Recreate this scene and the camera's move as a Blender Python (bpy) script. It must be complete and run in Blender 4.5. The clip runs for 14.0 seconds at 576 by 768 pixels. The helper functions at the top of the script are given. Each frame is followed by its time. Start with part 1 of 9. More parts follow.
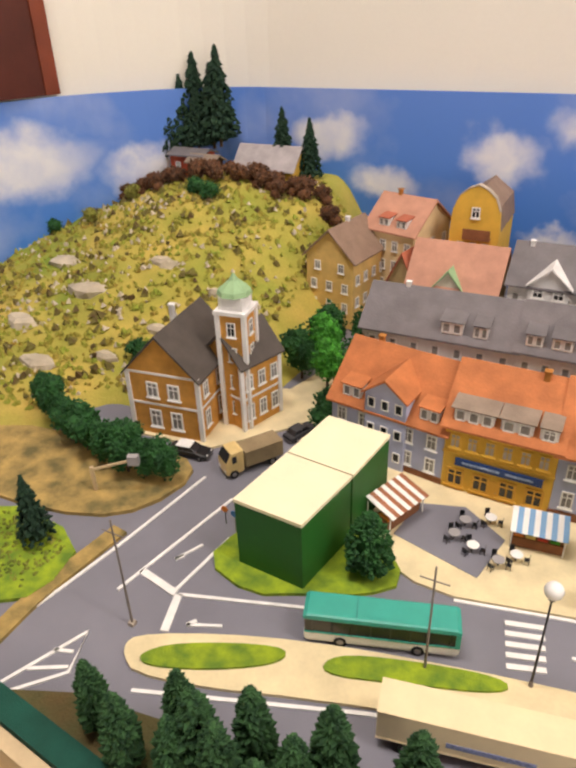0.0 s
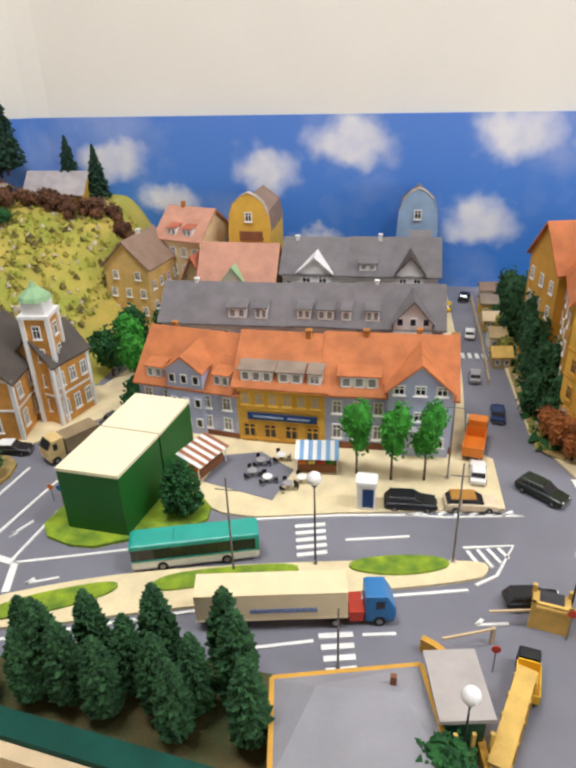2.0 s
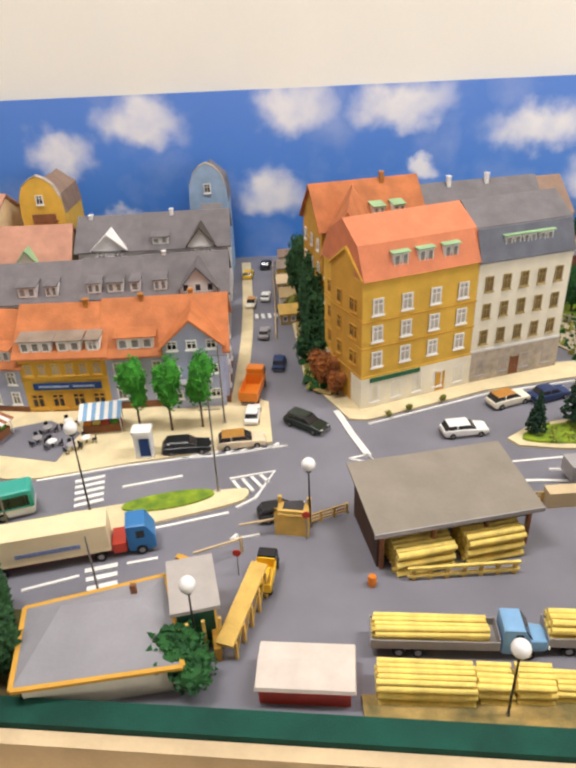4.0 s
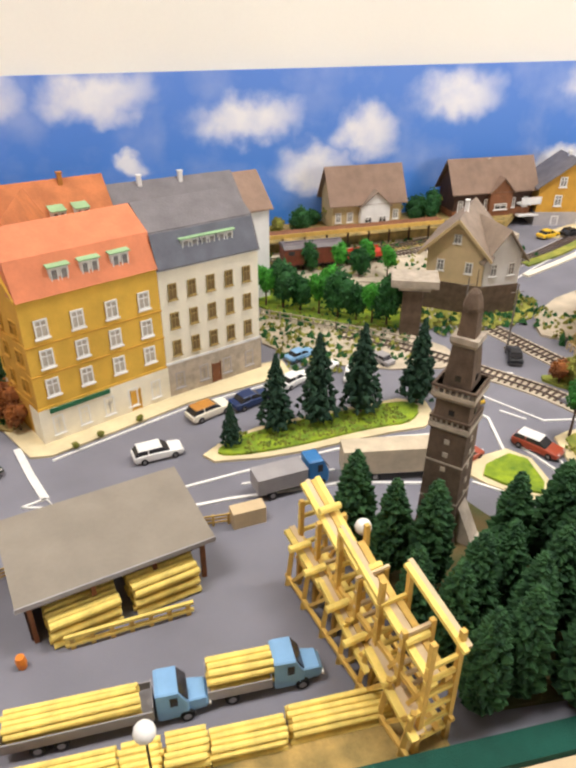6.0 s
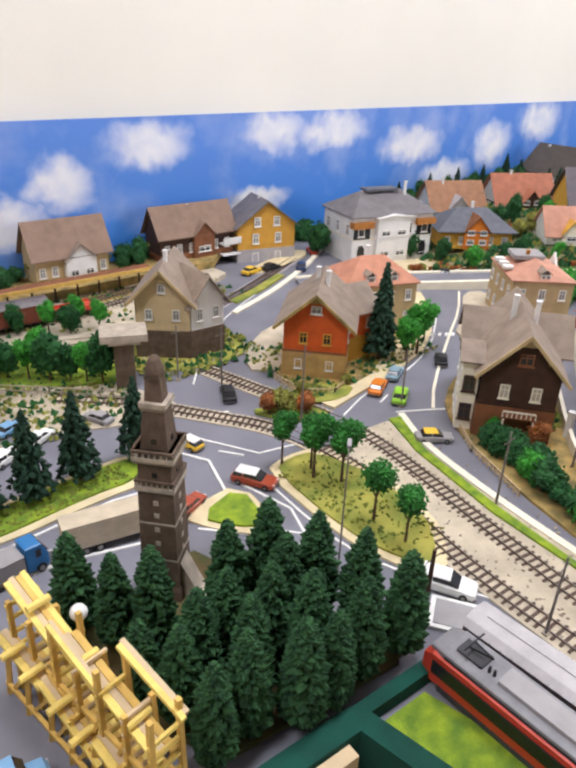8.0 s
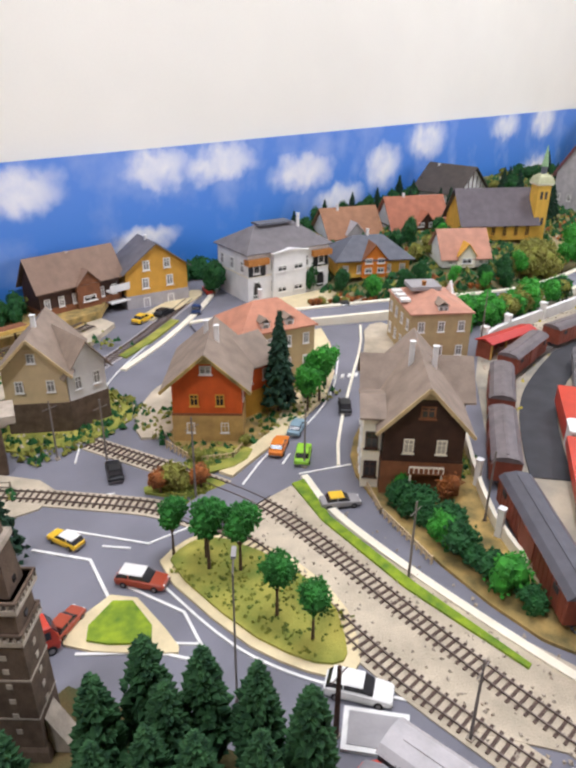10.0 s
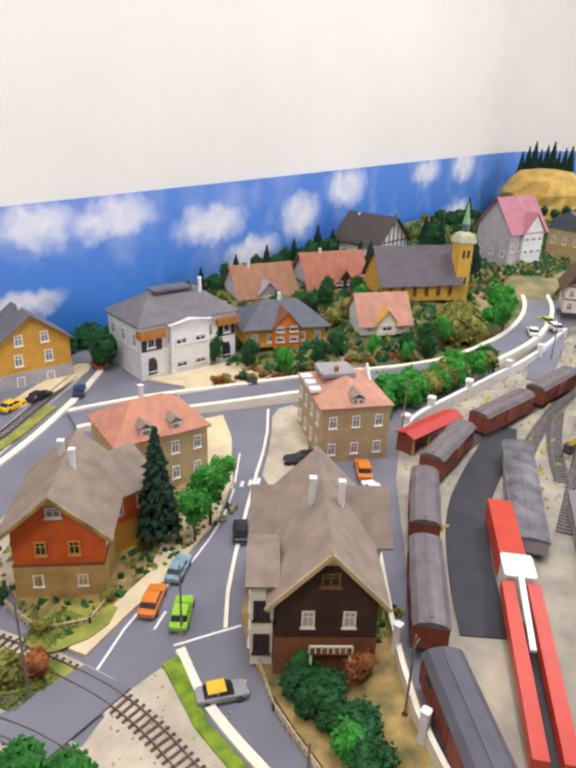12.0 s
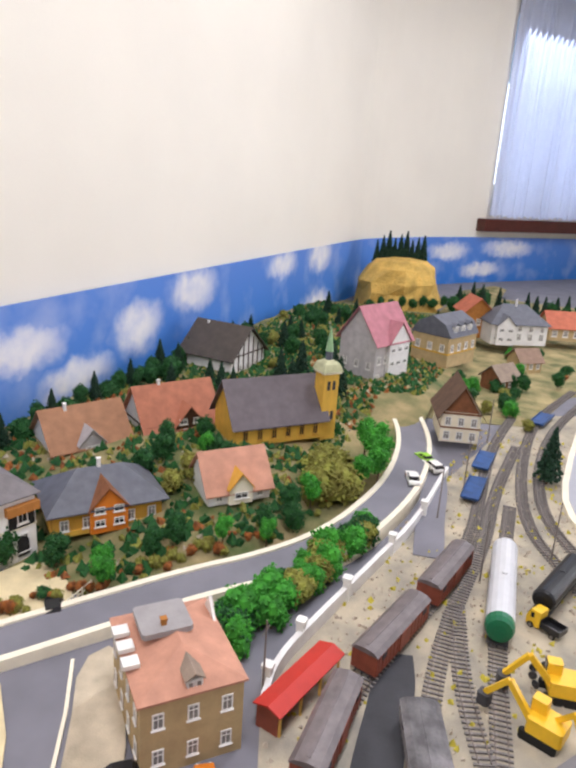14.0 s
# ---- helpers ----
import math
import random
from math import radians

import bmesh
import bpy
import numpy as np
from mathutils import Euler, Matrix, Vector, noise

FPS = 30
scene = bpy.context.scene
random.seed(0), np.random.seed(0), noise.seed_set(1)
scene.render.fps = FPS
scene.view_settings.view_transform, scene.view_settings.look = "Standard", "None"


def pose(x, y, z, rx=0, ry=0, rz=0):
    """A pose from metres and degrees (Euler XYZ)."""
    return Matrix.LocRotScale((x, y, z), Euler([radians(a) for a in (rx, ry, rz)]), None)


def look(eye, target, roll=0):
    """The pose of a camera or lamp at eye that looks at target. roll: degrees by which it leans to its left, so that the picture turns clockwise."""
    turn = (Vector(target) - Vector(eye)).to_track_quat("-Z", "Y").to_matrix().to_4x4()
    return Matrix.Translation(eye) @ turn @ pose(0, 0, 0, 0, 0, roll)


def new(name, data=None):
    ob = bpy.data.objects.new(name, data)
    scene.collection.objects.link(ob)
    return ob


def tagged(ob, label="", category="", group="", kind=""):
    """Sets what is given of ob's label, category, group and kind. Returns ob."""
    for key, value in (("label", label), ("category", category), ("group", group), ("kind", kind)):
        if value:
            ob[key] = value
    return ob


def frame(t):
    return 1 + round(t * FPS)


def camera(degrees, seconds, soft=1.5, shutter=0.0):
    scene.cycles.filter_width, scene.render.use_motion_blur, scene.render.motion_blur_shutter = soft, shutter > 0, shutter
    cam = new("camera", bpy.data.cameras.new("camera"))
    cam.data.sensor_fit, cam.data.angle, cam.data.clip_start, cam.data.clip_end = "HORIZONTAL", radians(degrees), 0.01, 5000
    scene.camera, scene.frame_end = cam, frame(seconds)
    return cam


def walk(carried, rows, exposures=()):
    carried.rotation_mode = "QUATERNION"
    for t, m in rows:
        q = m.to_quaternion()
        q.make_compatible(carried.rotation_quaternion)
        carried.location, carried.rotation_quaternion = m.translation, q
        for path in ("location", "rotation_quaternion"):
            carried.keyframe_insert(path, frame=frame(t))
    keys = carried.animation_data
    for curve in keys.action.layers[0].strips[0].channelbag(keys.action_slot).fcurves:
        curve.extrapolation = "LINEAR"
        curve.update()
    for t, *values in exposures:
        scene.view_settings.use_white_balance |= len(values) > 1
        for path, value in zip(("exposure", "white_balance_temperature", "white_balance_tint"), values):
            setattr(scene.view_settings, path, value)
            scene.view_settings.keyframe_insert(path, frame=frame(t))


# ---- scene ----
cam = camera(47.6, 14.0, soft=3.3)
PATH = [
    (0, (0.0892, -0.0868, 0.5013), (-0.3133, 0.6781, -0.0016), -1.91),
    (0.5, (0.1017, -0.1009, 0.4885), (-0.2149, 0.7060, -0.0101), -2.88),
    (1, (0.1283, -0.1308, 0.4915), (-0.1199, 0.7043, 0.0007), -2.80),
    (1.5, (0.1639, -0.1743, 0.4964), (-0.0197, 0.6806, 0.0112), -2.18),
    (2, (0.1810, -0.2114, 0.5037), (0.0105, 0.6525, 0.0297), -1.97),
    (4.5, (0.3686, -0.2787, 0.4801), (0.4305, 0.5902, -0.0110), -1.72),
    (5, (0.3991, -0.2733, 0.4833), (0.5140, 0.5915, -0.0055), -0.26),
    (5.5, (0.4350, -0.2650, 0.4841), (0.6174, 0.5883, -0.0045), 0.68),
    (6, (0.4929, -0.2219, 0.4715), (0.7839, 0.5922, -0.0311), 0.20),
    (6.5, (0.5333, -0.2074, 0.4723), (0.9505, 0.5508, -0.0288), 1.13),
    (7, (0.5298, -0.2147, 0.4847), (1.0394, 0.5010, 0.0071), 2.07),
    (7.5, (0.5279, -0.2344, 0.4941), (1.0953, 0.4470, 0.0318), 2.36),
    (8, (0.5449, -0.2451, 0.5049), (1.1585, 0.4012, 0.0511), 2.33),
    (8.5, (0.5655, -0.2426, 0.5104), (1.2046, 0.3826, 0.0627), 1.64),
    (11, (0.7530, -0.1662, 0.5542), (1.4976, 0.3612, 0.1449), 0.97),
    (11.5, (0.8150, -0.1462, 0.5650), (1.5780, 0.3619, 0.1655), 1.52),
    (12, (0.8777, -0.1188, 0.5788), (1.6508, 0.3808, 0.1878), 2.21),
    (12.5, (0.9658, -0.0569, 0.5994), (1.7887, 0.3732, 0.2283), 2.57),
    (13, (1.0291, -0.0153, 0.6342), (1.8939, 0.3533, 0.2931), 5.06),
    (13.5, (1.1601, 0.0249, 0.6627), (2.0357, 0.3904, 0.3470), 4.56),
    (14, (1.2598, 0.0366, 0.6747), (2.1522, 0.3781, 0.3797), 3.84),
]
EXPO = [(0.0, -0.02, 6900, 16), (0.6, 0.0, 6350, 12), (2.0, 0.04, 6000, 9), (4.5, 0.12, 6500, 11), (5.5, 0.13, 6600, 11), (6.5, 0.2, 6180, 12), (7.2, 0.14, 6020, 13), (8.5, -0.03, 5780, 13), (11.0, -0.08, 5740, 14), (12.2, -0.04, 5860, 14), (14.0, -0.14, 5960, 15)]
walk(cam, [(t, look(eye, target, roll)) for t, eye, target, roll in PATH], EXPO)

# ---- world and lamps ----
world = bpy.data.worlds.new("world")
scene.world = world
world.use_nodes = True
wn = world.node_tree
sky = wn.nodes.new("ShaderNodeTexSky")
sky.sky_type, sky.sun_disc, sky.sun_elevation, sky.sun_rotation = "NISHITA", False, radians(40), radians(200)
wn.links.new(sky.outputs[0], wn.nodes["Background"].inputs[0])
wn.nodes["Background"].inputs[1].default_value = 0.12


def ceiling_lamp(x, y, z, sx, sy, power):
    data = bpy.data.lights.new("ceiling_lamp_light", "AREA")
    data.shape, data.size, data.size_y, data.energy, data.color = "RECTANGLE", sx, sy, power, (1.0, 0.97, 0.94)
    ob = new("ceiling_lamp_light", data)
    ob.matrix_world = pose(x, y, z)
    return ob


LAMP_Z = 2.34
# the fourth lamp, unseen, is added to brighten the dark right corner
LAMPS = [(-0.3, 0.12, 33.0), (1.5, 0.1, 31.0), (3.5, -0.05, 29.0), (5.6, -0.6, 30.0)]
for lx, ly, power in LAMPS:
    ceiling_lamp(lx, ly, LAMP_Z - 0.012, 0.9, 0.35, power)
window_light = bpy.data.lights.new("window_light", "AREA")
window_light.shape, window_light.size, window_light.size_y, window_light.energy, window_light.color = "RECTANGLE", 1.0, 1.4, 16.0, (0.86, 0.93, 1.0)

# added light behind the camera, brightening facades and back wall; its window is unseen
added_light = bpy.data.lights.new("south_window_light", "AREA")
added_light.shape, added_light.size, added_light.size_y, added_light.energy, added_light.color = "RECTANGLE", 1.5, 1.3, 52.0, (1.0, 0.98, 0.95)

# ---- materials ----
MATS = {}


def mat(name, rgb, rough=0.65, metal=0.0, var=0.16, scale=45.0, bump=0.12, bscale=260.0, rgb2=None, mixat=0.5, spec=0.4, bdist=0.0012):
    """Colour with coarse and fine variation and a fine relief; the scales are per metre."""
    if name in MATS:
        return MATS[name]
    m = bpy.data.materials.new(name)
    m.use_nodes = True
    nt = m.node_tree
    bs = nt.nodes["Principled BSDF"]
    co = nt.nodes.new("ShaderNodeTexCoord")
    n1 = nt.nodes.new("ShaderNodeTexNoise")
    n2 = nt.nodes.new("ShaderNodeTexNoise")
    n1.inputs["Scale"].default_value, n2.inputs["Scale"].default_value = scale, bscale
    n1.inputs["Detail"].default_value, n2.inputs["Detail"].default_value = 4, 3
    for n in (n1, n2):
        nt.links.new(co.outputs["Object"], n.inputs["Vector"])
    ramp = nt.nodes.new("ShaderNodeValToRGB")
    dark = [c * (1 - var) for c in rgb] if rgb2 is None else rgb2
    light = [min(1, c * (1 + var * 0.7)) for c in rgb]
    ramp.color_ramp.elements[0].position, ramp.color_ramp.elements[1].position = mixat - 0.18, mixat + 0.18
    ramp.color_ramp.elements[0].color, ramp.color_ramp.elements[1].color = (*dark, 1), (*light, 1)
    nt.links.new(n1.outputs["Fac"], ramp.inputs[0])
    hsv = nt.nodes.new("ShaderNodeHueSaturation")
    info = nt.nodes.new("ShaderNodeObjectInfo")
    ma = nt.nodes.new("ShaderNodeMath")
    ma.operation = "MULTIPLY_ADD"
    ma.inputs[1].default_value, ma.inputs[2].default_value = var * 1.2, 1 - var * 0.6
    nt.links.new(n2.outputs["Fac"], ma.inputs[0])
    mb = nt.nodes.new("ShaderNodeMath")
    mb.operation = "MULTIPLY_ADD"
    mb.inputs[1].default_value = var * 0.5
    nt.links.new(info.outputs["Random"], mb.inputs[0])
    nt.links.new(ma.outputs[0], mb.inputs[2])
    nt.links.new(mb.outputs[0], hsv.inputs["Value"])
    nt.links.new(ramp.outputs[0], hsv.inputs["Color"])
    nt.links.new(hsv.outputs[0], bs.inputs["Base Color"])
    bs.inputs["Roughness"].default_value, bs.inputs["Metallic"].default_value = rough, metal
    bs.inputs["Specular IOR Level"].default_value = spec
    if bump:
        b = nt.nodes.new("ShaderNodeBump")
        b.inputs["Strength"].default_value, b.inputs["Distance"].default_value = bump, bdist
        nt.links.new(n2.outputs["Fac"], b.inputs["Height"])
        nt.links.new(b.outputs[0], bs.inputs["Normal"])
    MATS[name] = m
    return m


ASPHALT = mat("asphalt", (0.2, 0.195, 0.225), 0.85, var=0.13, scale=9, bump=0.3, bscale=900)
PAVE = mat("pavement", (0.72, 0.6, 0.36), 0.85, var=0.12, scale=30)
GRASS = mat("grass", (0.25, 0.33, 0.016), 0.95, var=0.3, scale=60, bump=1.0, bscale=700, rgb2=(0.11, 0.2, 0.02))
FIELD = mat("dry_grass", (0.36, 0.32, 0.06), 0.95, var=0.3, scale=22, bump=1.0, bscale=500, rgb2=(0.15, 0.2, 0.03))
SAND = mat("sand", (0.54, 0.46, 0.34), 0.95, var=0.2, scale=22, bump=0.8, bscale=500, rgb2=(0.4, 0.34, 0.25))
YARD_SAND = mat("yard_ballast", (0.42, 0.36, 0.26), 0.95, var=0.3, scale=14, bump=0.8, bscale=500, rgb2=(0.26, 0.24, 0.2))
BRICK_OCHRE = mat("ochre_brick", (0.6, 0.29, 0.06), 0.85, var=0.18, scale=60, bscale=500)
LEAF_M = mat("leaf_mid", (0.03, 0.16, 0.018), 0.85, var=0.4, scale=90, bump=0, rgb2=(0.014, 0.07, 0.012))
OCHRE = mat("ochre_ground", (0.42, 0.28, 0.09), 0.95, var=0.3, scale=40, bump=0.8, bscale=500, rgb2=(0.16, 0.13, 0.05))
DARK_GROUND = mat("dark_ground", (0.05, 0.06, 0.02), 0.95, var=0.4, scale=30, bump=0.8, bscale=500, rgb2=(0.12, 0.08, 0.03))
WHITE = mat("white_paint", (0.82, 0.8, 0.76), 0.6, var=0.08, scale=60)
CREAM = mat("cream_wall", (0.86, 0.81, 0.71), 0.85, var=0.03, scale=2.2, bump=0.15, bscale=160)
RIM = mat("green_felt", (0.005, 0.062, 0.042), 0.9, var=0.25, scale=30, bump=0.6, bscale=900)
RIMTOP = mat("bare_wood", (0.62, 0.47, 0.28), 0.7, var=0.12, scale=25)
ORANGE_ROOF = mat("orange_roof", (0.5, 0.165, 0.055), 0.75, var=0.2, scale=40, bump=0.4, bscale=350)
PINK_ROOF = mat("pink_roof", (0.52, 0.26, 0.175), 0.75, var=0.14, scale=40)
RED_ROOF = mat("red_roof", (0.45, 0.13, 0.07), 0.75, var=0.14, scale=40)
MAUVE_ROOF = mat("mauve_roof", (0.42, 0.17, 0.2), 0.75, var=0.14, scale=40)
GREY_ROOF = mat("grey_roof", (0.17, 0.155, 0.16), 0.75, var=0.16, scale=40, bump=0.4, bscale=350)
SLATE = mat("slate_blue", (0.12, 0.125, 0.15), 0.6, var=0.16, scale=50)
BROWN_ROOF = mat("brown_roof", (0.26, 0.17, 0.12), 0.75, var=0.16, scale=40, bump=0.4, bscale=350)
TAUPE_ROOF = mat("taupe_roof", (0.27, 0.205, 0.155), 0.72, var=0.2, scale=40, bump=0.4, bscale=350)
DARK_ROOF = mat("dark_roof", (0.08, 0.065, 0.055), 0.75, var=0.16, scale=40)
OCHRE_WALL = mat("ochre_wall", (0.62, 0.33, 0.045), 0.8, var=0.1, scale=40)
YELLOW_WALL = mat("yellow_wall", (0.72, 0.43, 0.06), 0.8, var=0.1, scale=40)
BRICK_WALL = mat("brick_orange", (0.42, 0.17, 0.035), 0.85, var=0.16, scale=60, bscale=500)
TAN_WALL = mat("tan_wall", (0.5, 0.37, 0.19), 0.85, var=0.12, scale=40)
BLUE_WALL = mat("pale_blue_wall", (0.44, 0.47, 0.64), 0.85, var=0.1, scale=40)
IVORY_WALL = mat("ivory_wall", (0.86, 0.79, 0.63), 0.85, var=0.07, scale=40)
WHITE_WALL = mat("white_wall", (0.79, 0.77, 0.75), 0.85, var=0.08, scale=40)
GREY_WALL = mat("grey_wall", (0.42, 0.39, 0.39), 0.85, var=0.12, scale=40)
RED_WALL = mat("red_timber", (0.62, 0.105, 0.015), 0.75, var=0.15, scale=40)
DARK_TIMBER = mat("dark_timber", (0.055, 0.025, 0.015), 0.75, var=0.25, scale=60)
BROWN_TIMBER = mat("brown_timber", (0.22, 0.085, 0.035), 0.75, var=0.2, scale=60)
TIMBER = mat("yellow_timber", (0.66, 0.42, 0.1), 0.7, var=0.16, scale=70, bscale=500)
LOG = mat("log_yellow", (0.82, 0.62, 0.16), 0.7, var=0.18, scale=70, bscale=500)
STONE = mat("stone_brown", (0.13, 0.088, 0.06), 0.9, var=0.28, scale=70, bump=0.6, bscale=420)
STONE_L = mat("stone_light", (0.45, 0.38, 0.3), 0.9, var=0.22, scale=70, bump=0.5, bscale=420)
PANE = mat("window_pane", (0.03, 0.028, 0.03), 0.15, var=0.2, scale=90, bump=0, spec=0.5)
PANE_M = mat("curtained_pane", (0.24, 0.225, 0.21), 0.2, var=0.35, scale=120, bump=0, spec=0.5)
PANE_L = mat("lit_curtain_pane", (0.5, 0.44, 0.36), 0.25, var=0.2, scale=90, bump=0, spec=0.7)
GREEN_BOX = mat("green_box", (0.012, 0.115, 0.015), 0.55, var=0.1, scale=25)
BOX_TOP = mat("cream_lid", (0.85, 0.76, 0.52), 0.7, var=0.04, scale=25)
TEAL = mat("teal_paint", (0.03, 0.34, 0.27), 0.35, var=0.06)
TRUCK_CREAM = mat("truck_cream", (0.8, 0.65, 0.4), 0.45, var=0.05)
BLUE = mat("blue_paint", (0.03, 0.17, 0.42), 0.35, var=0.08)
SIGN_BLUE = mat("sign_blue", (0.012, 0.045, 0.16), 0.5, var=0.08)
SKYBLUE = mat("pale_blue_paint", (0.2, 0.38, 0.6), 0.35, var=0.08)
ORANGE = mat("orange_paint", (0.72, 0.21, 0.02), 0.4, var=0.08)
RED = mat("red_paint", (0.55, 0.05, 0.025), 0.4, var=0.1)
CARRED = mat("car_red_brown", (0.36, 0.06, 0.025), 0.3, var=0.08)
YELLOW = mat("yellow_paint", (0.85, 0.52, 0.02), 0.4, var=0.1)
LIME = mat("lime_paint", (0.3, 0.6, 0.03), 0.35, var=0.08)
BLACK = mat("black_paint", (0.012, 0.012, 0.014), 0.35, var=0.2)
NAVY = mat("navy_paint", (0.02, 0.04, 0.12), 0.3, var=0.1)
GREYP = mat("grey_paint", (0.33, 0.31, 0.31), 0.5, var=0.1)
DARKGREY = mat("dark_grey", (0.05, 0.048, 0.052), 0.7, var=0.25, scale=30)
RUBBER = mat("rubber", (0.012, 0.012, 0.012), 0.8, var=0.2)
METAL = mat("steel", (0.32, 0.3, 0.29), 0.4, metal=0.8, var=0.15)
RAIL = mat("rail_steel", (0.2, 0.16, 0.14), 0.45, metal=0.7, var=0.2)
SLEEPER = mat("sleeper_brown", (0.1, 0.065, 0.05), 0.9, var=0.3, scale=200)
WAGON = mat("wagon_brown", (0.24, 0.062, 0.035), 0.6, var=0.2, scale=60)
WAGON_ROOF = mat("wagon_roof", (0.15, 0.125, 0.125), 0.42, var=0.25, scale=50)
SILVER = mat("silver_paint", (0.62, 0.62, 0.64), 0.4, var=0.06)
TANKGREEN = mat("tank_green", (0.01, 0.14, 0.06), 0.4, var=0.1)
POLE = mat("pole_grey", (0.2, 0.17, 0.15), 0.6, var=0.15)
LAMPGLOBE = mat("white_globe", (0.85, 0.83, 0.8), 0.25, var=0.03, bump=0)
CONIFER = mat("conifer_green", (0.012, 0.036, 0.016), 0.9, var=0.4, scale=120, bump=0, rgb2=(0.008, 0.028, 0.016))
CYPRESS = mat("cypress_green", (0.03, 0.085, 0.026), 0.9, var=0.4, scale=150, bump=0, rgb2=(0.008, 0.034, 0.013))
LEAF = mat("leaf_green", (0.05, 0.26, 0.02), 0.85, var=0.4, scale=90, bump=0, rgb2=(0.02, 0.12, 0.012))
LEAF_D = mat("leaf_dark", (0.018, 0.085, 0.016), 0.85, var=0.4, scale=90, bump=0, rgb2=(0.01, 0.05, 0.015))
LEAF_O = mat("leaf_olive", (0.22, 0.23, 0.04), 0.85, var=0.4, scale=90, bump=0, rgb2=(0.12, 0.1, 0.02))
LEAF_R = mat("leaf_rust", (0.3, 0.1, 0.02), 0.85, var=0.4, scale=90, bump=0, rgb2=(0.12, 0.04, 0.015))
HEDGE_R = mat("heather_brown", (0.14, 0.06, 0.025), 0.9, var=0.5, scale=80, bump=0, rgb2=(0.035, 0.018, 0.012))
BARK = mat("bark", (0.1, 0.06, 0.035), 0.9, var=0.3, scale=120)
COPPER = mat("verdigris", (0.3, 0.47, 0.25), 0.7, var=0.12)
DOOR_WOOD = mat("door_mahogany", (0.09, 0.02, 0.012), 0.4, var=0.25, scale=12)
CURTAIN = mat("curtain_white", (0.8, 0.82, 0.9), 0.9, var=0.05, scale=20)

# sky board: blue with painted clouds, centre along the board, height, half length, half height
CLOUDS = []


def backdrop_material():
    m = bpy.data.materials.new("painted_sky")
    m.use_nodes = True
    nt = m.node_tree
    bs = nt.nodes["Principled BSDF"]
    bs.inputs["Roughness"].default_value = 0.55
    uv = nt.nodes.new("ShaderNodeUVMap")
    uv.uv_map = "board"
    ns = nt.nodes.new("ShaderNodeTexNoise")
    ns.inputs["Scale"].default_value, ns.inputs["Detail"].default_value = 16, 5
    nt.links.new(uv.outputs[0], ns.inputs["Vector"])
    ctr = nt.nodes.new("ShaderNodeVectorMath")
    ctr.operation = "MULTIPLY_ADD"
    ctr.inputs[1].default_value, ctr.inputs[2].default_value = (0.1, 0.1, 0), (-0.05, -0.05, 0)
    nt.links.new(ns.outputs["Color"], ctr.inputs[0])
    add = nt.nodes.new("ShaderNodeVectorMath")
    nt.links.new(uv.outputs[0], add.inputs[0])
    nt.links.new(ctr.outputs[0], add.inputs[1])
    total = None
    for u, v, a, b in CLOUDS:
        sub = nt.nodes.new("ShaderNodeVectorMath")
        sub.operation = "MULTIPLY_ADD"
        sub.inputs[1].default_value, sub.inputs[2].default_value = (0.8 / a, 0.8 / b, 0), (-u * 0.8 / a, -v * 0.8 / b, 0)
        nt.links.new(add.outputs[0], sub.inputs[0])
        ln = nt.nodes.new("ShaderNodeVectorMath")
        ln.operation = "LENGTH"
        nt.links.new(sub.outputs[0], ln.inputs[0])
        mr = nt.nodes.new("ShaderNodeMapRange")
        mr.interpolation_type = "SMOOTHSTEP"
        mr.inputs[1].default_value, mr.inputs[2].default_value, mr.inputs[3].default_value, mr.inputs[4].default_value = 0.35, 1.25, 1.0, 0.0
        nt.links.new(ln.outputs[1], mr.inputs[0])
        if total is None:
            total = mr.outputs[0]
        else:
            mx = nt.nodes.new("ShaderNodeMath")
            mx.operation = "MAXIMUM"
            nt.links.new(total, mx.inputs[0])
            nt.links.new(mr.outputs[0], mx.inputs[1])
            total = mx.outputs[0]
    wisp = nt.nodes.new("ShaderNodeTexNoise")
    wisp.inputs["Scale"].default_value, wisp.inputs["Detail"].default_value = 5, 6
    nt.links.new(uv.outputs[0], wisp.inputs["Vector"])
    wr = nt.nodes.new("ShaderNodeMapRange")
    wr.inputs[1].default_value, wr.inputs[2].default_value, wr.inputs[3].default_value, wr.inputs[4].default_value = 0.5, 0.8, 0.0, 0.35
    nt.links.new(wisp.outputs["Fac"], wr.inputs[0])
    ad = nt.nodes.new("ShaderNodeMath")
    ad.operation, ad.use_clamp = "MAXIMUM", True
    nt.links.new(wr.outputs[0], ad.inputs[1])
    if total is not None:
        tex = nt.nodes.new("ShaderNodeMapRange")
        tex.inputs[1].default_value, tex.inputs[2].default_value, tex.inputs[3].default_value, tex.inputs[4].default_value = 0.3, 0.65, 0.75, 1.0
        nt.links.new(ns.outputs["Fac"], tex.inputs[0])
        mul = nt.nodes.new("ShaderNodeMath")
        mul.operation = "MULTIPLY"
        nt.links.new(total, mul.inputs[0])
        nt.links.new(tex.outputs[0], mul.inputs[1])
        nt.links.new(mul.outputs[0], ad.inputs[0])
    sep = nt.nodes.new("ShaderNodeSeparateXYZ")
    nt.links.new(uv.outputs[0], sep.inputs[0])
    blue = nt.nodes.new("ShaderNodeValToRGB")
    blue.color_ramp.elements[0].color, blue.color_ramp.elements[1].color = (0.035, 0.2, 0.64, 1), (0.11, 0.25, 0.7, 1)
    sc = nt.nodes.new("ShaderNodeMapRange")
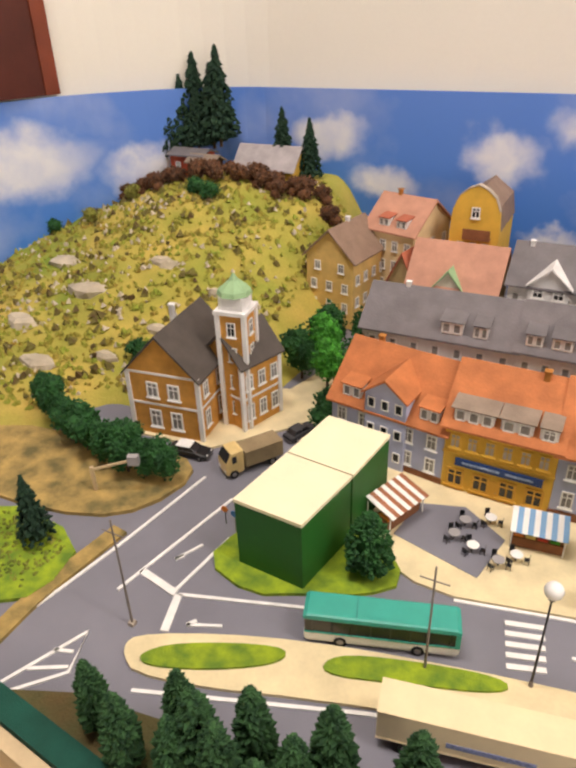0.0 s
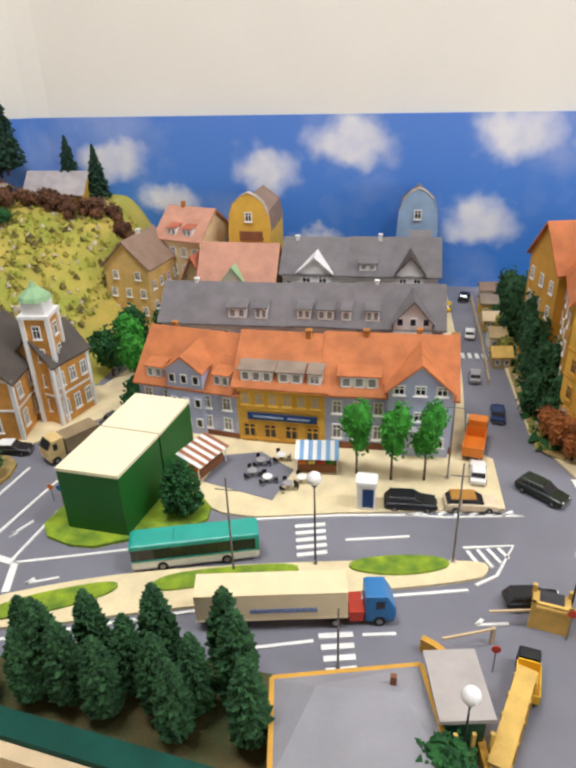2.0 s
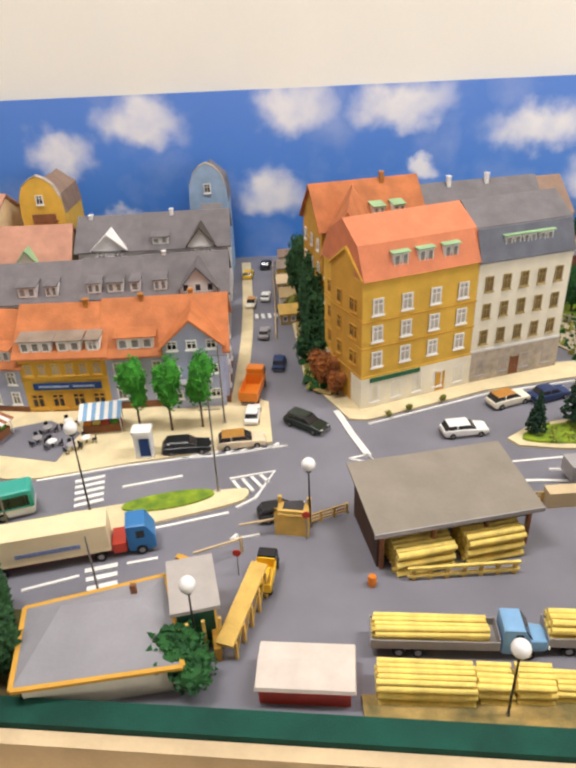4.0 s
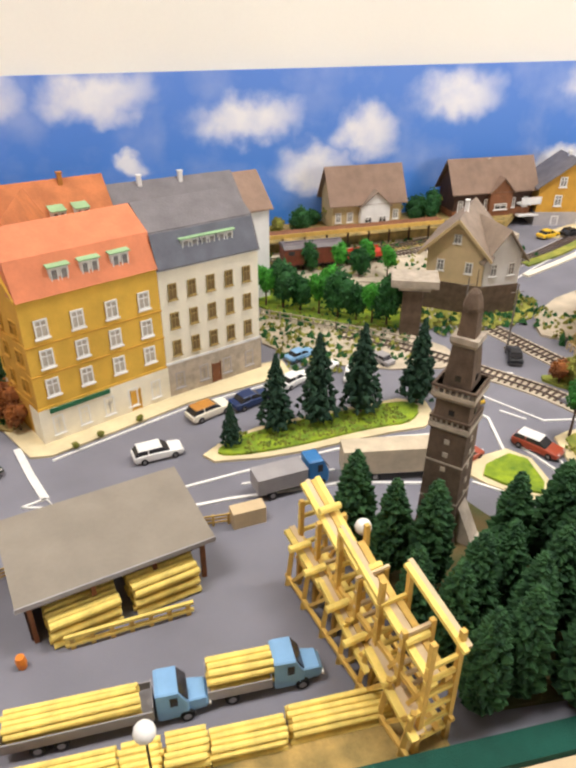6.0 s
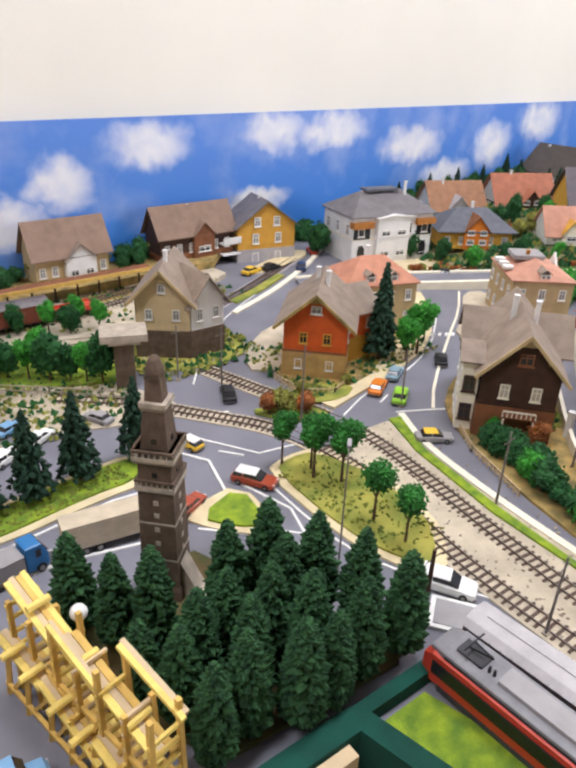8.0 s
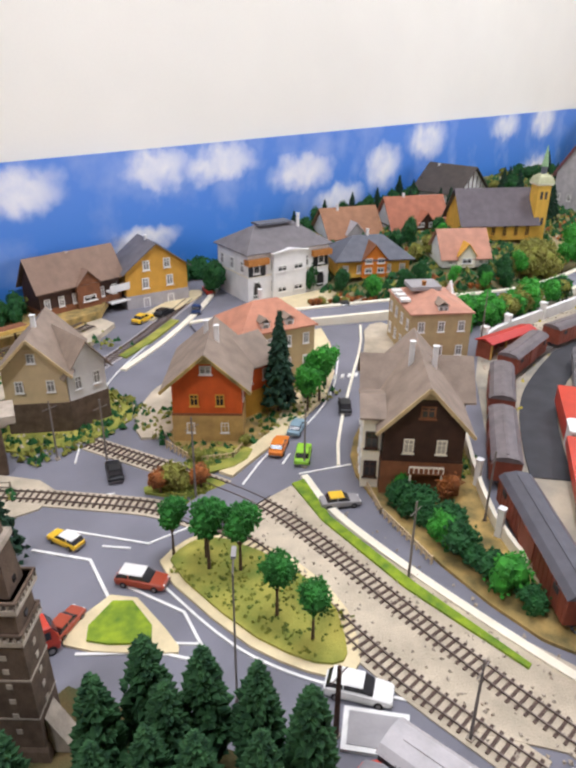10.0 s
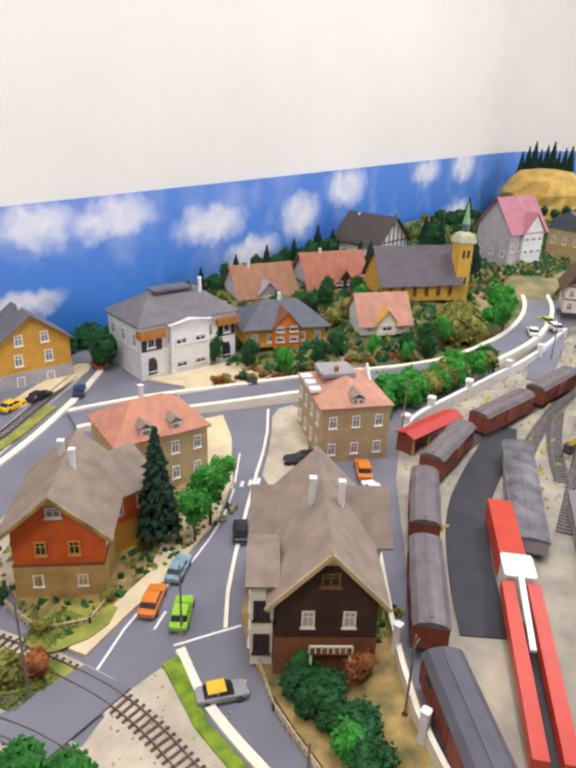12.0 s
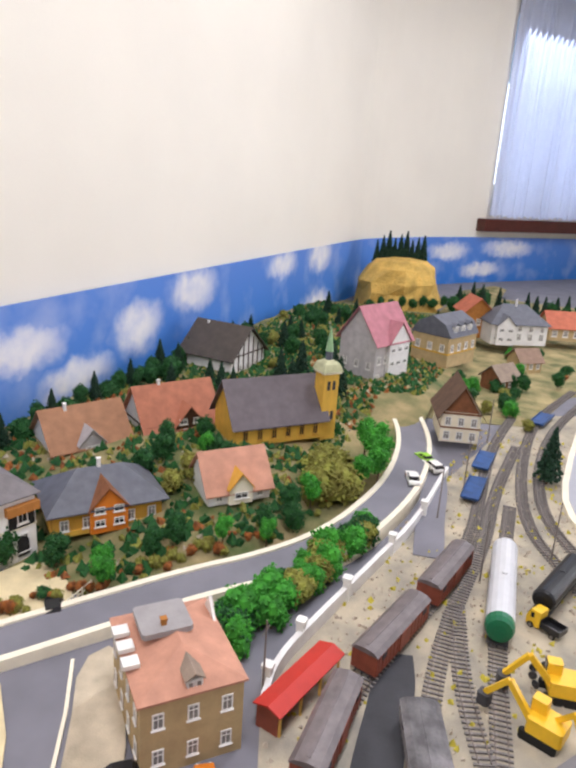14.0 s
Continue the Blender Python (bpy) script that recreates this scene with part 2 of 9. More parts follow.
    sc.inputs[1].default_value, sc.inputs[2].default_value = 0.0, 0.36
    nt.links.new(sep.outputs[1], sc.inputs[0])
    nt.links.new(sc.outputs[0], blue.inputs[0])
    mixc = nt.nodes.new("ShaderNodeMixRGB")
    mixc.inputs[2].default_value = (0.84, 0.83, 0.86, 1)
    nt.links.new(ad.outputs[0], mixc.inputs[0])
    nt.links.new(blue.outputs[0], mixc.inputs[1])
    nt.links.new(mixc.outputs[0], bs.inputs["Base Color"])
    return m

# ---- mesh helpers ----
class Acc:
    """Collects closed shapes into one mesh."""

    def __init__(self):
        self.v, self.f = [], []

    def add(self, vs, fs, m=None):
        n = len(self.v)
        self.v += [tuple(m @ Vector(p)) for p in vs] if m is not None else [tuple(p) for p in vs]
        self.f += [tuple(i + n for i in f) for f in fs]
        return self

    def box(self, x0, x1, y0, y1, z0, z1, m=None, b=0.0):
        """A box; b takes that much off its upright edges."""
        if b:
            return self.prism([(x0 + b, y0), (x1 - b, y0), (x1, y0 + b), (x1, y1 - b), (x1 - b, y1), (x0 + b, y1), (x0, y1 - b), (x0, y0 + b)], z0, z1, m)
        vs = [(x, y, z) for z in (z0, z1) for x, y in ((x0, y0), (x1, y0), (x1, y1), (x0, y1))]
        return self.add(vs, [(3, 2, 1, 0), (4, 5, 6, 7), (0, 1, 5, 4), (1, 2, 6, 5), (2, 3, 7, 6), (3, 0, 4, 7)], m)

    def prism(self, pts, z0, z1, m=None, top=1.0):
        n = len(pts)
        cx, cy = sum(p[0] for p in pts) / n, sum(p[1] for p in pts) / n
        vs = [(x, y, z0) for x, y in pts] + [(cx + (x - cx) * top, cy + (y - cy) * top, z1) for x, y in pts]
        return self.add(vs, [tuple(range(n - 1, -1, -1)), tuple(range(n, 2 * n))] + [(i, (i + 1) % n, n + (i + 1) % n, n + i) for i in range(n)], m)

    def loft(self, rows, m=None, caps=True):
        """Rings of equal length joined in turn."""
        n, vs = len(rows[0]), [p for r in rows for p in r]
        fs = [(k * n + i, k * n + (i + 1) % n, (k + 1) * n + (i + 1) % n, (k + 1) * n + i) for k in range(len(rows) - 1) for i in range(n)]
        if caps:
            fs += [tuple(range(n - 1, -1, -1)), tuple(range((len(rows) - 1) * n, len(rows) * n))]
        return self.add(vs, fs, m)

    def cyl(self, x, y, z0, z1, r0, r1=None, n=10, m=None):
        r1 = r0 if r1 is None else r1
        ring = [(math.cos(6.28319 * i / n), math.sin(6.28319 * i / n)) for i in range(n)]
        return self.loft([[(x + c * r0, y + s * r0, z0) for c, s in ring], [(x + c * r1, y + s * r1, z1) for c, s in ring]], m)

    def bar(self, a, b, r, n=6):
        """A round bar from a to b."""
        a, b = Vector(a), Vector(b)
        q = (b - a).to_track_quat("Z", "Y").to_matrix().to_4x4()
        return self.cyl(0, 0, 0, (b - a).length, r, r, n, Matrix.Translation(a) @ q)

    def beam(self, a, b, w, h):
        a, b = Vector(a), Vector(b)
        q = (b - a).to_track_quat("Z", "Y").to_matrix().to_4x4()
        return self.box(-w / 2, w / 2, -h / 2, h / 2, 0, (b - a).length, Matrix.Translation(a) @ q)

    def ball(self, x, y, z, r, n=10, k=6, sz=1.0):
        rows = []
        for j in range(k + 1):
            a = -1.5 + 3.0 * j / k
            rows.append([(x + r * math.cos(a) * math.cos(6.28319 * i / n), y + r * math.cos(a) * math.sin(6.28319 * i / n), z + r * sz * math.sin(a)) for i in range(n)])
        return self.loft(rows)

    def mesh(self, name, material, smooth=False):
        me = bpy.data.meshes.new(name)
        me.from_pydata(self.v, [], self.f)
        me.validate()
        if smooth:
            me.polygons.foreach_set("use_smooth", [True] * len(me.polygons))
        me.materials.append(material)
        return me


def part(name, acc, material, parent=None, label="", at=None, smooth=False):
    """One mesh object, under its thing or part."""
    me = acc if isinstance(acc, bpy.types.Mesh) else acc.mesh(name, material, smooth)
    ob = new(name, me)
    if parent is not None:
        ob.parent = parent
    if at is not None:
        ob.matrix_basis = at
    if label:
        ob["label"] = label
    return ob


def thing(name, label, category, at, group=""):
    ob = new(name)
    ob.empty_display_size = 0.01
    ob.matrix_basis = at
    return tagged(ob, label, category, group)


def structure(name, acc, material, label="", category=""):
    return tagged(part(name, acc, material), label, category or name.replace("_", " "), kind="structure")


def ccw(pts):
    s = sum(a[0] * b[1] - b[0] * a[1] for a, b in zip(pts, pts[1:] + pts[:1]))
    return list(pts) if s > 0 else list(pts)[::-1]


def smooth_loop(pts, k=3):
    """Rounds the corners of a loop by cutting them."""
    for _ in range(k):
        out = []
        for a, b in zip(pts, pts[1:] + pts[:1]):
            out += [(a[0] * 0.75 + b[0] * 0.25, a[1] * 0.75 + b[1] * 0.25), (a[0] * 0.25 + b[0] * 0.75, a[1] * 0.25 + b[1] * 0.75)]
        pts = out
    return pts


def smooth_line(pts, k=3):
    for _ in range(k):
        out = [pts[0]]
        for a, b in zip(pts, pts[1:]):
            out += [(a[0] * 0.75 + b[0] * 0.25, a[1] * 0.75 + b[1] * 0.25), (a[0] * 0.25 + b[0] * 0.75, a[1] * 0.25 + b[1] * 0.75)]
        pts = out + [pts[-1]]
    return pts


def slab(name, pts, z0, z1, material, label="", rounded=0):
    pts = ccw(pts)
    if rounded:
        pts = smooth_loop(pts, rounded)
    return structure(name, Acc().prism(pts, z0, z1), material, label)


def ribbon_points(line, w):
    """The two sides of a strip of width w along a line."""
    left, right = [], []
    for i, p in enumerate(line):
        a, b = Vector(line[max(i - 1, 0)]), Vector(line[min(i + 1, len(line) - 1)])
        d = (b - a).normalized()
        n = Vector((-d.y, d.x)) * w / 2
        left.append((p[0] + n.x, p[1] + n.y))
        right.append((p[0] - n.x, p[1] - n.y))
    return left, right


def strip(name, line, w, z0, z1, material, label="", k=3, heights=None):
    """A strip along a line, with a thickness; heights gives it a slope from end to end."""
    line = smooth_line(line, k) if k else line
    left, right = ribbon_points(line, w)
    n, rows = len(line), []
    for i in range(n):
        dz = 0 if heights is None else heights[0] + (heights[1] - heights[0]) * i / (n - 1)
        rows.append([(*right[i], z0), (*left[i], z0), (*left[i], z1 + dz), (*right[i], z1 + dz)])
    return structure(name, Acc().loft(rows), material, label)


MARK_Z = [0.0006]


def mark(line, w=0.0035, k=0):
    MARK_Z[0] = 0.0007 + (MARK_Z[0] * 1e5 % 7) * 1e-5
    return strip("road_marking", line, w, 0.0, MARK_Z[0] + 0.0008, WHITE, "white painted road marking on grey asphalt", k)


def base(a, b, z=0.0):
    """The pose whose x axis runs from a to b on the ground."""
    return pose(a[0], a[1], z, 0, 0, math.degrees(math.atan2(b[1] - a[1], b[0] - a[0])))


def gap(a, b):
    return math.hypot(b[0] - a[0], b[1] - a[1])


# ---- houses ----
WIN = {}


def window(parent, m, w, h, frame=None, pane=None, sill=True):
    frame, pane = frame or WHITE, pane or PANE
    key = (round(w, 4), round(h, 4), frame.name, pane.name, sill)
    if key not in WIN:
        t, a = min(w, h) * 0.13, Acc()
        out, inn = [(-w / 2, 0), (w / 2, 0), (w / 2, h), (-w / 2, h)], [(-w / 2 + t, t), (w / 2 - t, t), (w / 2 - t, h - t), (-w / 2 + t, h - t)]
        vs = [(x, y, z) for y in (0.0, -0.0014) for x, z in out + inn]
        a.add(vs, [f for i in range(4) for f in ((8 + i, 8 + (i + 1) % 4, 12 + (i + 1) % 4, 12 + i), (i, (i + 1) % 4, 8 + (i + 1) % 4, 8 + i), (4 + (i + 1) % 4, 4 + i, 12 + i, 12 + (i + 1) % 4))])
        b, k, q = Acc(), t / 3, h * 0.62
        cross = [(-k, t), (k, t), (k, q), (w / 2 - t, q), (w / 2 - t, q + 2 * k), (k, q + 2 * k), (k, h - t), (-k, h - t), (-k, q + 2 * k), (-w / 2 + t, q + 2 * k), (-w / 2 + t, q), (-k, q)]
        b.loft([[(x, y, z) for x, z in cross] for y in (0.0, -0.0011)])
        c = Acc().box(-w * 0.6, w * 0.6, -0.0026, 0, -t * 0.9, -0.0001) if sill else None
        p = Acc().box(-w / 2 + t, w / 2 - t, -0.0006, 0, t, h - t)
        WIN[key] = (a.mesh("window", frame), p.mesh("pane", pane), b.mesh("glazing_bar", frame), c.mesh("sill", frame) if sill else None)
    ob = part("window", WIN[key][0], None, parent, at=m)
    part("pane", WIN[key][1], None, ob)
    if w * h > 0.00019:
        part("glazing_bar", WIN[key][2], None, ob)
        if sill:
            part("sill", WIN[key][3], None, ob)
    return ob


def face_pose(face, w, d, u, z):
    """Where a place on a wall lies: front, back, left or right; u is measured along it."""
    if face == "front":
        return pose(u, -0.0004, z)
    if face == "right":
        return pose(w + 0.0004, u, z, 0, 0, 90)
    if face == "left":
        return pose(-0.0004, u, z, 0, 0, -90)
    return pose(u, d + 0.0004, z, 0, 0, 180)


def roof_shape(kind, w, d, h, rh, o, t=0.0028):
    a = Acc()
    if kind == "side":
        y0, y1, e = -o, d + o, h - rh * o / (d / 2)
        sec = [(y0, e), (d / 2, h + rh), (y1, e), (y1, e + t), (d / 2, h + rh + t * 1.3), (y0, e + t)]
        a.loft([[(x, y, z) for y, z in sec] for x in (-o, w + o)])
    elif kind == "gable":
        x0, x1, e = -o, w + o, h - rh * o / (w / 2)
        sec = [(x0, e), (w / 2, h + rh), (x1, e), (x1, e + t), (w / 2, h + rh + t * 1.3), (x0, e + t)]
        a.loft([[(x, y, z) for x, z in sec] for y in (d + o, -o)])
    elif kind == "hip":
        r = min(w, d) * 0.42
        ridge = [(r, d / 2), (w - r, d / 2)] if w >= d else [(w / 2, r), (w / 2, d - r)]
        vs = [(-o, -o, h), (w + o, -o, h), (w + o, d + o, h), (-o, d + o, h), (-o, -o, h + t), (w + o, -o, h + t), (w + o, d + o, h + t), (-o, d + o, h + t)]
        vs += [(x, y, h + rh) for x, y in ridge]
        fs = [(3, 2, 1, 0), (0, 1, 5, 4), (1, 2, 6, 5), (2, 3, 7, 6), (3, 0, 4, 7)]
        fs += [(4, 5, 9, 8), (5, 6, 9), (6, 7, 8, 9), (7, 4, 8)] if w >= d else [(4, 5, 8), (5, 6, 9, 8), (6, 7, 9), (7, 4, 8, 9)]
        a.add(vs, fs)
    elif kind == "mansard":
        i, k = d * 0.13, 0.62
        sec = [(-o, h), (i, h + rh * k), (d / 2, h + rh), (d - i, h + rh * k), (d + o, h)]
        a.loft([[(x, y, z) for y, z in sec] for x in (-o * 0.3, w + o * 0.3)])
    elif kind == "flat":
        a.box(-o, w + o, -o, d + o, h, h + rh)
    return a


def house(name, label, A, B, d, h, rh, wall, roof, kind="side", z=0.0, o=0.006, rows=(), chimneys=(), dormers=(), cross=(), plinth=None, group="", doors=(), bands=(), quoins=None, category="house"):
    """A house whose front runs from A to B, with its depth behind it. rows: (face, count, foot, width, height[, first, last])."""
    w = gap(A, B)
    ob = thing(name, label, category, base(A, B, z), group)
    a = Acc()
    if kind == "side":
        a.loft([[(x, 0, 0), (x, 0, h), (x, d / 2, h + rh - 0.0005), (x, d, h), (x, d, 0)] for x in (0, w)])
    elif kind == "gable":
        a.loft([[(0, y, 0), (0, y, h), (w / 2, y, h + rh - 0.0005), (w, y, h), (w, y, 0)] for y in (d, 0)])
    elif kind == "mansard":
        i = d * 0.13
        a.loft([[(x, 0, 0), (x, 0, h), (x, i + 0.0006, h + rh * 0.61), (x, d / 2, h + rh * 0.985), (x, d - i - 0.0006, h + rh * 0.61), (x, d, h), (x, d, 0)] for x in (0, w)])
    else:
        a.box(0, w, 0, d, 0, h)
    part("wall", a, wall, ob)
    part("roof", roof_shape(kind, w, d, h, rh, o), roof, ob)
    if plinth:
        part("plinth", Acc().box(-0.0015, w + 0.0015, -0.0015, d + 0.0015, 0, plinth[0]), plinth[1], ob)
    for zz, hh, m in bands:
        part("cornice", Acc().box(-0.0012, w + 0.0012, -0.0012, d + 0.0012, zz, zz + hh), m, ob)
    if quoins:
        for x in (0, w):
            part("corner_pilaster", Acc().box(x - 0.003, x + 0.003, -0.0016, 0.003, 0, h), quoins, ob)
    for row in rows:
        face, n, foot, ww, hh = row[:5]
        run = w if face in ("front", "back") else d
        u0, u1 = (row[5], row[6]) if len(row) > 6 else (run / n / 2, run - run / n / 2)
        fr, pn = (row[7], row[8]) if len(row) > 8 else (WHITE, PANE_M)
        for i in range(n):
            u = u0 + (u1 - u0) * i / max(n - 1, 1) if n > 1 else (u0 + u1) / 2
            window(ob, face_pose(face, w, d, u, foot), ww, hh, fr, pn)
    for face, u, ww, hh, m in doors:
        dr = part("door", Acc().box(-ww / 2, ww / 2, -0.0012, 0, 0.001, hh).box(-ww * 0.62, -ww * 0.5, -0.0018, 0, 0.001, hh * 1.06).box(ww * 0.5, ww * 0.62, -0.0018, 0, 0.001, hh * 1.06), m, ob, at=face_pose(face, w, d, u, 0))
        part("handle", Acc().ball(ww * 0.32, -0.0016, hh * 0.45, 0.0006, 6, 3), METAL, dr)
    for x, y, top in chimneys:
        ch = part("chimney", Acc().box(x - 0.0035, x + 0.0035, y - 0.0035, y + 0.0035, h * 0.9, top, b=0.0008).box(x - 0.0043, x + 0.0043, y - 0.0043, y + 0.0043, top, top + 0.002), BRICK_WALL if roof in (ORANGE_ROOF, PINK_ROOF) else WHITE_WALL, ob)
    for x, ww, z0, hh, m, kd in dormers:
        y0 = 0.004
        dm = part("dormer", Acc().box(x - ww / 2, x + ww / 2, y0, d * 0.32, z0, z0 + hh), WHITE_WALL, ob)
        a = Acc()
        if kd == "gable":
            a.loft([[(x - ww * 0.62, y, z0 + hh), (x, y, z0 + hh + ww * 0.4), (x + ww * 0.62, y, z0 + hh), (x + ww * 0.62, y, z0 + hh + 0.0015), (x, y, z0 + hh + ww * 0.4 + 0.002), (x - ww * 0.62, y, z0 + hh + 0.0015)] for y in (d * 0.36, y0 - 0.003)])
        else:
            a.add([(x - ww * 0.58, y0 - 0.003, z0 + hh), (x + ww * 0.58, y0 - 0.003, z0 + hh), (x + ww * 0.58, d * 0.4, z0 + hh + 0.006), (x - ww * 0.58, d * 0.4, z0 + hh + 0.006), (x - ww * 0.58, y0 - 0.003, z0 + hh + 0.0015), (x + ww * 0.58, y0 - 0.003, z0 + hh + 0.0015), (x + ww * 0.58, d * 0.4, z0 + hh + 0.0075), (x - ww * 0.58, d * 0.4, z0 + hh + 0.0075)], [(3, 2, 1, 0), (4, 5, 6, 7), (0, 1, 5, 4), (1, 2, 6, 5), (2, 3, 7, 6), (3, 0, 4, 7)])
        part("dormer_roof", a, m, dm)
        nw = 1 if ww < 0.02 else 2 if ww < 0.04 else 3
        for i in range(nw):
            window(dm, pose(x - ww / 2 + ww * (i + 0.5) / nw, y0 - 0.0004, z0 + hh * 0.12), ww / nw * 0.74, hh * 0.8, WHITE, PANE_M, sill=False)
    for x, ww, hh, gh, proj, m, nw, wz, wmat in cross:
        cg = part("cross_gable", Acc().loft([[(x - ww / 2, y, 0), (x - ww / 2, y, hh), (x, y, hh + gh), (x + ww / 2, y, hh), (x + ww / 2, y, 0)] for y in (d * 0.5, -proj)]), wmat, ob)
        e = hh - gh * 0.12
        part("gable_roof", Acc().loft([[(x - ww * 0.56, y, e), (x, y, hh + gh), (x + ww * 0.56, y, e), (x + ww * 0.56, y, e + 0.0025), (x, y, hh + gh + 0.0035), (x - ww * 0.56, y, e + 0.0025)] for y in (d * 0.52, -proj - 0.005)]), m, cg)
        for zz in wz:
            for i in range(nw):
                window(cg, pose(x - ww / 2 + ww * (i + 0.5) / nw, -proj - 0.0004, zz), ww / nw * 0.55, 0.014)
    return ob


# ---- trees and plants ----
def tuft(acc, p, out, s, rng):
    """A small leaf clump: a crooked four-sided pyramid."""
    q = Vector(out).normalized().to_track_quat("Z", "Y").to_matrix().to_4x4()
    a0 = rng.random() * 6.28
    ring = [(s * rng.uniform(0.7, 1.2) * math.cos(a0 + i * 1.571), s * rng.uniform(0.7, 1.2) * math.sin(a0 + i * 1.571), -s * 0.3) for i in range(4)]
    acc.add(ring + [(rng.uniform(-0.3, 0.3) * s, rng.uniform(-0.3, 0.3) * s, s * 1.0)], [(3, 2, 1, 0), (0, 1, 4), (1, 2, 4), (2, 3, 4), (3, 0, 4)], Matrix.Translation(p) @ q)


def conifer_mesh(h, r, seed, material, column=False, n=260):
    rng, a = random.Random(seed), Acc()
    for i in range(n):
        t = (i + rng.random()) / n
        if column:
            prof = r * (min(1, (t + 0.02) / 0.14) ** 0.4) * (max(0.0, 1 - t ** 2.6) ** 0.75) * 1.02
        else:
            prof = r * (1 - t) ** 0.85 * (0.82 + 0.28 * abs(math.sin(t * 26)))
        ang = i * 2.39996 + rng.uniform(-0.4, 0.4)
        rr = prof * rng.uniform(0.72, 1.05)
        z = h * (0.1 + 0.9 * t)
        s = (0.005 if column else 0.005) * rng.uniform(0.7, 1.3) * (1 - 0.45 * t) * (h / 0.1) ** 0.5
        tuft(a, (rr * math.cos(ang), rr * math.sin(ang), z), (math.cos(ang), math.sin(ang), 0.35 if column else -0.25), s, rng)
    core = [[(r * 0.66 * k * math.cos(j * 0.785), r * 0.66 * k * math.sin(j * 0.785), h * z) for j in range(8)] for z, k in ((0.1, 0.8), (0.4, 0.85 if column else 0.62), (0.75, 0.6 if column else 0.28), (0.96, 0.1))]
    a.loft(core)
    tuft(a, (0, 0, h * 0.985), (0, 0, 1), 0.004 * (h / 0.1) ** 0.5, rng)
    return a.mesh("crown", material)


def crown_mesh(h0, h1, r, seed, material, n=560):
    rng, a = random.Random(seed), Acc()
    cz, hz = (h0 + h1) / 2, (h1 - h0) / 2
    lumps = [(rng.uniform(-0.45, 0.45) * r, rng.uniform(-0.45, 0.45) * r, cz + rng.uniform(-0.5, 0.5) * hz, rng.uniform(0.5, 0.72)) for _ in range(7)]
    for i in range(n):
        x, y, z, k = lumps[i % 7]
        d = Vector((rng.gauss(0, 1), rng.gauss(0, 1), rng.gauss(0, 1))).normalized()
        p = Vector((x, y, z)) + Vector((d.x * r * k, d.y * r * k, d.z * hz * k)) * rng.uniform(0.75, 1.08)
        tuft(a, p, d, r * 0.1 * rng.uniform(0.6, 1.4), rng)
    for x, y, z, k in lumps:
        a.ball(x, y, z, r * k * 0.8, 7, 4, hz / r)
    return a.mesh("crown", material)


def tree(name, label, category, crown, trunk_h, trunk_r, x, y, z=0.0, turn=0, group="", s=1.0):
    ob = thing(name, label, category, pose(x, y, z, 0, 0, turn) @ Matrix.Scale(s, 4), group)
    a = Acc().cyl(0, 0, -0.002, trunk_h, trunk_r, trunk_r * 0.55, 7)
    for k in range(3):
        an = k * 2.1 + turn
        a.bar((0, 0, trunk_h * 0.75), (0.006 * math.cos(an), 0.006 * math.sin(an), trunk_h * 1.12), trunk_r * 0.35, 5)
    part("trunk", a, BARK, ob)
    part("crown", crown, None, ob)
    return ob


def plant(kind, x, y, z=0.0, s=1.0, turn=None):
    name, label, category, crown, th, tr, group = kind
    return tree(name, label, category, crown, th, tr, x, y, z, (x * 977 + y * 613) % 360 if turn is None else turn, group, s)


FIR = ("fir_tree", "dark green model fir tree on a thin trunk", "tree", conifer_mesh(0.12, 0.026, 3, CONIFER), 0.02, 0.0025, "fir trees")
FIR2 = ("fir_tree", "tall narrow dark model spruce", "tree", conifer_mesh(0.12, 0.019, 8, CONIFER), 0.02, 0.0025, "fir trees")
CYP = ("cypress_tree", "dense dark green rounded model conifer by the rim", "tree", conifer_mesh(0.105, 0.0165, 5, CYPRESS, True, 460), 0.015, 0.003, "conifers by the rim")
CYP2 = ("cypress_tree", "dense dark green rounded model conifer by the rim", "tree", conifer_mesh(0.105, 0.0155, 15, CYPRESS, True, 460), 0.015, 0.003, "conifers by the rim")
BROAD = ("leaf_tree", "bright green leafy model tree with bare trunk", "tree", crown_mesh(0.028, 0.085, 0.021, 7, LEAF), 0.04, 0.002, "leafy trees")
ROUND = ("leaf_tree", "round green leafy model tree on the strip", "tree", crown_mesh(0.036, 0.075, 0.0185, 9, LEAF_M), 0.036, 0.0018, "strip trees")
STREET = ("leaf_tree", "bright green narrow street tree on the pavement", "tree", crown_mesh(0.026, 0.082, 0.0165, 21, LEAF), 0.04, 0.0014, "street trees")
DARKTREE = ("leaf_tree", "dark green bushy model tree", "tree", crown_mesh(0.012, 0.08, 0.026, 11, LEAF_D), 0.03, 0.002, "dark trees")
BUSH = ("bush", "low green model bush", "bush", crown_mesh(0.0, 0.032, 0.019, 12, LEAF_D, 380), 0.008, 0.0015, "bushes")
BUSH_G = ("bush", "bright green model bush", "bush", crown_mesh(0.0, 0.036, 0.016, 13, LEAF, 380), 0.008, 0.0015, "bushes")
BUSH_O = ("bush", "olive yellow model bush", "bush", crown_mesh(0.002, 0.03, 0.016, 14, LEAF_O, 380), 0.008, 0.0015, "bushes")
BUSH_R = ("bush", "rust brown model bush", "bush", crown_mesh(0.004, 0.03, 0.013, 16, LEAF_R, 380), 0.008, 0.0015, "bushes")
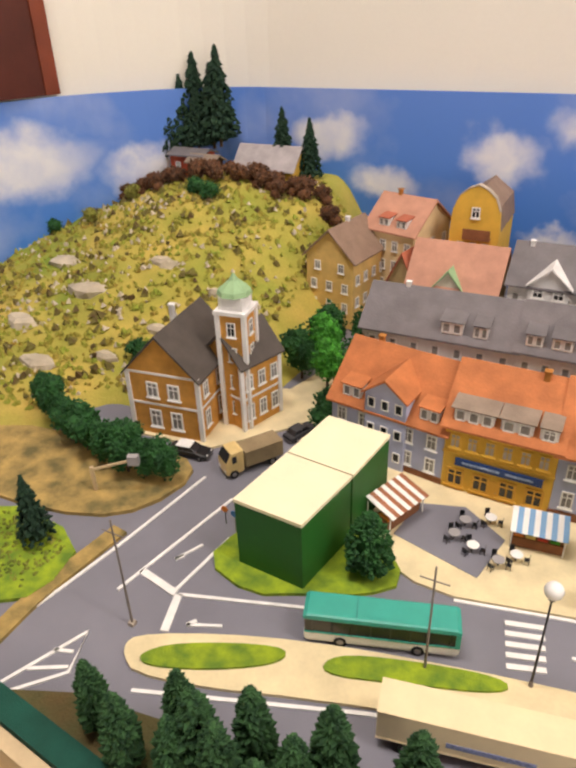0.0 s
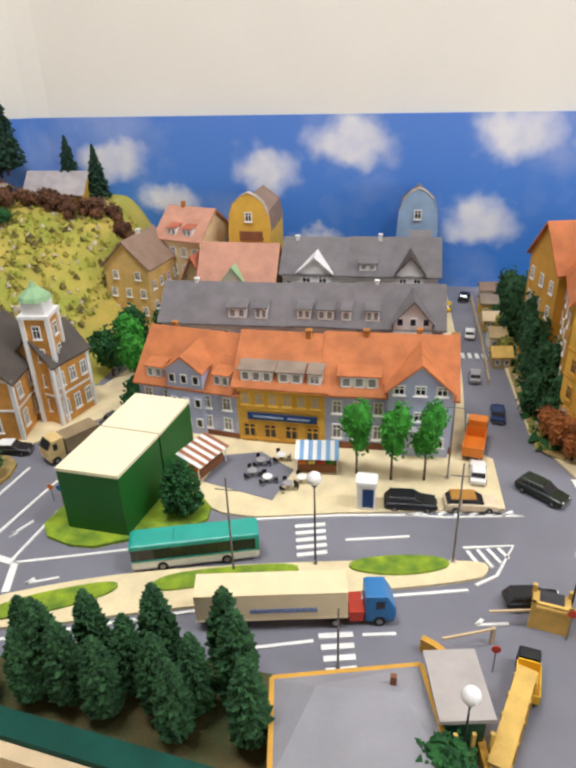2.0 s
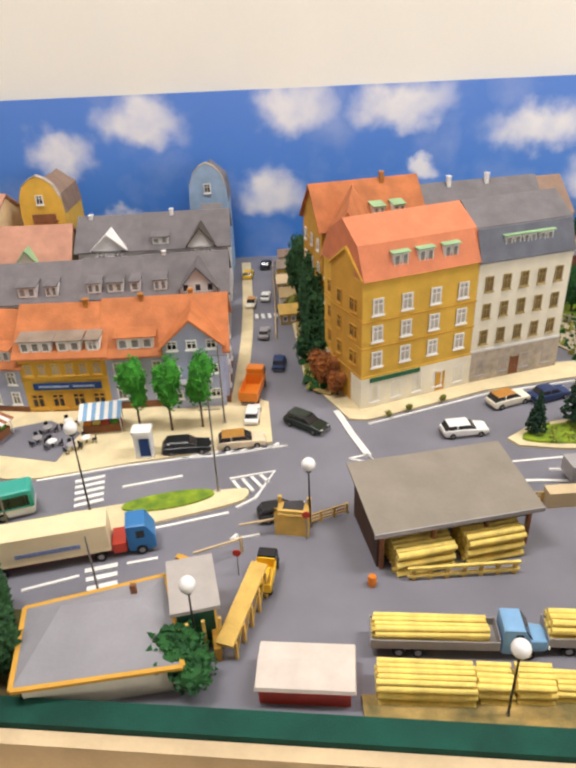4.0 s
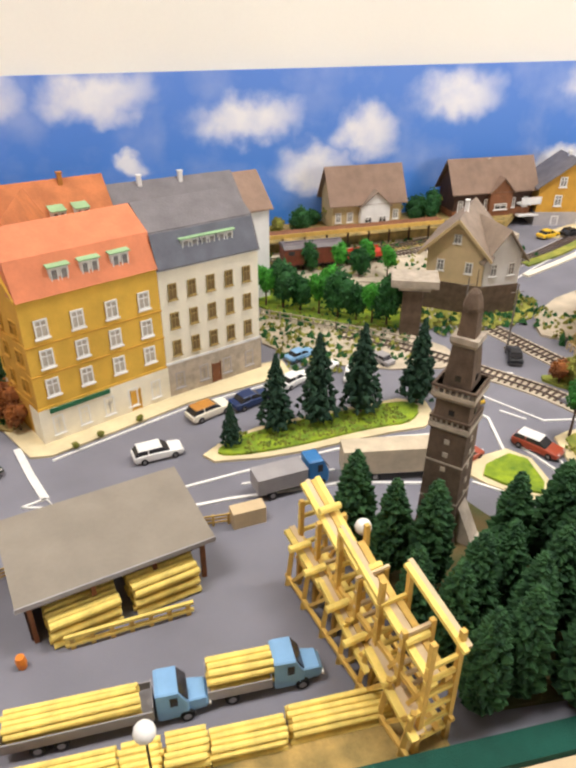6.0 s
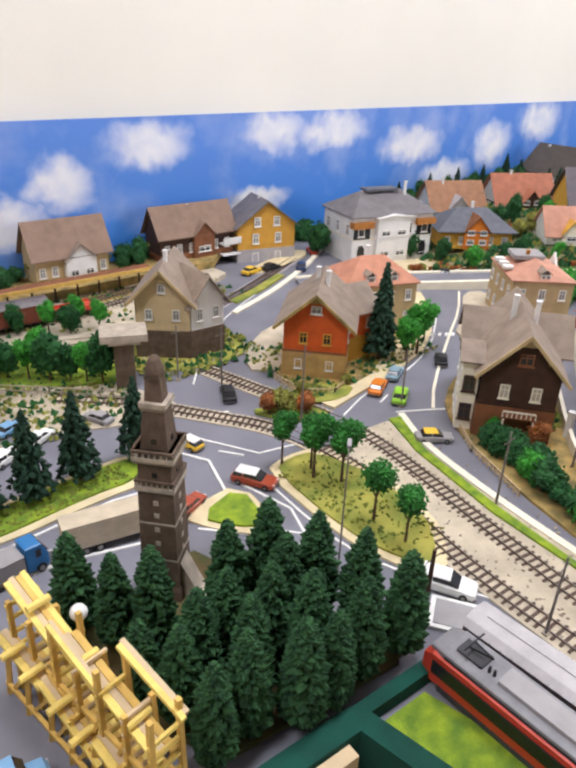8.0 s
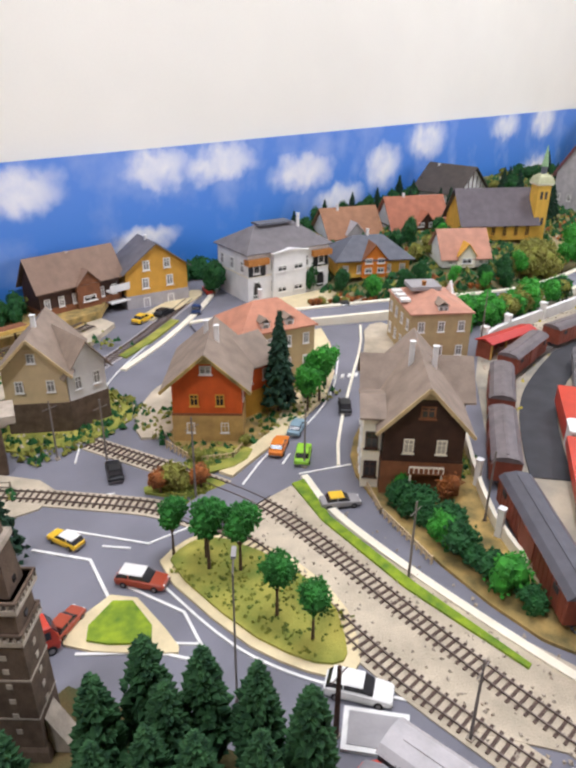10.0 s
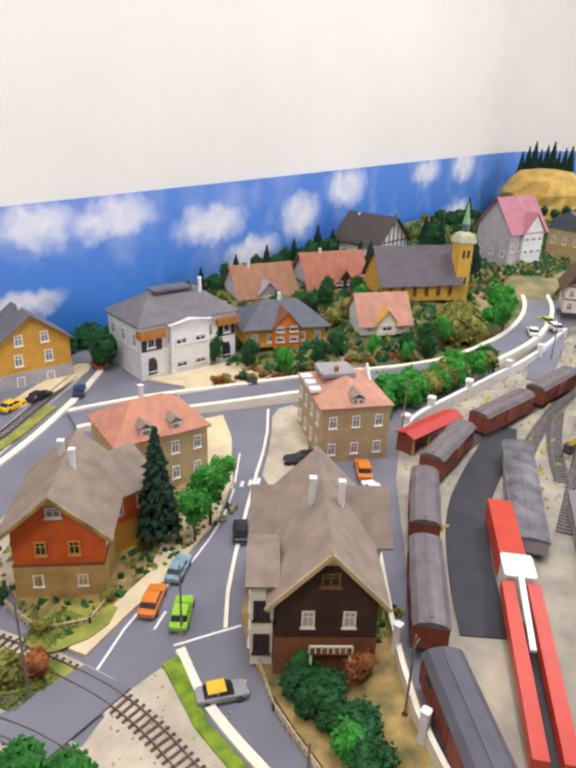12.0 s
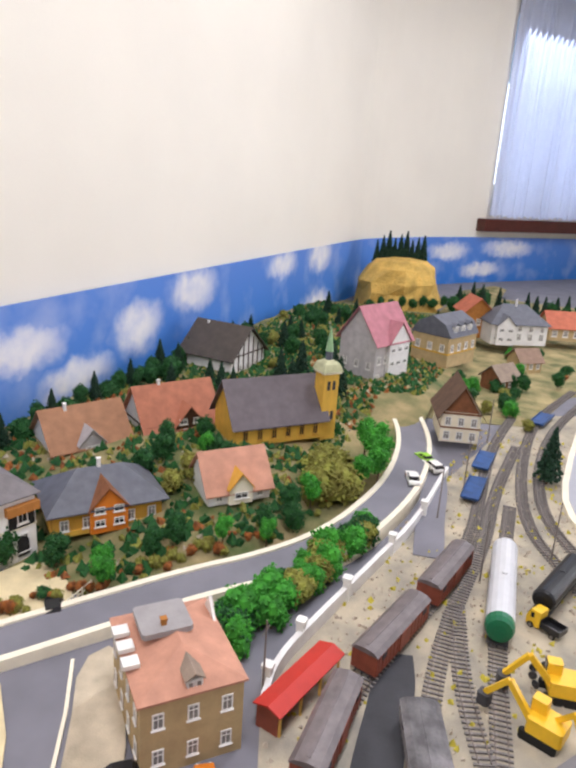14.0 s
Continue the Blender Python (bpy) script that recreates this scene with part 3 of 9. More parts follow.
HEATHER = ("bush", "dark red brown heather clump on the hill", "bush", crown_mesh(0.0, 0.04, 0.024, 17, HEDGE_R, 400), 0.008, 0.0015, "heather")


# ---- vehicles: they point along +x ----
def wheel(parent, x, y, r, wd=0.003):
    side = 1 if y > 0 else -1
    w = part("wheel", Acc().cyl(0, 0, -wd / 2, wd / 2, r, r, 12), RUBBER, parent, at=pose(x, y, r, 90, 0, 0))
    part("rim", Acc().cyl(0, 0, -side * (wd / 2 + 0.0004) - 0.0002, -side * (wd / 2 + 0.0004) + 0.0002, r * 0.55, r * 0.55, 8), METAL, w)


def body_loft(acc, secs, w, inset=0.0008):
    """A rounded body through side-view sections (x, z0, z1, half width share)."""
    rows = []
    for x, z0, z1, k in secs:
        hw = w / 2 * k
        rows.append([(x, -hw + inset, z0), (x, hw - inset, z0), (x, hw, z0 + (z1 - z0) * 0.3), (x, hw * 0.97, z1 - inset), (x, hw * 0.85, z1), (x, -hw * 0.85, z1), (x, -hw * 0.97, z1 - inset), (x, -hw, z0 + (z1 - z0) * 0.3)])
    return acc.loft(rows)


def car(x, y, deg, paint, label, roof=None, L=0.049, estate=False, z=0.0007, name="car"):
    ob = thing(name, label, "car", pose(x, y, z, 0, 0, deg), "model cars")
    W, H = L * 0.4, L * 0.32
    b = body_loft(Acc(), [(-L / 2, 0.005, H * 0.56, 0.86), (-L * 0.46, 0.0028, H * 0.62, 0.97), (-L * 0.1, 0.0026, H * 0.64, 1), (L * 0.25, 0.0026, H * 0.6, 1), (L * 0.46, 0.003, H * 0.52, 0.96), (L / 2, 0.005, H * 0.42, 0.84)], W)
    part("body", b, paint, ob)
    back = -L * 0.47 if estate else -L * 0.36
    g = body_loft(Acc(), [(back, H * 0.58, H * 0.66, 0.86), (back + L * 0.09, H * 0.58, H * 0.96, 0.84), (L * 0.05, H * 0.58, H * 0.96, 0.84), (L * 0.22, H * 0.58, H * 0.62, 0.86)], W)
    part("glazing", g, PANE, ob, "dark car glazing")
    r = body_loft(Acc(), [(back + L * 0.07, H * 0.93, H * 0.985, 0.8), (back + L * 0.1, H * 0.93, H * 1.0, 0.8), (L * 0.03, H * 0.93, H * 1.0, 0.8), (L * 0.07, H * 0.93, H * 0.97, 0.8)], W)
    part("roof", r, roof or paint, ob)
    for px in (back + L * 0.26, ):
        part("door_pillar", Acc().box(px - 0.0006, px + 0.0006, -W * 0.445, W * 0.445, H * 0.56, H * 0.94), paint, ob)
    for sy in (-1, 1):
        for sx in (-0.31, 0.31):
            wheel(ob, L * sx, sy * (W / 2 - 0.0012), L * 0.068)
        part("headlight", Acc().box(L * 0.475, L * 0.497, sy * W * 0.3 - 0.0015, sy * W * 0.3 + 0.0015, H * 0.36, H * 0.48), WHITE, ob)
        part("rear_light", Acc().box(-L * 0.497, -L * 0.475, sy * W * 0.34 - 0.0012, sy * W * 0.34 + 0.0012, H * 0.38, H * 0.5), RED, ob)
    part("bumper", Acc().box(L * 0.47, L * 0.51, -W * 0.42, W * 0.42, H * 0.22, H * 0.3), METAL, ob)
    part("bumper", Acc().box(-L * 0.51, -L * 0.47, -W * 0.42, W * 0.42, H * 0.22, H * 0.3), METAL, ob)
    return ob


def cab_shape(acc, x0, x1, w, h, nose=0.0):
    body_loft(acc, [(x0, 0.006, h, 0.96), (x0 + (x1 - x0) * 0.12, 0.005, h * 1.02, 1), (x1 - (x1 - x0) * 0.3, 0.005, h * 1.0, 1), (x1 - (x1 - x0) * 0.06, 0.005, h * 0.66, 1), (x1, 0.007, h * 0.58, 0.94)], w)
    if nose:
        body_loft(acc, [(x1 - 0.002, 0.006, h * 0.58, 0.85), (x1 + nose * 0.8, 0.006, h * 0.54, 0.75), (x1 + nose, 0.007, h * 0.42, 0.6)], w)
    return acc


def lorry(x, y, deg, L, cab_paint, bed_paint, label, load=None, nose=0.0, cab_l=0.024, h=0.036, box_h=0.0, name="lorry", bed_h=0.008, w=0.027):
    """A lorry of length L with its cab in front: a flat bed with load, or a box body."""
    ob = thing(name, label, "lorry", pose(x, y, 0.0007, 0, 0, deg), "model lorries")
    xc = L / 2 - cab_l - nose
    part("cab", cab_shape(Acc(), xc, L / 2 - nose, w * 0.94, h, nose), cab_paint, ob)
    glass = Acc().box(xc + cab_l * 0.42, xc + cab_l * 0.66, -w * 0.485, w * 0.485, h * 0.6, h * 0.86)
    glass.add([(L / 2 - nose - cab_l * 0.31, -w * 0.4, h * 0.97), (L / 2 - nose - cab_l * 0.31, w * 0.4, h * 0.97), (L / 2 - nose - cab_l * 0.045, w * 0.42, h * 0.68), (L / 2 - nose - cab_l * 0.045, -w * 0.42, h * 0.68), (L / 2 - nose - cab_l * 0.27, -w * 0.4, h * 0.985), (L / 2 - nose - cab_l * 0.27, w * 0.4, h * 0.985), (L / 2 - nose, w * 0.42, h * 0.69), (L / 2 - nose, -w * 0.42, h * 0.69)], [(3, 2, 1, 0), (4, 5, 6, 7), (0, 1, 5, 4), (1, 2, 6, 5), (2, 3, 7, 6), (3, 0, 4, 7)])
    part("windscreen", glass, PANE, ob)
    part("chassis", Acc().box(-L / 2 + 0.003, xc + 0.004, -w * 0.3, w * 0.3, 0.006, 0.0105), DARKGREY, ob)
    if box_h:
        part("box_body", Acc().box(-L / 2, xc - 0.002, -w / 2, w / 2, 0.0105, box_h, b=0.0008), bed_paint, ob)
    else:
        part("bed", Acc().box(-L / 2, xc - 0.002, -w / 2, w / 2, 0.0105, 0.0125).box(-L / 2, xc - 0.002, -w / 2, -w / 2 + 0.001, 0.0125, 0.0125 + bed_h).box(-L / 2, xc - 0.002, w / 2 - 0.001, w / 2, 0.0125, 0.0125 + bed_h).box(-L / 2, -L / 2 + 0.001, -w / 2 + 0.001, w / 2 - 0.001, 0.0125, 0.0125 + bed_h).box(xc - 0.003, xc - 0.002, -w / 2 + 0.001, w / 2 - 0.001, 0.0125, 0.0125 + bed_h * 1.4), bed_paint, ob)
    for sy in (-1, 1):
        for wx in (-L / 2 + L * 0.16, -L / 2 + L * 0.27, L / 2 - nose * 0.5 - cab_l * 0.42) if L > 0.13 else (-L / 2 + L * 0.2, L / 2 - nose * 0.5 - cab_l * 0.4):
            wheel(ob, wx, sy * (w / 2 - 0.002), 0.0056, 0.0035)
        part("headlight", Acc().box(L / 2 - 0.0008, L / 2 + 0.0006, sy * w * 0.3 - 0.0018, sy * w * 0.3 + 0.0018, 0.009, 0.012), WHITE, ob)
    return ob


def log_pile(A, B, d, rows, cols, z=0.0, name="log_pile", label="stack of yellow sawn timber logs on the yard"):
    """Logs laid along A to B, d deep, in rows on one another."""
    w = gap(A, B)
    ob = thing(name, label, "timber stack", base(A, B, z), "timber stacks")
    r = d / cols / 2
    rng = random.Random(round(A[0] * 1000))
    me = Acc().loft([[(x, r * k * math.cos(i * 0.785), r * k * math.sin(i * 0.785)) for i in range(8)] for x, k in ((0, 0.98), (w, 0.9))]).mesh("log", LOG)
    for j in range(rows):
        for i in range(cols - (j % 2)):
            part("log", me, None, ob, at=pose(rng.uniform(-0.002, 0.002), r * (2 * i + 1 + (j % 2)), r + j * r * 1.76, rng.uniform(0, 360), 0, rng.uniform(-0.7, 0.7)))
    return ob


def street_lamp(x, y, h, arm=0.0, deg=0, globe=False, z=0.0):
    ob = thing("street_lamp", "white globe street lamp on dark post" if globe else "thin grey street lamp mast", "street lamp", pose(x, y, z, 0, 0, deg), "street lamps")
    part("foot", Acc().cyl(0, 0, 0, 0.006, 0.0022, 0.0014, 8), POLE, ob)
    part("post", Acc().cyl(0, 0, 0.006, h, 0.0012, 0.0008, 7), BLACK if globe else POLE, ob)
    if globe:
        part("collar", Acc().cyl(0, 0, h - 0.002, h + 0.001, 0.003, 0.0035, 8), BLACK, ob)
        part("globe", Acc().ball(0, 0, h + 0.007, 0.0075, 12, 8), LAMPGLOBE, ob, smooth=True)
    elif arm:
        part("arm", Acc().bar((0, 0, h), (arm, 0, h + 0.008), 0.0008), POLE, ob)
        part("lamp_head", Acc().box(arm - 0.002, arm + 0.012, -0.0022, 0.0022, h + 0.0065, h + 0.0095, b=0.0008), GREYP, ob)
    return ob


def mast(x, y, h, z=0.0, material=None, r=0.0017, label="slim grey catenary mast"):
    ob = thing("mast", label, "mast", pose(x, y, z), "masts")
    part("foot", Acc().box(-0.003, 0.003, -0.003, 0.003, -0.001, 0.004), STONE_L, ob)
    part("pole", Acc().cyl(0, 0, 0.004, h, r, r * 0.65, 7), material or POLE, ob)
    part("cross_arm", Acc().bar((-0.012, 0, h * 0.88), (0.012, 0, h * 0.88), 0.0006, 5), material or POLE, ob)
    return ob


def track(line, label="model railway track with brown sleepers", k=3, z=0.0, gauge=0.0165, ballast=None, ties=None):
    line = smooth_line(line, k)
    ob = thing("railway_track", label, "railway track", pose(0, 0, z), "tracks")
    for side in (-1, 1):
        a, b = ribbon_points(line, gauge)
        pts = a if side > 0 else b
        l2, r2 = ribbon_points(pts, 0.0011)
        part("rail", Acc().loft([[(*r, 0.0032), (*l, 0.0032), (*l, 0.0056), (*r, 0.0056)] for l, r in zip(l2, r2)]), RAIL, ob)
    if ballast:
        l2, r2 = ribbon_points(line, 0.038)
        part("ballast", Acc().loft([[(*r, 0.0), (*l, 0.0), (*l, 0.0018), (*r, 0.0018)] for l, r in zip(l2, r2)]), ballast, ob)
    me = Acc().box(-0.0016, 0.0016, -0.0145, 0.0145, 0.0008, 0.0034).mesh("sleeper", ties or SLEEPER)
    run, acc_d = 0.0, 0.0
    for p, q in zip(line, line[1:]):
        L = gap(p, q)
        an = math.degrees(math.atan2(q[1] - p[1], q[0] - p[0]))
        while run + L > acc_d:
            t = (acc_d - run) / L
            part("sleeper", me, None, ob, at=pose(p[0] + (q[0] - p[0]) * t, p[1] + (q[1] - p[1]) * t, 0, 0, 0, an))
            acc_d += 0.0095
        run += L
    return ob


def wagon(a, b, paint, roof, label, z=0.0, h=0.054, w=0.042, kind="covered", name="goods_wagon"):
    """A railway wagon between two ends a and b."""
    L = gap(a, b)
    ob = thing(name, label, "railway wagon", base(a, b, z), "wagons")
    part("underframe", Acc().box(0.002, L - 0.002, -w * 0.36, w * 0.36, 0.009, 0.013).box(-0.003, L + 0.003, -0.0012, 0.0012, 0.0095, 0.0115), DARKGREY, ob)
    z0 = 0.013
    if kind == "covered":
        bd = part("body", Acc().box(0, L, -w / 2, w / 2, z0, h * 0.86, b=0.0008), paint, ob)
        n = max(5, int(L / 0.011))
        for i in range(n):
            x = L * (i + 0.5) / n
            part("rib", Acc().box(x - 0.0006, x + 0.0006, -w / 2 - 0.0008, w / 2 + 0.0008, z0, h * 0.855), paint, bd)
        for x in (L * 0.12, L * 0.88):
            part("vent", Acc().box(x - 0.006, x + 0.006, -w / 2 - 0.0012, w / 2 + 0.0012, h * 0.62, h * 0.76), DARKGREY, bd)
        part("walkway", Acc().box(L * 0.04, L * 0.96, -0.0022, 0.0022, h * 0.985, h + 0.0008), roof, ob)
        sec = [(-w * 0.53, h * 0.84), (-w * 0.36, h * 0.95), (0, h), (w * 0.36, h * 0.95), (w * 0.53, h * 0.84)]
        part("roof", Acc().loft([[(x, y, zz) for y, zz in sec] for x in (L + 0.0015, -0.0015)]), roof, ob)
        for sy in (-1, 1):
            part("sliding_door", Acc().box(L * 0.4, L * 0.6, sy * (w / 2 + 0.0012) - 0.0007, sy * (w / 2 + 0.0012) + 0.0007, z0 + 0.001, h * 0.82), paint, ob)
    elif kind == "tank":
        R = w * 0.5
        ring = [(math.cos(6.28319 * i / 16), math.sin(6.28319 * i / 16)) for i in range(16)]
        zc = z0 + R
        part("tank", Acc().loft([[(x, R * k * c, zc + R * k * s) for c, s in ring] for x, k in ((L * 0.03, 0.97), (L * 0.07, 1), (L * 0.97, 1))]), roof, ob, smooth=False)
        part("tank_end", Acc().loft([[(x, R * k * c, zc + R * k * s) for c, s in ring] for x, k in ((-0.002, 0.5), (0.0, 0.85), (L * 0.03, 1.0), (L * 0.075, 1.01))]), paint, ob)
        part("dome", Acc().cyl(L * 0.5, 0, zc + R * 0.96, zc + R * 1.1, 0.005, 0.0045, 10), roof, ob)
    elif kind == "flat":
        part("body", Acc().box(0, L, -w / 2, w / 2, z0, z0 + 0.004, b=0.0006).box(0, L, -w / 2, -w / 2 + 0.0015, z0 + 0.004, z0 + 0.009).box(0, L, w / 2 - 0.0015, w / 2, z0 + 0.004, z0 + 0.009), paint, ob)
    for x in (L * 0.14, L * 0.26, L * 0.74, L * 0.86):
        part("wheelset", Acc().bar((x, -w * 0.32, 0.0112), (x, -w * 0.26, 0.0112), 0.0056, 12).bar((x, w * 0.26, 0.0112), (x, w * 0.32, 0.0112), 0.0056, 12).bar((x, -w * 0.26, 0.0112), (x, w * 0.26, 0.0112), 0.001, 6), RUBBER, ob)
    for x in (-0.002, L + 0.002):
        for sy in (-1, 1):
            part("buffer", Acc().bar((x - 0.002, sy * w * 0.27, 0.0105), (x + 0.002, sy * w * 0.27, 0.0105), 0.0016), DARKGREY, ob)
    return ob


def fence(name, label, pts, h, material, z=0.0, posts=0.014, r=0.0011, rails=(0.45, 0.9)):
    ob = thing(name, label, "fence", pose(0, 0, z), "fences")
    for p, q in zip(pts, pts[1:]):
        n = max(1, round(gap(p, q) / posts))
        for i in range(n + 1):
            t = i / n
            x, y = p[0] + (q[0] - p[0]) * t, p[1] + (q[1] - p[1]) * t
            part("post", Acc().box(x - r, x + r, y - r, y + r, 0, h), material, ob)
        for k in rails:
            part("rail", Acc().beam((*p, h * k), (*q, h * k), 0.0012, 0.0018), material, ob)
    return ob

# ---- the room and the board ----
CLOUDS += [(-0.47, 0.273, 0.07, 0.039), (-0.13, 0.248, 0.06, 0.04), (-0.35, 0.19, 0.06, 0.03), (0.05, 0.301, 0.08, 0.043), (0.38, 0.318, 0.07, 0.049), (-0.02, 0.097, 0.05, 0.022), (0.32, 0.145, 0.07, 0.039), (0.6, 0.314, 0.1, 0.042), (0.91, 0.26, 0.11, 0.043), (1.19, 0.222, 0.07, 0.049), (1.06, 0.149, 0.08, 0.045), (0.65, 0.184, 0.03, 0.019)]
CLOUDS += [(1.42, 0.291, 0.1, 0.049), (1.83, 0.305, 0.1, 0.049), (2.07, 0.298, 0.13, 0.047), (2.46, 0.242, 0.14, 0.053), (2.67, 0.118, 0.13, 0.05), (3.3, 0.286, 0.14, 0.066), (2.96, 0.21, 0.11, 0.07), (1.76, 0.132, 0.11, 0.03), (4.12, 0.303, 0.14, 0.057), (4.64, 0.314, 0.16, 0.075), (4.62, 0.034, 0.21, 0.073)]
CLOUDS += [(-0.85, 0.2, 0.1, 0.04), (-1.15, 0.24, 0.14, 0.06), (6.5, 0.25, 0.2, 0.06), (7.2, 0.27, 0.25, 0.06), (6.9, 0.1, 0.2, 0.05)]
BACK = [(-1.12, 0.2), (-1.05, 0.66), (-1.0, 0.86), (-0.95, 0.97), (-0.86, 1.07), (-0.72, 1.175), (-0.55, 1.2), (5.3, 1.2), (5.6, 1.14), (6.2, 0.9), (6.62, 0.654), (7.7, -0.131), (8.3, -0.6)]
BOARD_TOP = 0.356
BACK = smooth_line(BACK[:11], 2) + BACK[11:]


def sky_board():
    n, me = len(BACK), bpy.data.meshes.new("sky_board")
    vs, fs, us = [], [], [0.0]
    for p, q in zip(BACK, BACK[1:]):
        us.append(us[-1] + gap(p, q))
    k0 = next(i for i, p in enumerate(BACK) if p[0] > 0)
    shift = BACK[k0][0] - us[k0]
    left, _ = ribbon_points(BACK, 0.008)
    for i, p in enumerate(BACK):
        vs += [(*p, -0.03), (*p, BOARD_TOP), (*left[i], BOARD_TOP), (*left[i], -0.03)]
    for i in range(n - 1):
        a, b = 4 * i, 4 * i + 4
        fs += [(a, b, b + 1, a + 1), (a + 1, b + 1, b + 2, a + 2), (a + 2, b + 2, b + 3, a + 3)]
    me.from_pydata(vs, [], fs)
    uv = me.uv_layers.new(name="board")
    for loop in me.loops:
        k = loop.vertex_index
        uv.data[loop.index].uv = (us[k // 4] + shift, vs[k][2])
    me.materials.append(backdrop_material())
    return tagged(new("backdrop", me), "painted blue sky backdrop board with white clouds", "backdrop", kind="structure")


sky_board()
LAMP_FIX = mat("lamp_housing", (0.8, 0.8, 0.78), 0.5, var=0.03)
outer, far_side = ribbon_points(BACK, 0.05)[0], ribbon_points(BACK, 0.25)[0]
WALL_TOP = 2.4
NB = len(BACK) - 2
a = Acc().loft([[(*p, -0.95), (*q, -0.95), (*q, WALL_TOP), (*p, WALL_TOP)] for p, q in zip(outer[:NB], far_side[:NB])])
structure("wall_north", a, CREAM, "plain cream painted room wall", "wall")
# the wall with the window, going on from the corner
P0, P1 = Vector((6.62, 0.654)), Vector((8.3, -0.6))
wd = (P1 - P0).normalized()
wnrm = Vector((-wd.y, wd.x))


def on_wall(s, off, z):
    p = P0 + wd * s + wnrm * off
    return (p.x, p.y, z)


def wall_box(acc, s0, s1, o0, o1, z0, z1):
    return acc.add([on_wall(s, o, z) for z in (z0, z1) for s, o in ((s0, o0), (s1, o0), (s1, o1), (s0, o1))], [(3, 2, 1, 0), (4, 5, 6, 7), (0, 1, 5, 4), (1, 2, 6, 5), (2, 3, 7, 6), (3, 0, 4, 7)])


WIN0, WIN1, WINZ0, WINZ1 = 0.2, 1.35, 0.52, 2.3
a = Acc()
wall_box(a, -0.02, WIN0, 0.025, 0.2, -0.95, WALL_TOP)
wall_box(a, WIN0, WIN1, 0.025, 0.2, -0.95, WINZ0)
wall_box(a, WIN0, WIN1, 0.025, 0.2, WINZ1, WALL_TOP)
wall_box(a, WIN1, 2.2, 0.025, 0.2, -0.95, WALL_TOP)
structure("wall_east", a, CREAM, "cream wall with a window opening", "wall")
win = tagged(new("window_1"), "white framed room window with daylight behind", "window", kind="structure")
a = Acc()
for s0, s1, z0, z1 in ((WIN0, WIN0 + 0.06, WINZ0, WINZ1), (WIN1 - 0.06, WIN1, WINZ0, WINZ1), (0.75, 0.81, WINZ0, WINZ1), (WIN0 + 0.06, 0.75, WINZ0, WINZ0 + 0.06), (0.81, WIN1 - 0.06, WINZ0, WINZ0 + 0.06), (WIN0 + 0.06, 0.75, WINZ1 - 0.06, WINZ1), (0.81, WIN1 - 0.06, WINZ1 - 0.06, WINZ1)):
    wall_box(a, s0, s1, 0.1, 0.15, z0, z1)
part("window_frame", a, WHITE, win)
part("window_sill", wall_box(Acc(), WIN0 - 0.12, WIN1 + 0.12, -0.06, 0.1, WINZ0 - 0.115, WINZ0 - 0.02), DOOR_WOOD, win, "dark mahogany window sill")
glass = mat("glass", (0.9, 0.92, 0.95), 0.05, var=0.0, bump=0)
glass.node_tree.nodes["Principled BSDF"].inputs["Transmission Weight"].default_value = 1.0
gl = part("pane", wall_box(Acc(), WIN0 + 0.06, WIN1 - 0.06, 0.122, 0.126, WINZ0 + 0.06, WINZ1 - 0.06), glass, win)
gl.visible_shadow = False
dl = new("window_light", window_light)
c = on_wall((WIN0 + WIN1) / 2, 0.16, (WINZ0 + WINZ1) / 2)
dl.matrix_world = look(c, on_wall((WIN0 + WIN1) / 2, -1, (WINZ0 + WINZ1) / 2 - 0.5))
# net curtain with folds
cn = CURTAIN.node_tree
tr, mx = cn.nodes.new("ShaderNodeBsdfTranslucent"), cn.nodes.new("ShaderNodeMixShader")
tr.inputs[0].default_value = (0.85, 0.88, 0.97, 1)
mx.inputs[0].default_value = 0.6
cn.links.new(cn.nodes["Principled BSDF"].outputs[0], mx.inputs[1])
cn.links.new(tr.outputs[0], mx.inputs[2])
cn.links.new(mx.outputs[0], cn.nodes["Material Output"].inputs[0])
a = Acc()
rows = []
for i in range(110):
    s = WIN0 - 0.03 + 1.2 * i / 109
    o = -0.02 + 0.014 * math.sin(i * 1.1) + 0.006 * math.sin(i * 2.7)
    rows.append([on_wall(s, o, WINZ0 + 0.012 * math.sin(i * 0.9)), on_wall(s, o + 0.004, WINZ0 + 0.012 * math.sin(i * 0.9)), on_wall(s, o + 0.004, WALL_TOP - 0.03), on_wall(s, o, WALL_TOP - 0.03)])
a.loft(rows)
tagged(part("curtain", a, CURTAIN), "white net curtain hanging beside the window", "curtain")
structure("ceiling", Acc().box(-2.5, 8.8, -3.2, 1.6, WALL_TOP, WALL_TOP + 0.1), WHITE_WALL, "plain white ceiling")
structure("floor", Acc().box(-2.5, 8.8, -3.2, 1.6, -1.05, -0.95), mat("floor_brown", (0.16, 0.1, 0.06), 0.6, scale=6), "brown room floor")
# opening and window added to the unseen south wall for the extra light
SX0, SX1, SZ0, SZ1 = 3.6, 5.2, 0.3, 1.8
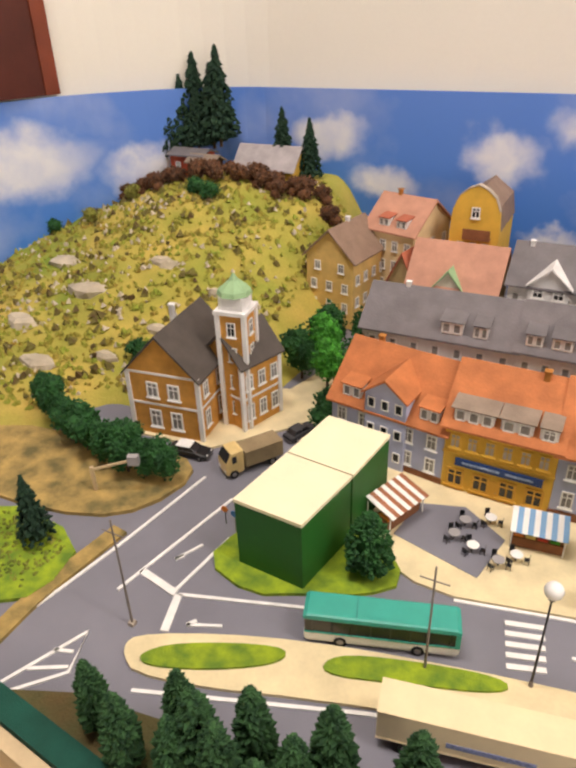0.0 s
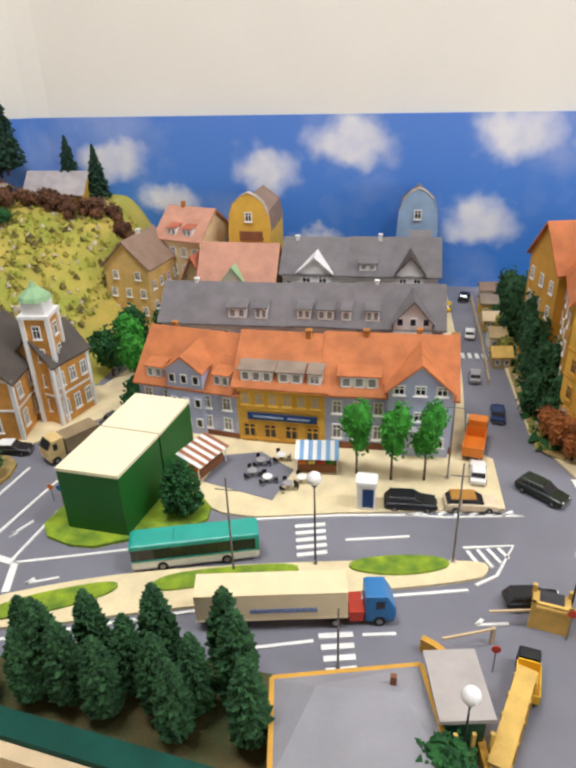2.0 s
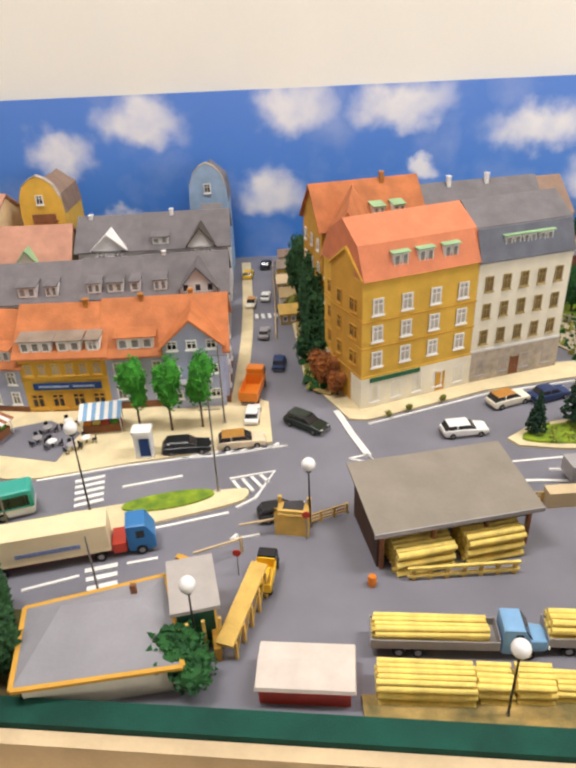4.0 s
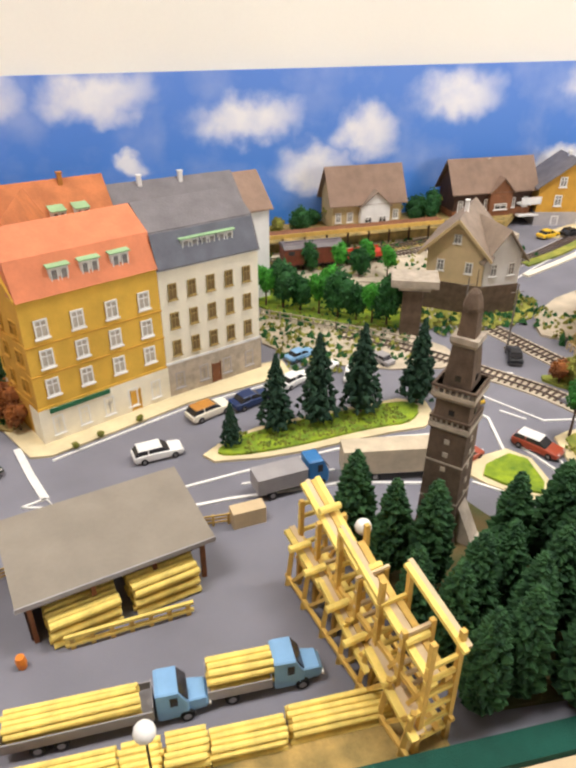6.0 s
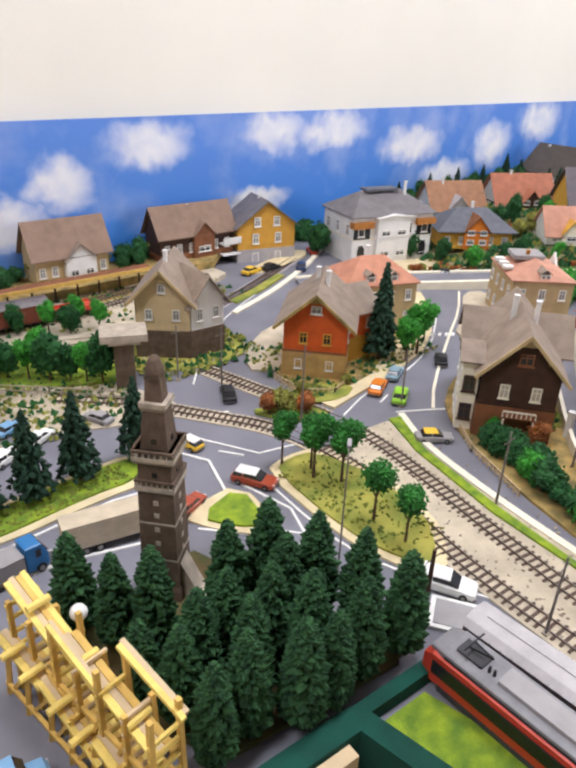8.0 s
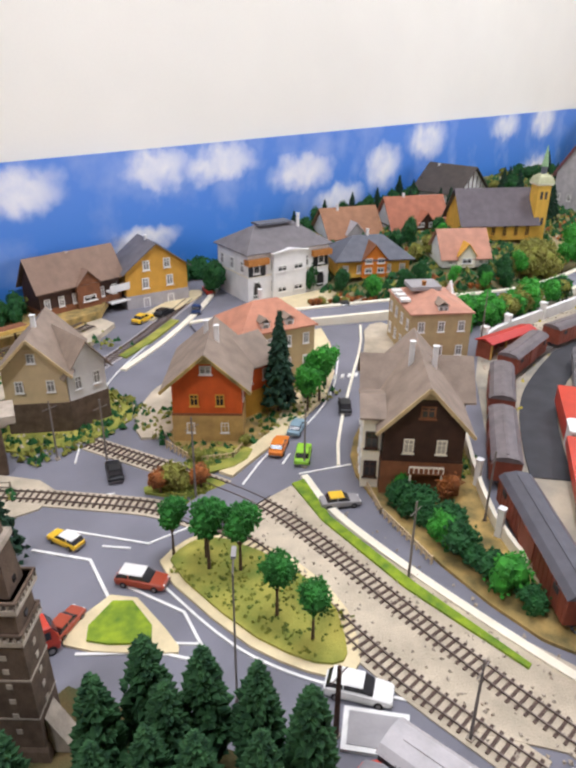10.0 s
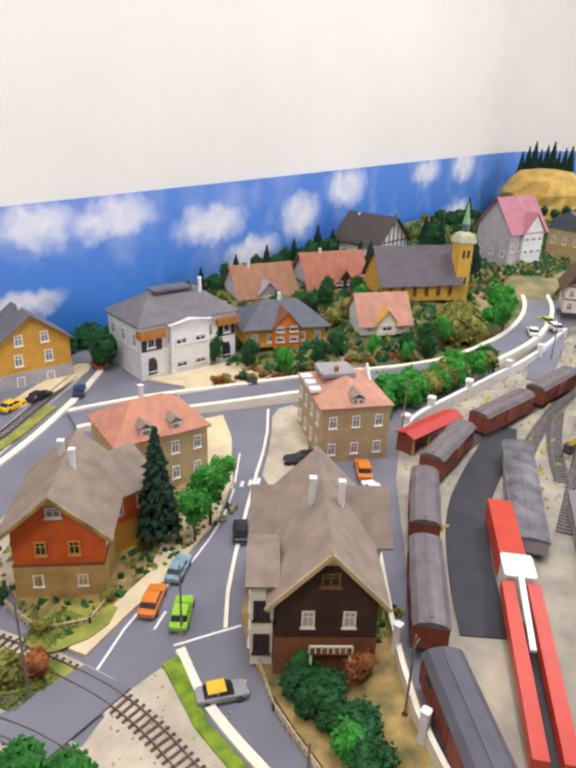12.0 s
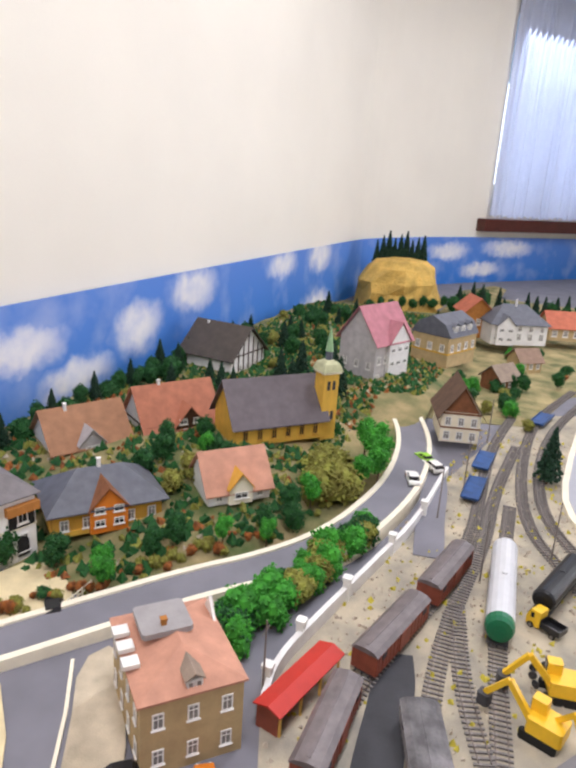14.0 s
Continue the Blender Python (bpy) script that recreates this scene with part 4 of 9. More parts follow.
structure("wall_south", Acc().box(-2.5, SX0, -3.2, -3.0, -0.95, WALL_TOP).box(SX1, 8.8, -3.2, -3.0, -0.95, WALL_TOP).box(SX0, SX1, -3.2, -3.0, -0.95, SZ0).box(SX0, SX1, -3.2, -3.0, SZ1, WALL_TOP), CREAM, "cream room wall with an added window opening", "wall")
added_win = tagged(new("added_window"), "white framed room window with daylight behind", "window", kind="structure")
part("window_frame", Acc().box(SX0, SX0 + 0.06, -3.14, -3.09, SZ0, SZ1).box(SX1 - 0.06, SX1, -3.14, -3.09, SZ0, SZ1).box(SX0 + 0.06, SX1 - 0.06, -3.14, -3.09, SZ0, SZ0 + 0.06).box(SX0 + 0.06, SX1 - 0.06, -3.14, -3.09, SZ1 - 0.06, SZ1), WHITE, added_win)
part("window_sill", Acc().box(SX0 - 0.08, SX1 + 0.08, -3.0, -2.92, SZ0 - 0.05, SZ0 - 0.005), DOOR_WOOD, added_win, "dark mahogany window sill")
gl2 = part("pane", Acc().box(SX0 + 0.06, SX1 - 0.06, -3.118, -3.114, SZ0 + 0.06, SZ1 - 0.06), glass, added_win)
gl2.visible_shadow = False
sl = new("south_window_light", added_light)
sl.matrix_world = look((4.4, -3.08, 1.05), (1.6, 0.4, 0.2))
structure("wall_west", Acc().box(-2.5, -2.35, -3.0, 1.6, -0.95, WALL_TOP), CREAM, "plain cream room wall", "wall")
for lx, ly, power in LAMPS:
    lamp = thing("ceiling_lamp", "white rectangular ceiling lamp", "ceiling lamp", pose(lx, ly, LAMP_Z), "ceiling lamps")
    part("housing", Acc().box(-0.63, 0.63, -0.28, 0.28, 0, 0.04, b=0.01), LAMP_FIX, lamp)
# brown door leaf on the wall beside the sky board
dp, dq = Vector((-1.06, 0.60)), Vector((-0.957, 0.968))
dd = (dq - dp).normalized()
door = tagged(thing("door_1", "dark mahogany wooden door with frame", "door", base(tuple(dp - dd * 0.9), tuple(dq))), kind="structure")
dlen = (dq - dp).length + 0.9
part("door_leaf", Acc().box(0, dlen - 0.03, 0.0, 0.02, BOARD_TOP + 0.004, 2.2), DOOR_WOOD, door)
part("door_frame", Acc().box(dlen - 0.03, dlen, -0.004, 0.03, BOARD_TOP + 0.004, 2.24), mat("frame_mahogany", (0.2, 0.045, 0.02), 0.35, var=0.2, scale=12), door)

ARM = [(0.833, -0.021), (0.875, -0.3), (0.9, -0.62)]
BOARD = [(-1.3, 0.225), (0.833, -0.021), (0.875, -0.3), (0.9, -0.62), (8.3, -0.62), (8.3, 1.22), (-1.3, 1.22)]
slab("ground", BOARD, -0.03, 0.0, ASPHALT, "grey model landscape base with asphalt streets")
FRONT = [(-1.3, 0.225), (0.985, -0.038)]


def front_y(x):
    return 0.225 - 0.11510 * (x + 1.3)


rim = [(-1.3, front_y(-1.3) - 0.012), (0.84, front_y(0.84) - 0.012)]
strip("trim", rim, 0.022, -0.1, 0.018, RIM, "dark green felt covered rim of the layout", 0)
strip("trim", [(0.84, front_y(0.84) - 0.008), (0.983, front_y(0.983) - 0.008)], 0.013, -0.02, 0.0165, RIM, "dark green felt covered rim of the layout", 0)
strip("trim", [(x, y - 0.018) for x, y in rim[:1]] + [(0.82, front_y(0.82) - 0.03)], 0.012, -0.1, 0.012, RIMTOP, "pale bare wood edge outside the rim", 0)
strip("trim", [(0.842, -0.034), (0.884, -0.3), (0.909, -0.62)], 0.02, -0.1, 0.0175, RIM, "dark green felt covered rim of the layout", 0)
strip("trim", [(-1.3, front_y(-1.3) - 0.05), (0.8, front_y(0.8) - 0.06)], 0.05, -0.13, -0.03, RIMTOP, "pale bare wood edge outside the rim", 0)


# the hill behind the brick house
def step(a, b, x):
    t = min(1, max(0, (x - a) / (b - a)))
    return t * t * (3 - 2 * t)


def hill_z(x, y):
    h = 0.195 * step(0.5, 1.1, y) * step(-0.3, -0.46, x) * (0.5 + 0.5 * step(-1.05, -0.6, x))
    h += 0.02 * step(0.3, 0.7, y) * step(-0.5, -0.7, x)
    return h + (0.012 * noise.noise((x * 9, y * 9, 0)) + 0.006 * noise.noise((x * 30, y * 30, 3))) * step(0.0, 0.04, h)


def terrain(name, x0, x1, y0, y1, f, nx, ny, material, label):
    vs = [(x0 + (x1 - x0) * i / nx, y0 + (y1 - y0) * j / ny) for j in range(ny + 1) for i in range(nx + 1)]
    a = Acc()
    a.v = [(x, y, f(x, y) - 0.001) for x, y in vs] + [(x, y, -0.02) for x, y in vs]
    N = len(vs)
    for j in range(ny):
        for i in range(nx):
            k = j * (nx + 1) + i
            a.f += [(k, k + 1, k + nx + 2, k + nx + 1)]
    me = a.mesh(name, material, True)
    return tagged(new(name, me), label, "hill", kind="structure")


terrain("ground_hill", -1.14, -0.28, 0.4, 1.2, hill_z, 60, 56, mat("hill_grass", (0.46, 0.33, 0.075), 0.95, var=0.35, scale=7, bump=1.0, bscale=300, rgb2=(0.2, 0.27, 0.03)), "grassy hill with yellow green turf")
for k, (rx, ry, rr) in enumerate(((-0.72, 0.72, 0.05), (-0.62, 0.8, 0.03), (-0.8, 0.62, 0.04), (-0.55, 0.68, 0.025), (-0.7, 0.55, 0.04), (-0.85, 0.8, 0.05), (-0.6, 0.6, 0.025), (-0.5, 0.78, 0.02))):
    rng = random.Random(k)
    tagged(part("rock", Acc().loft([[(rx + rr * q * math.cos(i * 0.7) * rng.uniform(0.7, 1.2), ry + rr * 0.5 * q * math.sin(i * 0.7) * rng.uniform(0.7, 1.2), hill_z(rx, ry) + z) for i in range(9)] for z, q in ((-0.012, 1), (0.003, 0.9), (0.009, 0.5))]), SAND), "pale rock outcrop on the grassy hill", "rock", "rocks")

# pavements, verges and lawns
slab("pavement", [(-0.235, 0.186), (-0.229, 0.209), (-0.093, 0.266), (0.1, 0.31), (0.275, 0.338), (0.285, 0.325), (0.268, 0.304), (-0.011, 0.232), (-0.2, 0.167)], 0.0, 0.0035, PAVE, "cream paved traffic island", 2)
for pts in ([(-0.216, 0.186), (-0.19, 0.213), (-0.1, 0.252), (-0.093, 0.236), (-0.14, 0.205), (-0.2, 0.18)], [(-0.063, 0.238), (-0.058, 0.262), (0.0, 0.283), (0.082, 0.303), (0.088, 0.288), (0.0, 0.258)], [(0.137, 0.3), (0.14, 0.316), (0.19, 0.331), (0.24, 0.334), (0.243, 0.318), (0.19, 0.299)]):
    slab("lawn", pts, 0.0035, 0.006, GRASS, "bright green flock grass bed on the island", 2)
slab("pavement", [(-0.115, 0.415), (-0.02, 0.375), (0.02, 0.373), (0.123, 0.395), (0.31, 0.428), (0.305, 0.53), (0.26, 0.56), (-0.2, 0.56), (-0.2, 0.5)], 0.0, 0.003, PAVE, "cream market pavement before the house row")
slab("pavement", [(-0.06, 0.43), (0.035, 0.405), (0.05, 0.47), (0.0, 0.505), (-0.05, 0.49)], 0.003, 0.0036, ASPHALT, "grey paved market square")
slab("lawn", [(-0.225, 0.31), (-0.215, 0.365), (-0.19, 0.42), (-0.07, 0.42), (-0.025, 0.37), (-0.06, 0.335), (-0.11, 0.315), (-0.16, 0.29)], 0.0, 0.004, GRASS, "green grass patch round the boxes", 1)
slab("ground_field", [(-0.66, 0.41), (-0.35, 0.455), (-0.312, 0.425), (-0.33, 0.35), (-0.382, 0.309), (-0.5, 0.29), (-0.7, 0.3)], 0.0, 0.005, OCHRE, "ochre scattered ground beside the street", 1)
slab("lawn", [(-0.503, 0.292), (-0.36, 0.282), (-0.345, 0.2), (-0.39, 0.17), (-0.55, 0.19)], 0.0, 0.0045, GRASS, "green lawn beside the street", 1)
strip("pavement", [(-0.35, 0.14), (-0.352, 0.2), (-0.34, 0.28), (-0.336, 0.31)], 0.02, 0.0, 0.004, OCHRE, "ochre verge along the street")
slab("pavement", [(-0.46, 0.47), (-0.33, 0.48), (-0.225, 0.6), (-0.2, 0.8), (-0.26, 0.8), (-0.3, 0.66), (-0.45, 0.62)], 0.0, 0.003, PAVE, "cream pavement beside the brick house")
strip("pavement", [(-0.24, 0.56), (-0.16, 0.66), (-0.12, 0.75)], 0.03, 0.0, 0.0028, PAVE, "cream pavement beside the house row")
# streets behind the house row
strip("pavement", [(0.262, 0.56), (0.27, 0.8), (0.255, 1.15)], 0.02, 0.0, 0.0028, PAVE, "cream pavement along the side street")
slab("pavement", [(0.415, 0.475), (0.44, 0.47), (0.62, 0.535), (0.78, 0.565), (0.78, 0.61), (0.55, 0.6), (0.4, 0.62), (0.365, 0.86), (0.345, 0.86), (0.36, 0.6)], 0.0, 0.003, PAVE, "cream pavement round the corner houses")
slab("ground_field", [(0.36, 0.56), (0.405, 0.53), (0.415, 0.62), (0.42, 0.95), (0.35, 0.95)], 0.003, 0.005, OCHRE, "ochre ground under the trees beside the tall house", 1)
# lawns by the tower and the crossing
slab("pavement", [(0.595, 0.4), (0.66, 0.445), (0.78, 0.452), (0.93, 0.45), (0.915, 0.375), (0.83, 0.382), (0.7, 0.378)], 0.0, 0.003, PAVE, "cream kerb of the fir tree lawn", 1)
slab("lawn", [(0.615, 0.402), (0.66, 0.434), (0.78, 0.442), (0.92, 0.44), (0.89, 0.388), (0.827, 0.396), (0.7, 0.388)], 0.003, 0.006, GRASS, "green lawn with fir trees", 2)
slab("pavement", [(0.885, 0.275), (0.9, 0.297), (0.985, 0.303), (0.966, 0.19), (0.955, 0.18)], 0.0, 0.003, PAVE, "cream kerb of the triangular island", 1)
slab("lawn", [(0.9, 0.275), (0.977, 0.294), (0.958, 0.208), (0.924, 0.233)], 0.003, 0.006, GRASS, "triangular green traffic island", 1)
slab("lawn", [(0.77, 0.2), (0.86, 0.24), (0.87, 0.205), (0.9, 0.1), (0.95, -0.02), (0.83, 0.0), (0.72, 0.02), (0.7, 0.22)], 0.0, 0.005, DARK_GROUND, "dark olive and brown ground under the conifers", 1)
slab("pavement", [(1.025, 0.3), (1.008, 0.15), (1.018, 0.08), (1.04, 0.03), (1.075, 0.035), (1.13, 0.1), (1.145, 0.2), (1.12, 0.3), (1.07, 0.31)], 0.0, 0.003, PAVE, "cream kerb of the tree strip", 1)
slab("lawn", [(1.036, 0.29), (1.019, 0.15), (1.03, 0.075), (1.05, 0.045), (1.07, 0.05), (1.118, 0.105), (1.13, 0.2), (1.11, 0.29), (1.07, 0.3)], 0.003, 0.006, FIELD, "yellow green grass strip with round trees", 1)
slab("ground_field", [(1.205, 0.29), (1.12, 0.27), (1.15, 0.2), (1.085, 0.05), (1.05, -0.05), (1.12, -0.2), (1.2, -0.2), (1.2, 0.0), (1.235, 0.2), (1.28, 0.28)], 0.0, 0.0022, SAND, "sandy railway ground beside the crossing", 1)
slab("lawn", [(1.265, 0.283), (1.225, 0.2), (1.185, 0.05), (1.165, -0.1), (1.172, -0.1), (1.2, 0.05), (1.238, 0.195), (1.285, 0.277)], 0.0022, 0.005, GRASS, "narrow grass strip beside the rails")
strip("pavement", [(1.294, 0.283), (1.25, 0.207), (1.214, 0.056), (1.19, -0.095), (1.18, -0.2)], 0.011, 0.0, 0.0045, IVORY_WALL, "cream kerb beside the chalet street")
slab("ground_field", [(1.36, 0.25), (1.3, 0.16), (1.232, 0.0), (1.205, -0.13), (1.25, -0.13), (1.33, -0.02), (1.45, 0.08), (1.58, 0.17), (1.55, 0.32), (1.45, 0.3)], 0.0, 0.004, OCHRE, "ochre ground round the dark chalet", 1)
slab("ground_field", [(1.21, 0.42), (1.26, 0.385), (1.32, 0.4), (1.42, 0.42), (1.56, 0.48), (1.6, 0.6), (1.4, 0.64), (1.25, 0.55)], 0.0, 0.004, OCHRE, "ochre garden round the red chalet", 1)
slab("lawn", [(1.2, 0.44), (1.19, 0.4), (1.26, 0.37), (1.31, 0.395), (1.25, 0.45)], 0.004, 0.006, FIELD, "yellow green garden grass", 1)
slab("lawn", [(1.11, 0.44), (1.135, 0.39), (1.2, 0.345), (1.21, 0.375), (1.16, 0.43)], 0.0, 0.004, FIELD, "grass corner with small bushes", 1)
slab("ground_field", [(1.03, 0.68), (1.16, 0.6), (1.27, 0.62), (1.3, 0.76), (1.2, 0.8), (1.05, 0.78)], 0.0, 0.003, FIELD, "yellow green yard of the cream house", 1)
slab("ground_field", [(0.76, 0.62), (0.98, 0.5), (1.06, 0.53), (0.98, 0.68), (0.8, 0.84)], 0.0, 0.0025, SAND, "sandy car park with fence", 1)
slab("lawn", [(0.78, 0.8), (1.0, 0.64), (1.05, 0.68), (1.0, 0.78), (0.86, 0.92)], 0.0025, 0.006, GRASS, "green bank with bushes", 1)
slab("ground_field", [(0.76, 0.93), (0.86, 0.9), (1.06, 0.8), (1.35, 0.92), (1.5, 1.0), (1.5, 1.19), (0.76, 1.19)], 0.0, 0.012, SAND, "sandy railway bank at the back")
slab("ground_field", [(0.8, 1.06), (1.5, 1.05), (1.65, 1.19), (0.8, 1.19)], 0.012, 0.03, OCHRE, "raised ground under the back houses")
slab("lawn", [(0.912, -0.05), (0.862, -0.045), (0.9, -0.3), (0.93, -0.6), (1.02, -0.6)], 0.0, 0.004, GRASS, "bright green grass beside the railcar", 0)
# chalet street and the streets behind it
ROAD_L = [(1.225, 0.362), (1.3, 0.372), (1.367, 0.378), (1.523, 0.413), (1.619, 0.463), (1.738, 0.559), (1.8, 0.63)]
ROAD_R = [(1.35, 0.262), (1.419, 0.312), (1.615, 0.42), (1.77, 0.5), (1.88, 0.575)]
slab("pavement", ROAD_L + [(1.74, 0.66), (1.66, 0.6), (1.6, 0.5), (1.5, 0.47), (1.36, 0.405), (1.28, 0.395), (1.22, 0.385)], 0.0, 0.0046, PAVE, "cream pavement of the chalet street")
strip("pavement", ROAD_R, 0.005, 0.0, 0.004, IVORY_WALL, "pale kerb of the chalet street", 1)
slab("pavement", [(1.62, 0.41), (1.77, 0.49), (1.88, 0.565), (1.94, 0.54), (1.86, 0.47), (1.76, 0.4), (1.7, 0.38)], 0.0, 0.0044, SAND, "sandy yard of the apartment house", 1)
slab("pavement", [(1.8, 0.707), (1.862, 0.791), (1.84, 0.88), (2.06, 0.8), (2.02, 0.69), (1.923, 0.625)], 0.0, 0.004, PAVE, "cream forecourt of the white villa")
strip("lawn", [(1.4, 0.845), (1.5, 0.875), (1.62, 0.93)], 0.022, 0.0, 0.004, FIELD, "narrow grass strip between street and rails", 2)
strip("pavement", [(1.36, 0.79), (1.5, 0.84), (1.63, 0.9), (1.78, 0.98), (1.9, 1.06)], 0.014, 0.0, 0.004, IVORY_WALL, "pale kerb of the back street", 1)
slab("pavement", [(1.55, 0.99), (1.6, 0.965), (1.78, 1.01), (1.83, 1.05), (1.8, 1.08), (1.6, 1.02)], 0.0, 0.004, PAVE, "cream pavement before the yellow house", 1)
slab("pavement", [(1.2, 0.56), (1.24, 0.52), (1.29, 0.55), (1.42, 0.62), (1.44, 0.7), (1.3, 0.66)], 0.0, 0.0046, SAND, "sandy forecourt behind the red chalet", 1)
slab("ground_field", [(1.43, 0.62), (1.46, 0.57), (1.6, 0.5), (1.66, 0.6), (1.6, 0.68), (1.48, 0.7)], 0.0, 0.0042, SAND, "sandy ground round the tan house", 1)
# markings
for line in ([(-0.351, 0.153), (-0.336, 0.22), (-0.322, 0.293), (-0.312, 0.36), (-0.302, 0.43)], [(-0.283, 0.241), (-0.277, 0.272), (-0.25, 0.408)], [(-0.224, 0.262), (-0.112, 0.298), (0.02, 0.333)], [(-0.23, 0.266), (-0.219, 0.351)], [(-0.308, 0.114), (-0.275, 0.189), (-0.261, 0.148), (-0.3, 0.106)], [(-0.2, 0.158), (-0.011, 0.225), (0.26, 0.294)], [(0.061, 0.192), (0.114, 0.208)], [(0.159, 0.222), (0.19, 0.228)], [(0.021, 0.37), (0.123, 0.392), (0.2, 0.403)], [(0.13, 0.35), (0.2, 0.366)], [(-0.29, 0.16), (-0.272, 0.166)], [(-0.297, 0.135), (-0.265, 0.152)]):
    mark(line)
mark([(-0.277, 0.272), (-0.228, 0.262)], 0.008)
mark([(-0.224, 0.262), (-0.211, 0.22)], 0.008)
mark([(0.195, 0.403), (0.26, 0.423), (0.33, 0.42), (0.24, 0.405), (0.195, 0.403)], 0.003)
for k in range(6):
    mark([(0.215 + 0.018 * k, 0.406 + 0.002 * k), (0.228 + 0.018 * k, 0.417 + 0.002 * k)], 0.004)
mark([(0.258, 0.356), (0.312, 0.367), (0.29, 0.318), (0.268, 0.302)], 0.0035)
for k in range(4):
    mark([(0.262 + 0.011 * k, 0.352 + 0.003 * k), (0.278 + 0.009 * k, 0.322 + 0.008 * k)], 0.004)
for k in range(5):
    t = k / 4
    mark([(0.07 + 0.01 * t, 0.364 - 0.046 * t), (0.104 + 0.008 * t, 0.373 - 0.045 * t)], 0.0055)
for k in range(4):
    t = k / 3
    mark([(0.118 + 0.012 * t, 0.214 - 0.037 * t), (0.15 + 0.007 * t, 0.221 - 0.037 * t)], 0.006)
for p, q in (((-0.196, 0.235), (-0.165, 0.248)), ((-0.255, 0.3), (-0.24, 0.33)), ((0.265, 0.25), (0.295, 0.256))):
    mark([p, q], 0.003)
    mark([p, (p[0] + 0.006, p[1] + 0.008)], 0.004)
mark([(0.4, 0.5), (0.415, 0.44), (0.43, 0.39)], 0.009)
mark([(0.405, 0.385), (0.43, 0.392), (0.44, 0.372), (0.405, 0.385)], 0.003)
mark([(0.44, 0.462), (0.62, 0.527), (0.78, 0.557)], 0.003)
mark([(0.56, 0.36), (0.7, 0.37), (0.84, 0.373), (0.9, 0.36)], 0.0035)
mark([(0.5, 0.33), (0.62, 0.325), (0.75, 0.31), (0.86, 0.27)], 0.004)
mark([(0.95, 0.44), (0.985, 0.37), (0.96, 0.3)], 0.004)
mark([(0.89, 0.262), (0.945, 0.2), (0.962, 0.165)], 0.0035)
mark([(0.985, 0.3), (1.0, 0.22), (0.975, 0.16)], 0.0035)
mark([(1.015, 0.29), (0.998, 0.15), (1.012, 0.075), (1.035, 0.02), (1.11, -0.12), (1.13, -0.2)], 0.003, 2)
mark([(1.0, 0.44), (1.05, 0.34), (1.16, 0.31)], 0.003)
mark([(1.22, 0.338), (1.3, 0.366), (1.368, 0.372), (1.44, 0.38), (1.56, 0.42), (1.7, 0.51)], 0.003, 1)
mark([(1.295, 0.294), (1.366, 0.25)], 0.003)
mark([(1.3, 0.33), (1.33, 0.34)], 0.003)
for p, q in (((0.96, 0.2), (0.98, 0.175)), ((1.01, 0.38), (1.03, 0.35)), ((0.64, 0.345), (0.67, 0.343)), ((0.72, 0.34), (0.75, 0.335)), ((1.06, 0.48), (1.09, 0.46))):
    mark([p, q], 0.003)

# ---- town end: boxes, bus, lorry, house row ----
def lid_box(label, pts, h):
    ob = thing("green_box", label, "box", pose(0, 0, 0.004))
    part("sides", Acc().prism(ccw(pts), 0, h - 0.004), GREEN_BOX, ob)
    cx, cy = sum(p[0] for p in pts) / 4, sum(p[1] for p in pts) / 4
    part("lid", Acc().prism(ccw([(cx + (x - cx) * 1.02, cy + (y - cy) * 1.02) for x, y in pts]), h - 0.004, h), BOX_TOP, ob, "cream lid")


lid_box("plain green box with cream lid among the streets", [(-0.19, 0.323), (-0.115, 0.318), (-0.1, 0.403), (-0.177, 0.411)], 0.084)
lid_box("second plain green box with cream lid behind the first", [(-0.1765, 0.4145), (-0.0995, 0.4065), (-0.089, 0.488), (-0.165, 0.496)], 0.084)


def bus(A, B):
    L, w, h = gap(A, B), 0.029, 0.036
    ob = thing("city_bus", "white city bus with teal roof and dark windows", "bus", base(A, B, 0.0007))
    part("body", body_loft(Acc(), [(0, 0.005, 0.0145, 0.96), (0.002, 0.0035, 0.0148, 1), (L - 0.003, 0.0035, 0.0148, 1), (L, 0.006, 0.0145, 0.96)], w), WHITE, ob)
    part("stripe", Acc().box(0.0005, L - 0.0005, -w / 2 - 0.0003, w / 2 + 0.0003, 0.0146, 0.0158), TEAL, ob)
    part("window_band", Acc().box(0.0008, L - 0.0008, -w / 2 + 0.0006, w / 2 - 0.0006, 0.0138, 0.0305), PANE, ob)
    for i in range(8):
        x = 0.008 + (L - 0.016) * i / 7
        part("window_post", Acc().box(x - 0.0006, x + 0.0006, -w / 2 + 0.0001, w / 2 - 0.0001, 0.0138, 0.0305), BLACK, ob)
    part("roof", body_loft(Acc(), [(-0.0005, 0.03, 0.034, 0.97), (0.003, 0.0295, h, 1), (L - 0.003, 0.0295, h, 1), (L + 0.0005, 0.03, 0.034, 0.97)], w), TEAL, ob, "teal roof")
    part("roof_hatch", Acc().box(L * 0.34, L * 0.345, -w * 0.42, w * 0.42, h, h + 0.0008), mat("teal_dark", (0.02, 0.22, 0.19), 0.4), ob)
    part("front_corner", Acc().box(L - 0.004, L + 0.0002, -w / 2 - 0.0001, w / 2 + 0.0001, 0.0138, 0.0305), TEAL, ob)
    for x in (L * 0.24, L * 0.74):
        for sy in (-1, 1):
            wheel(ob, x, sy * (w / 2 - 0.001), 0.0058)


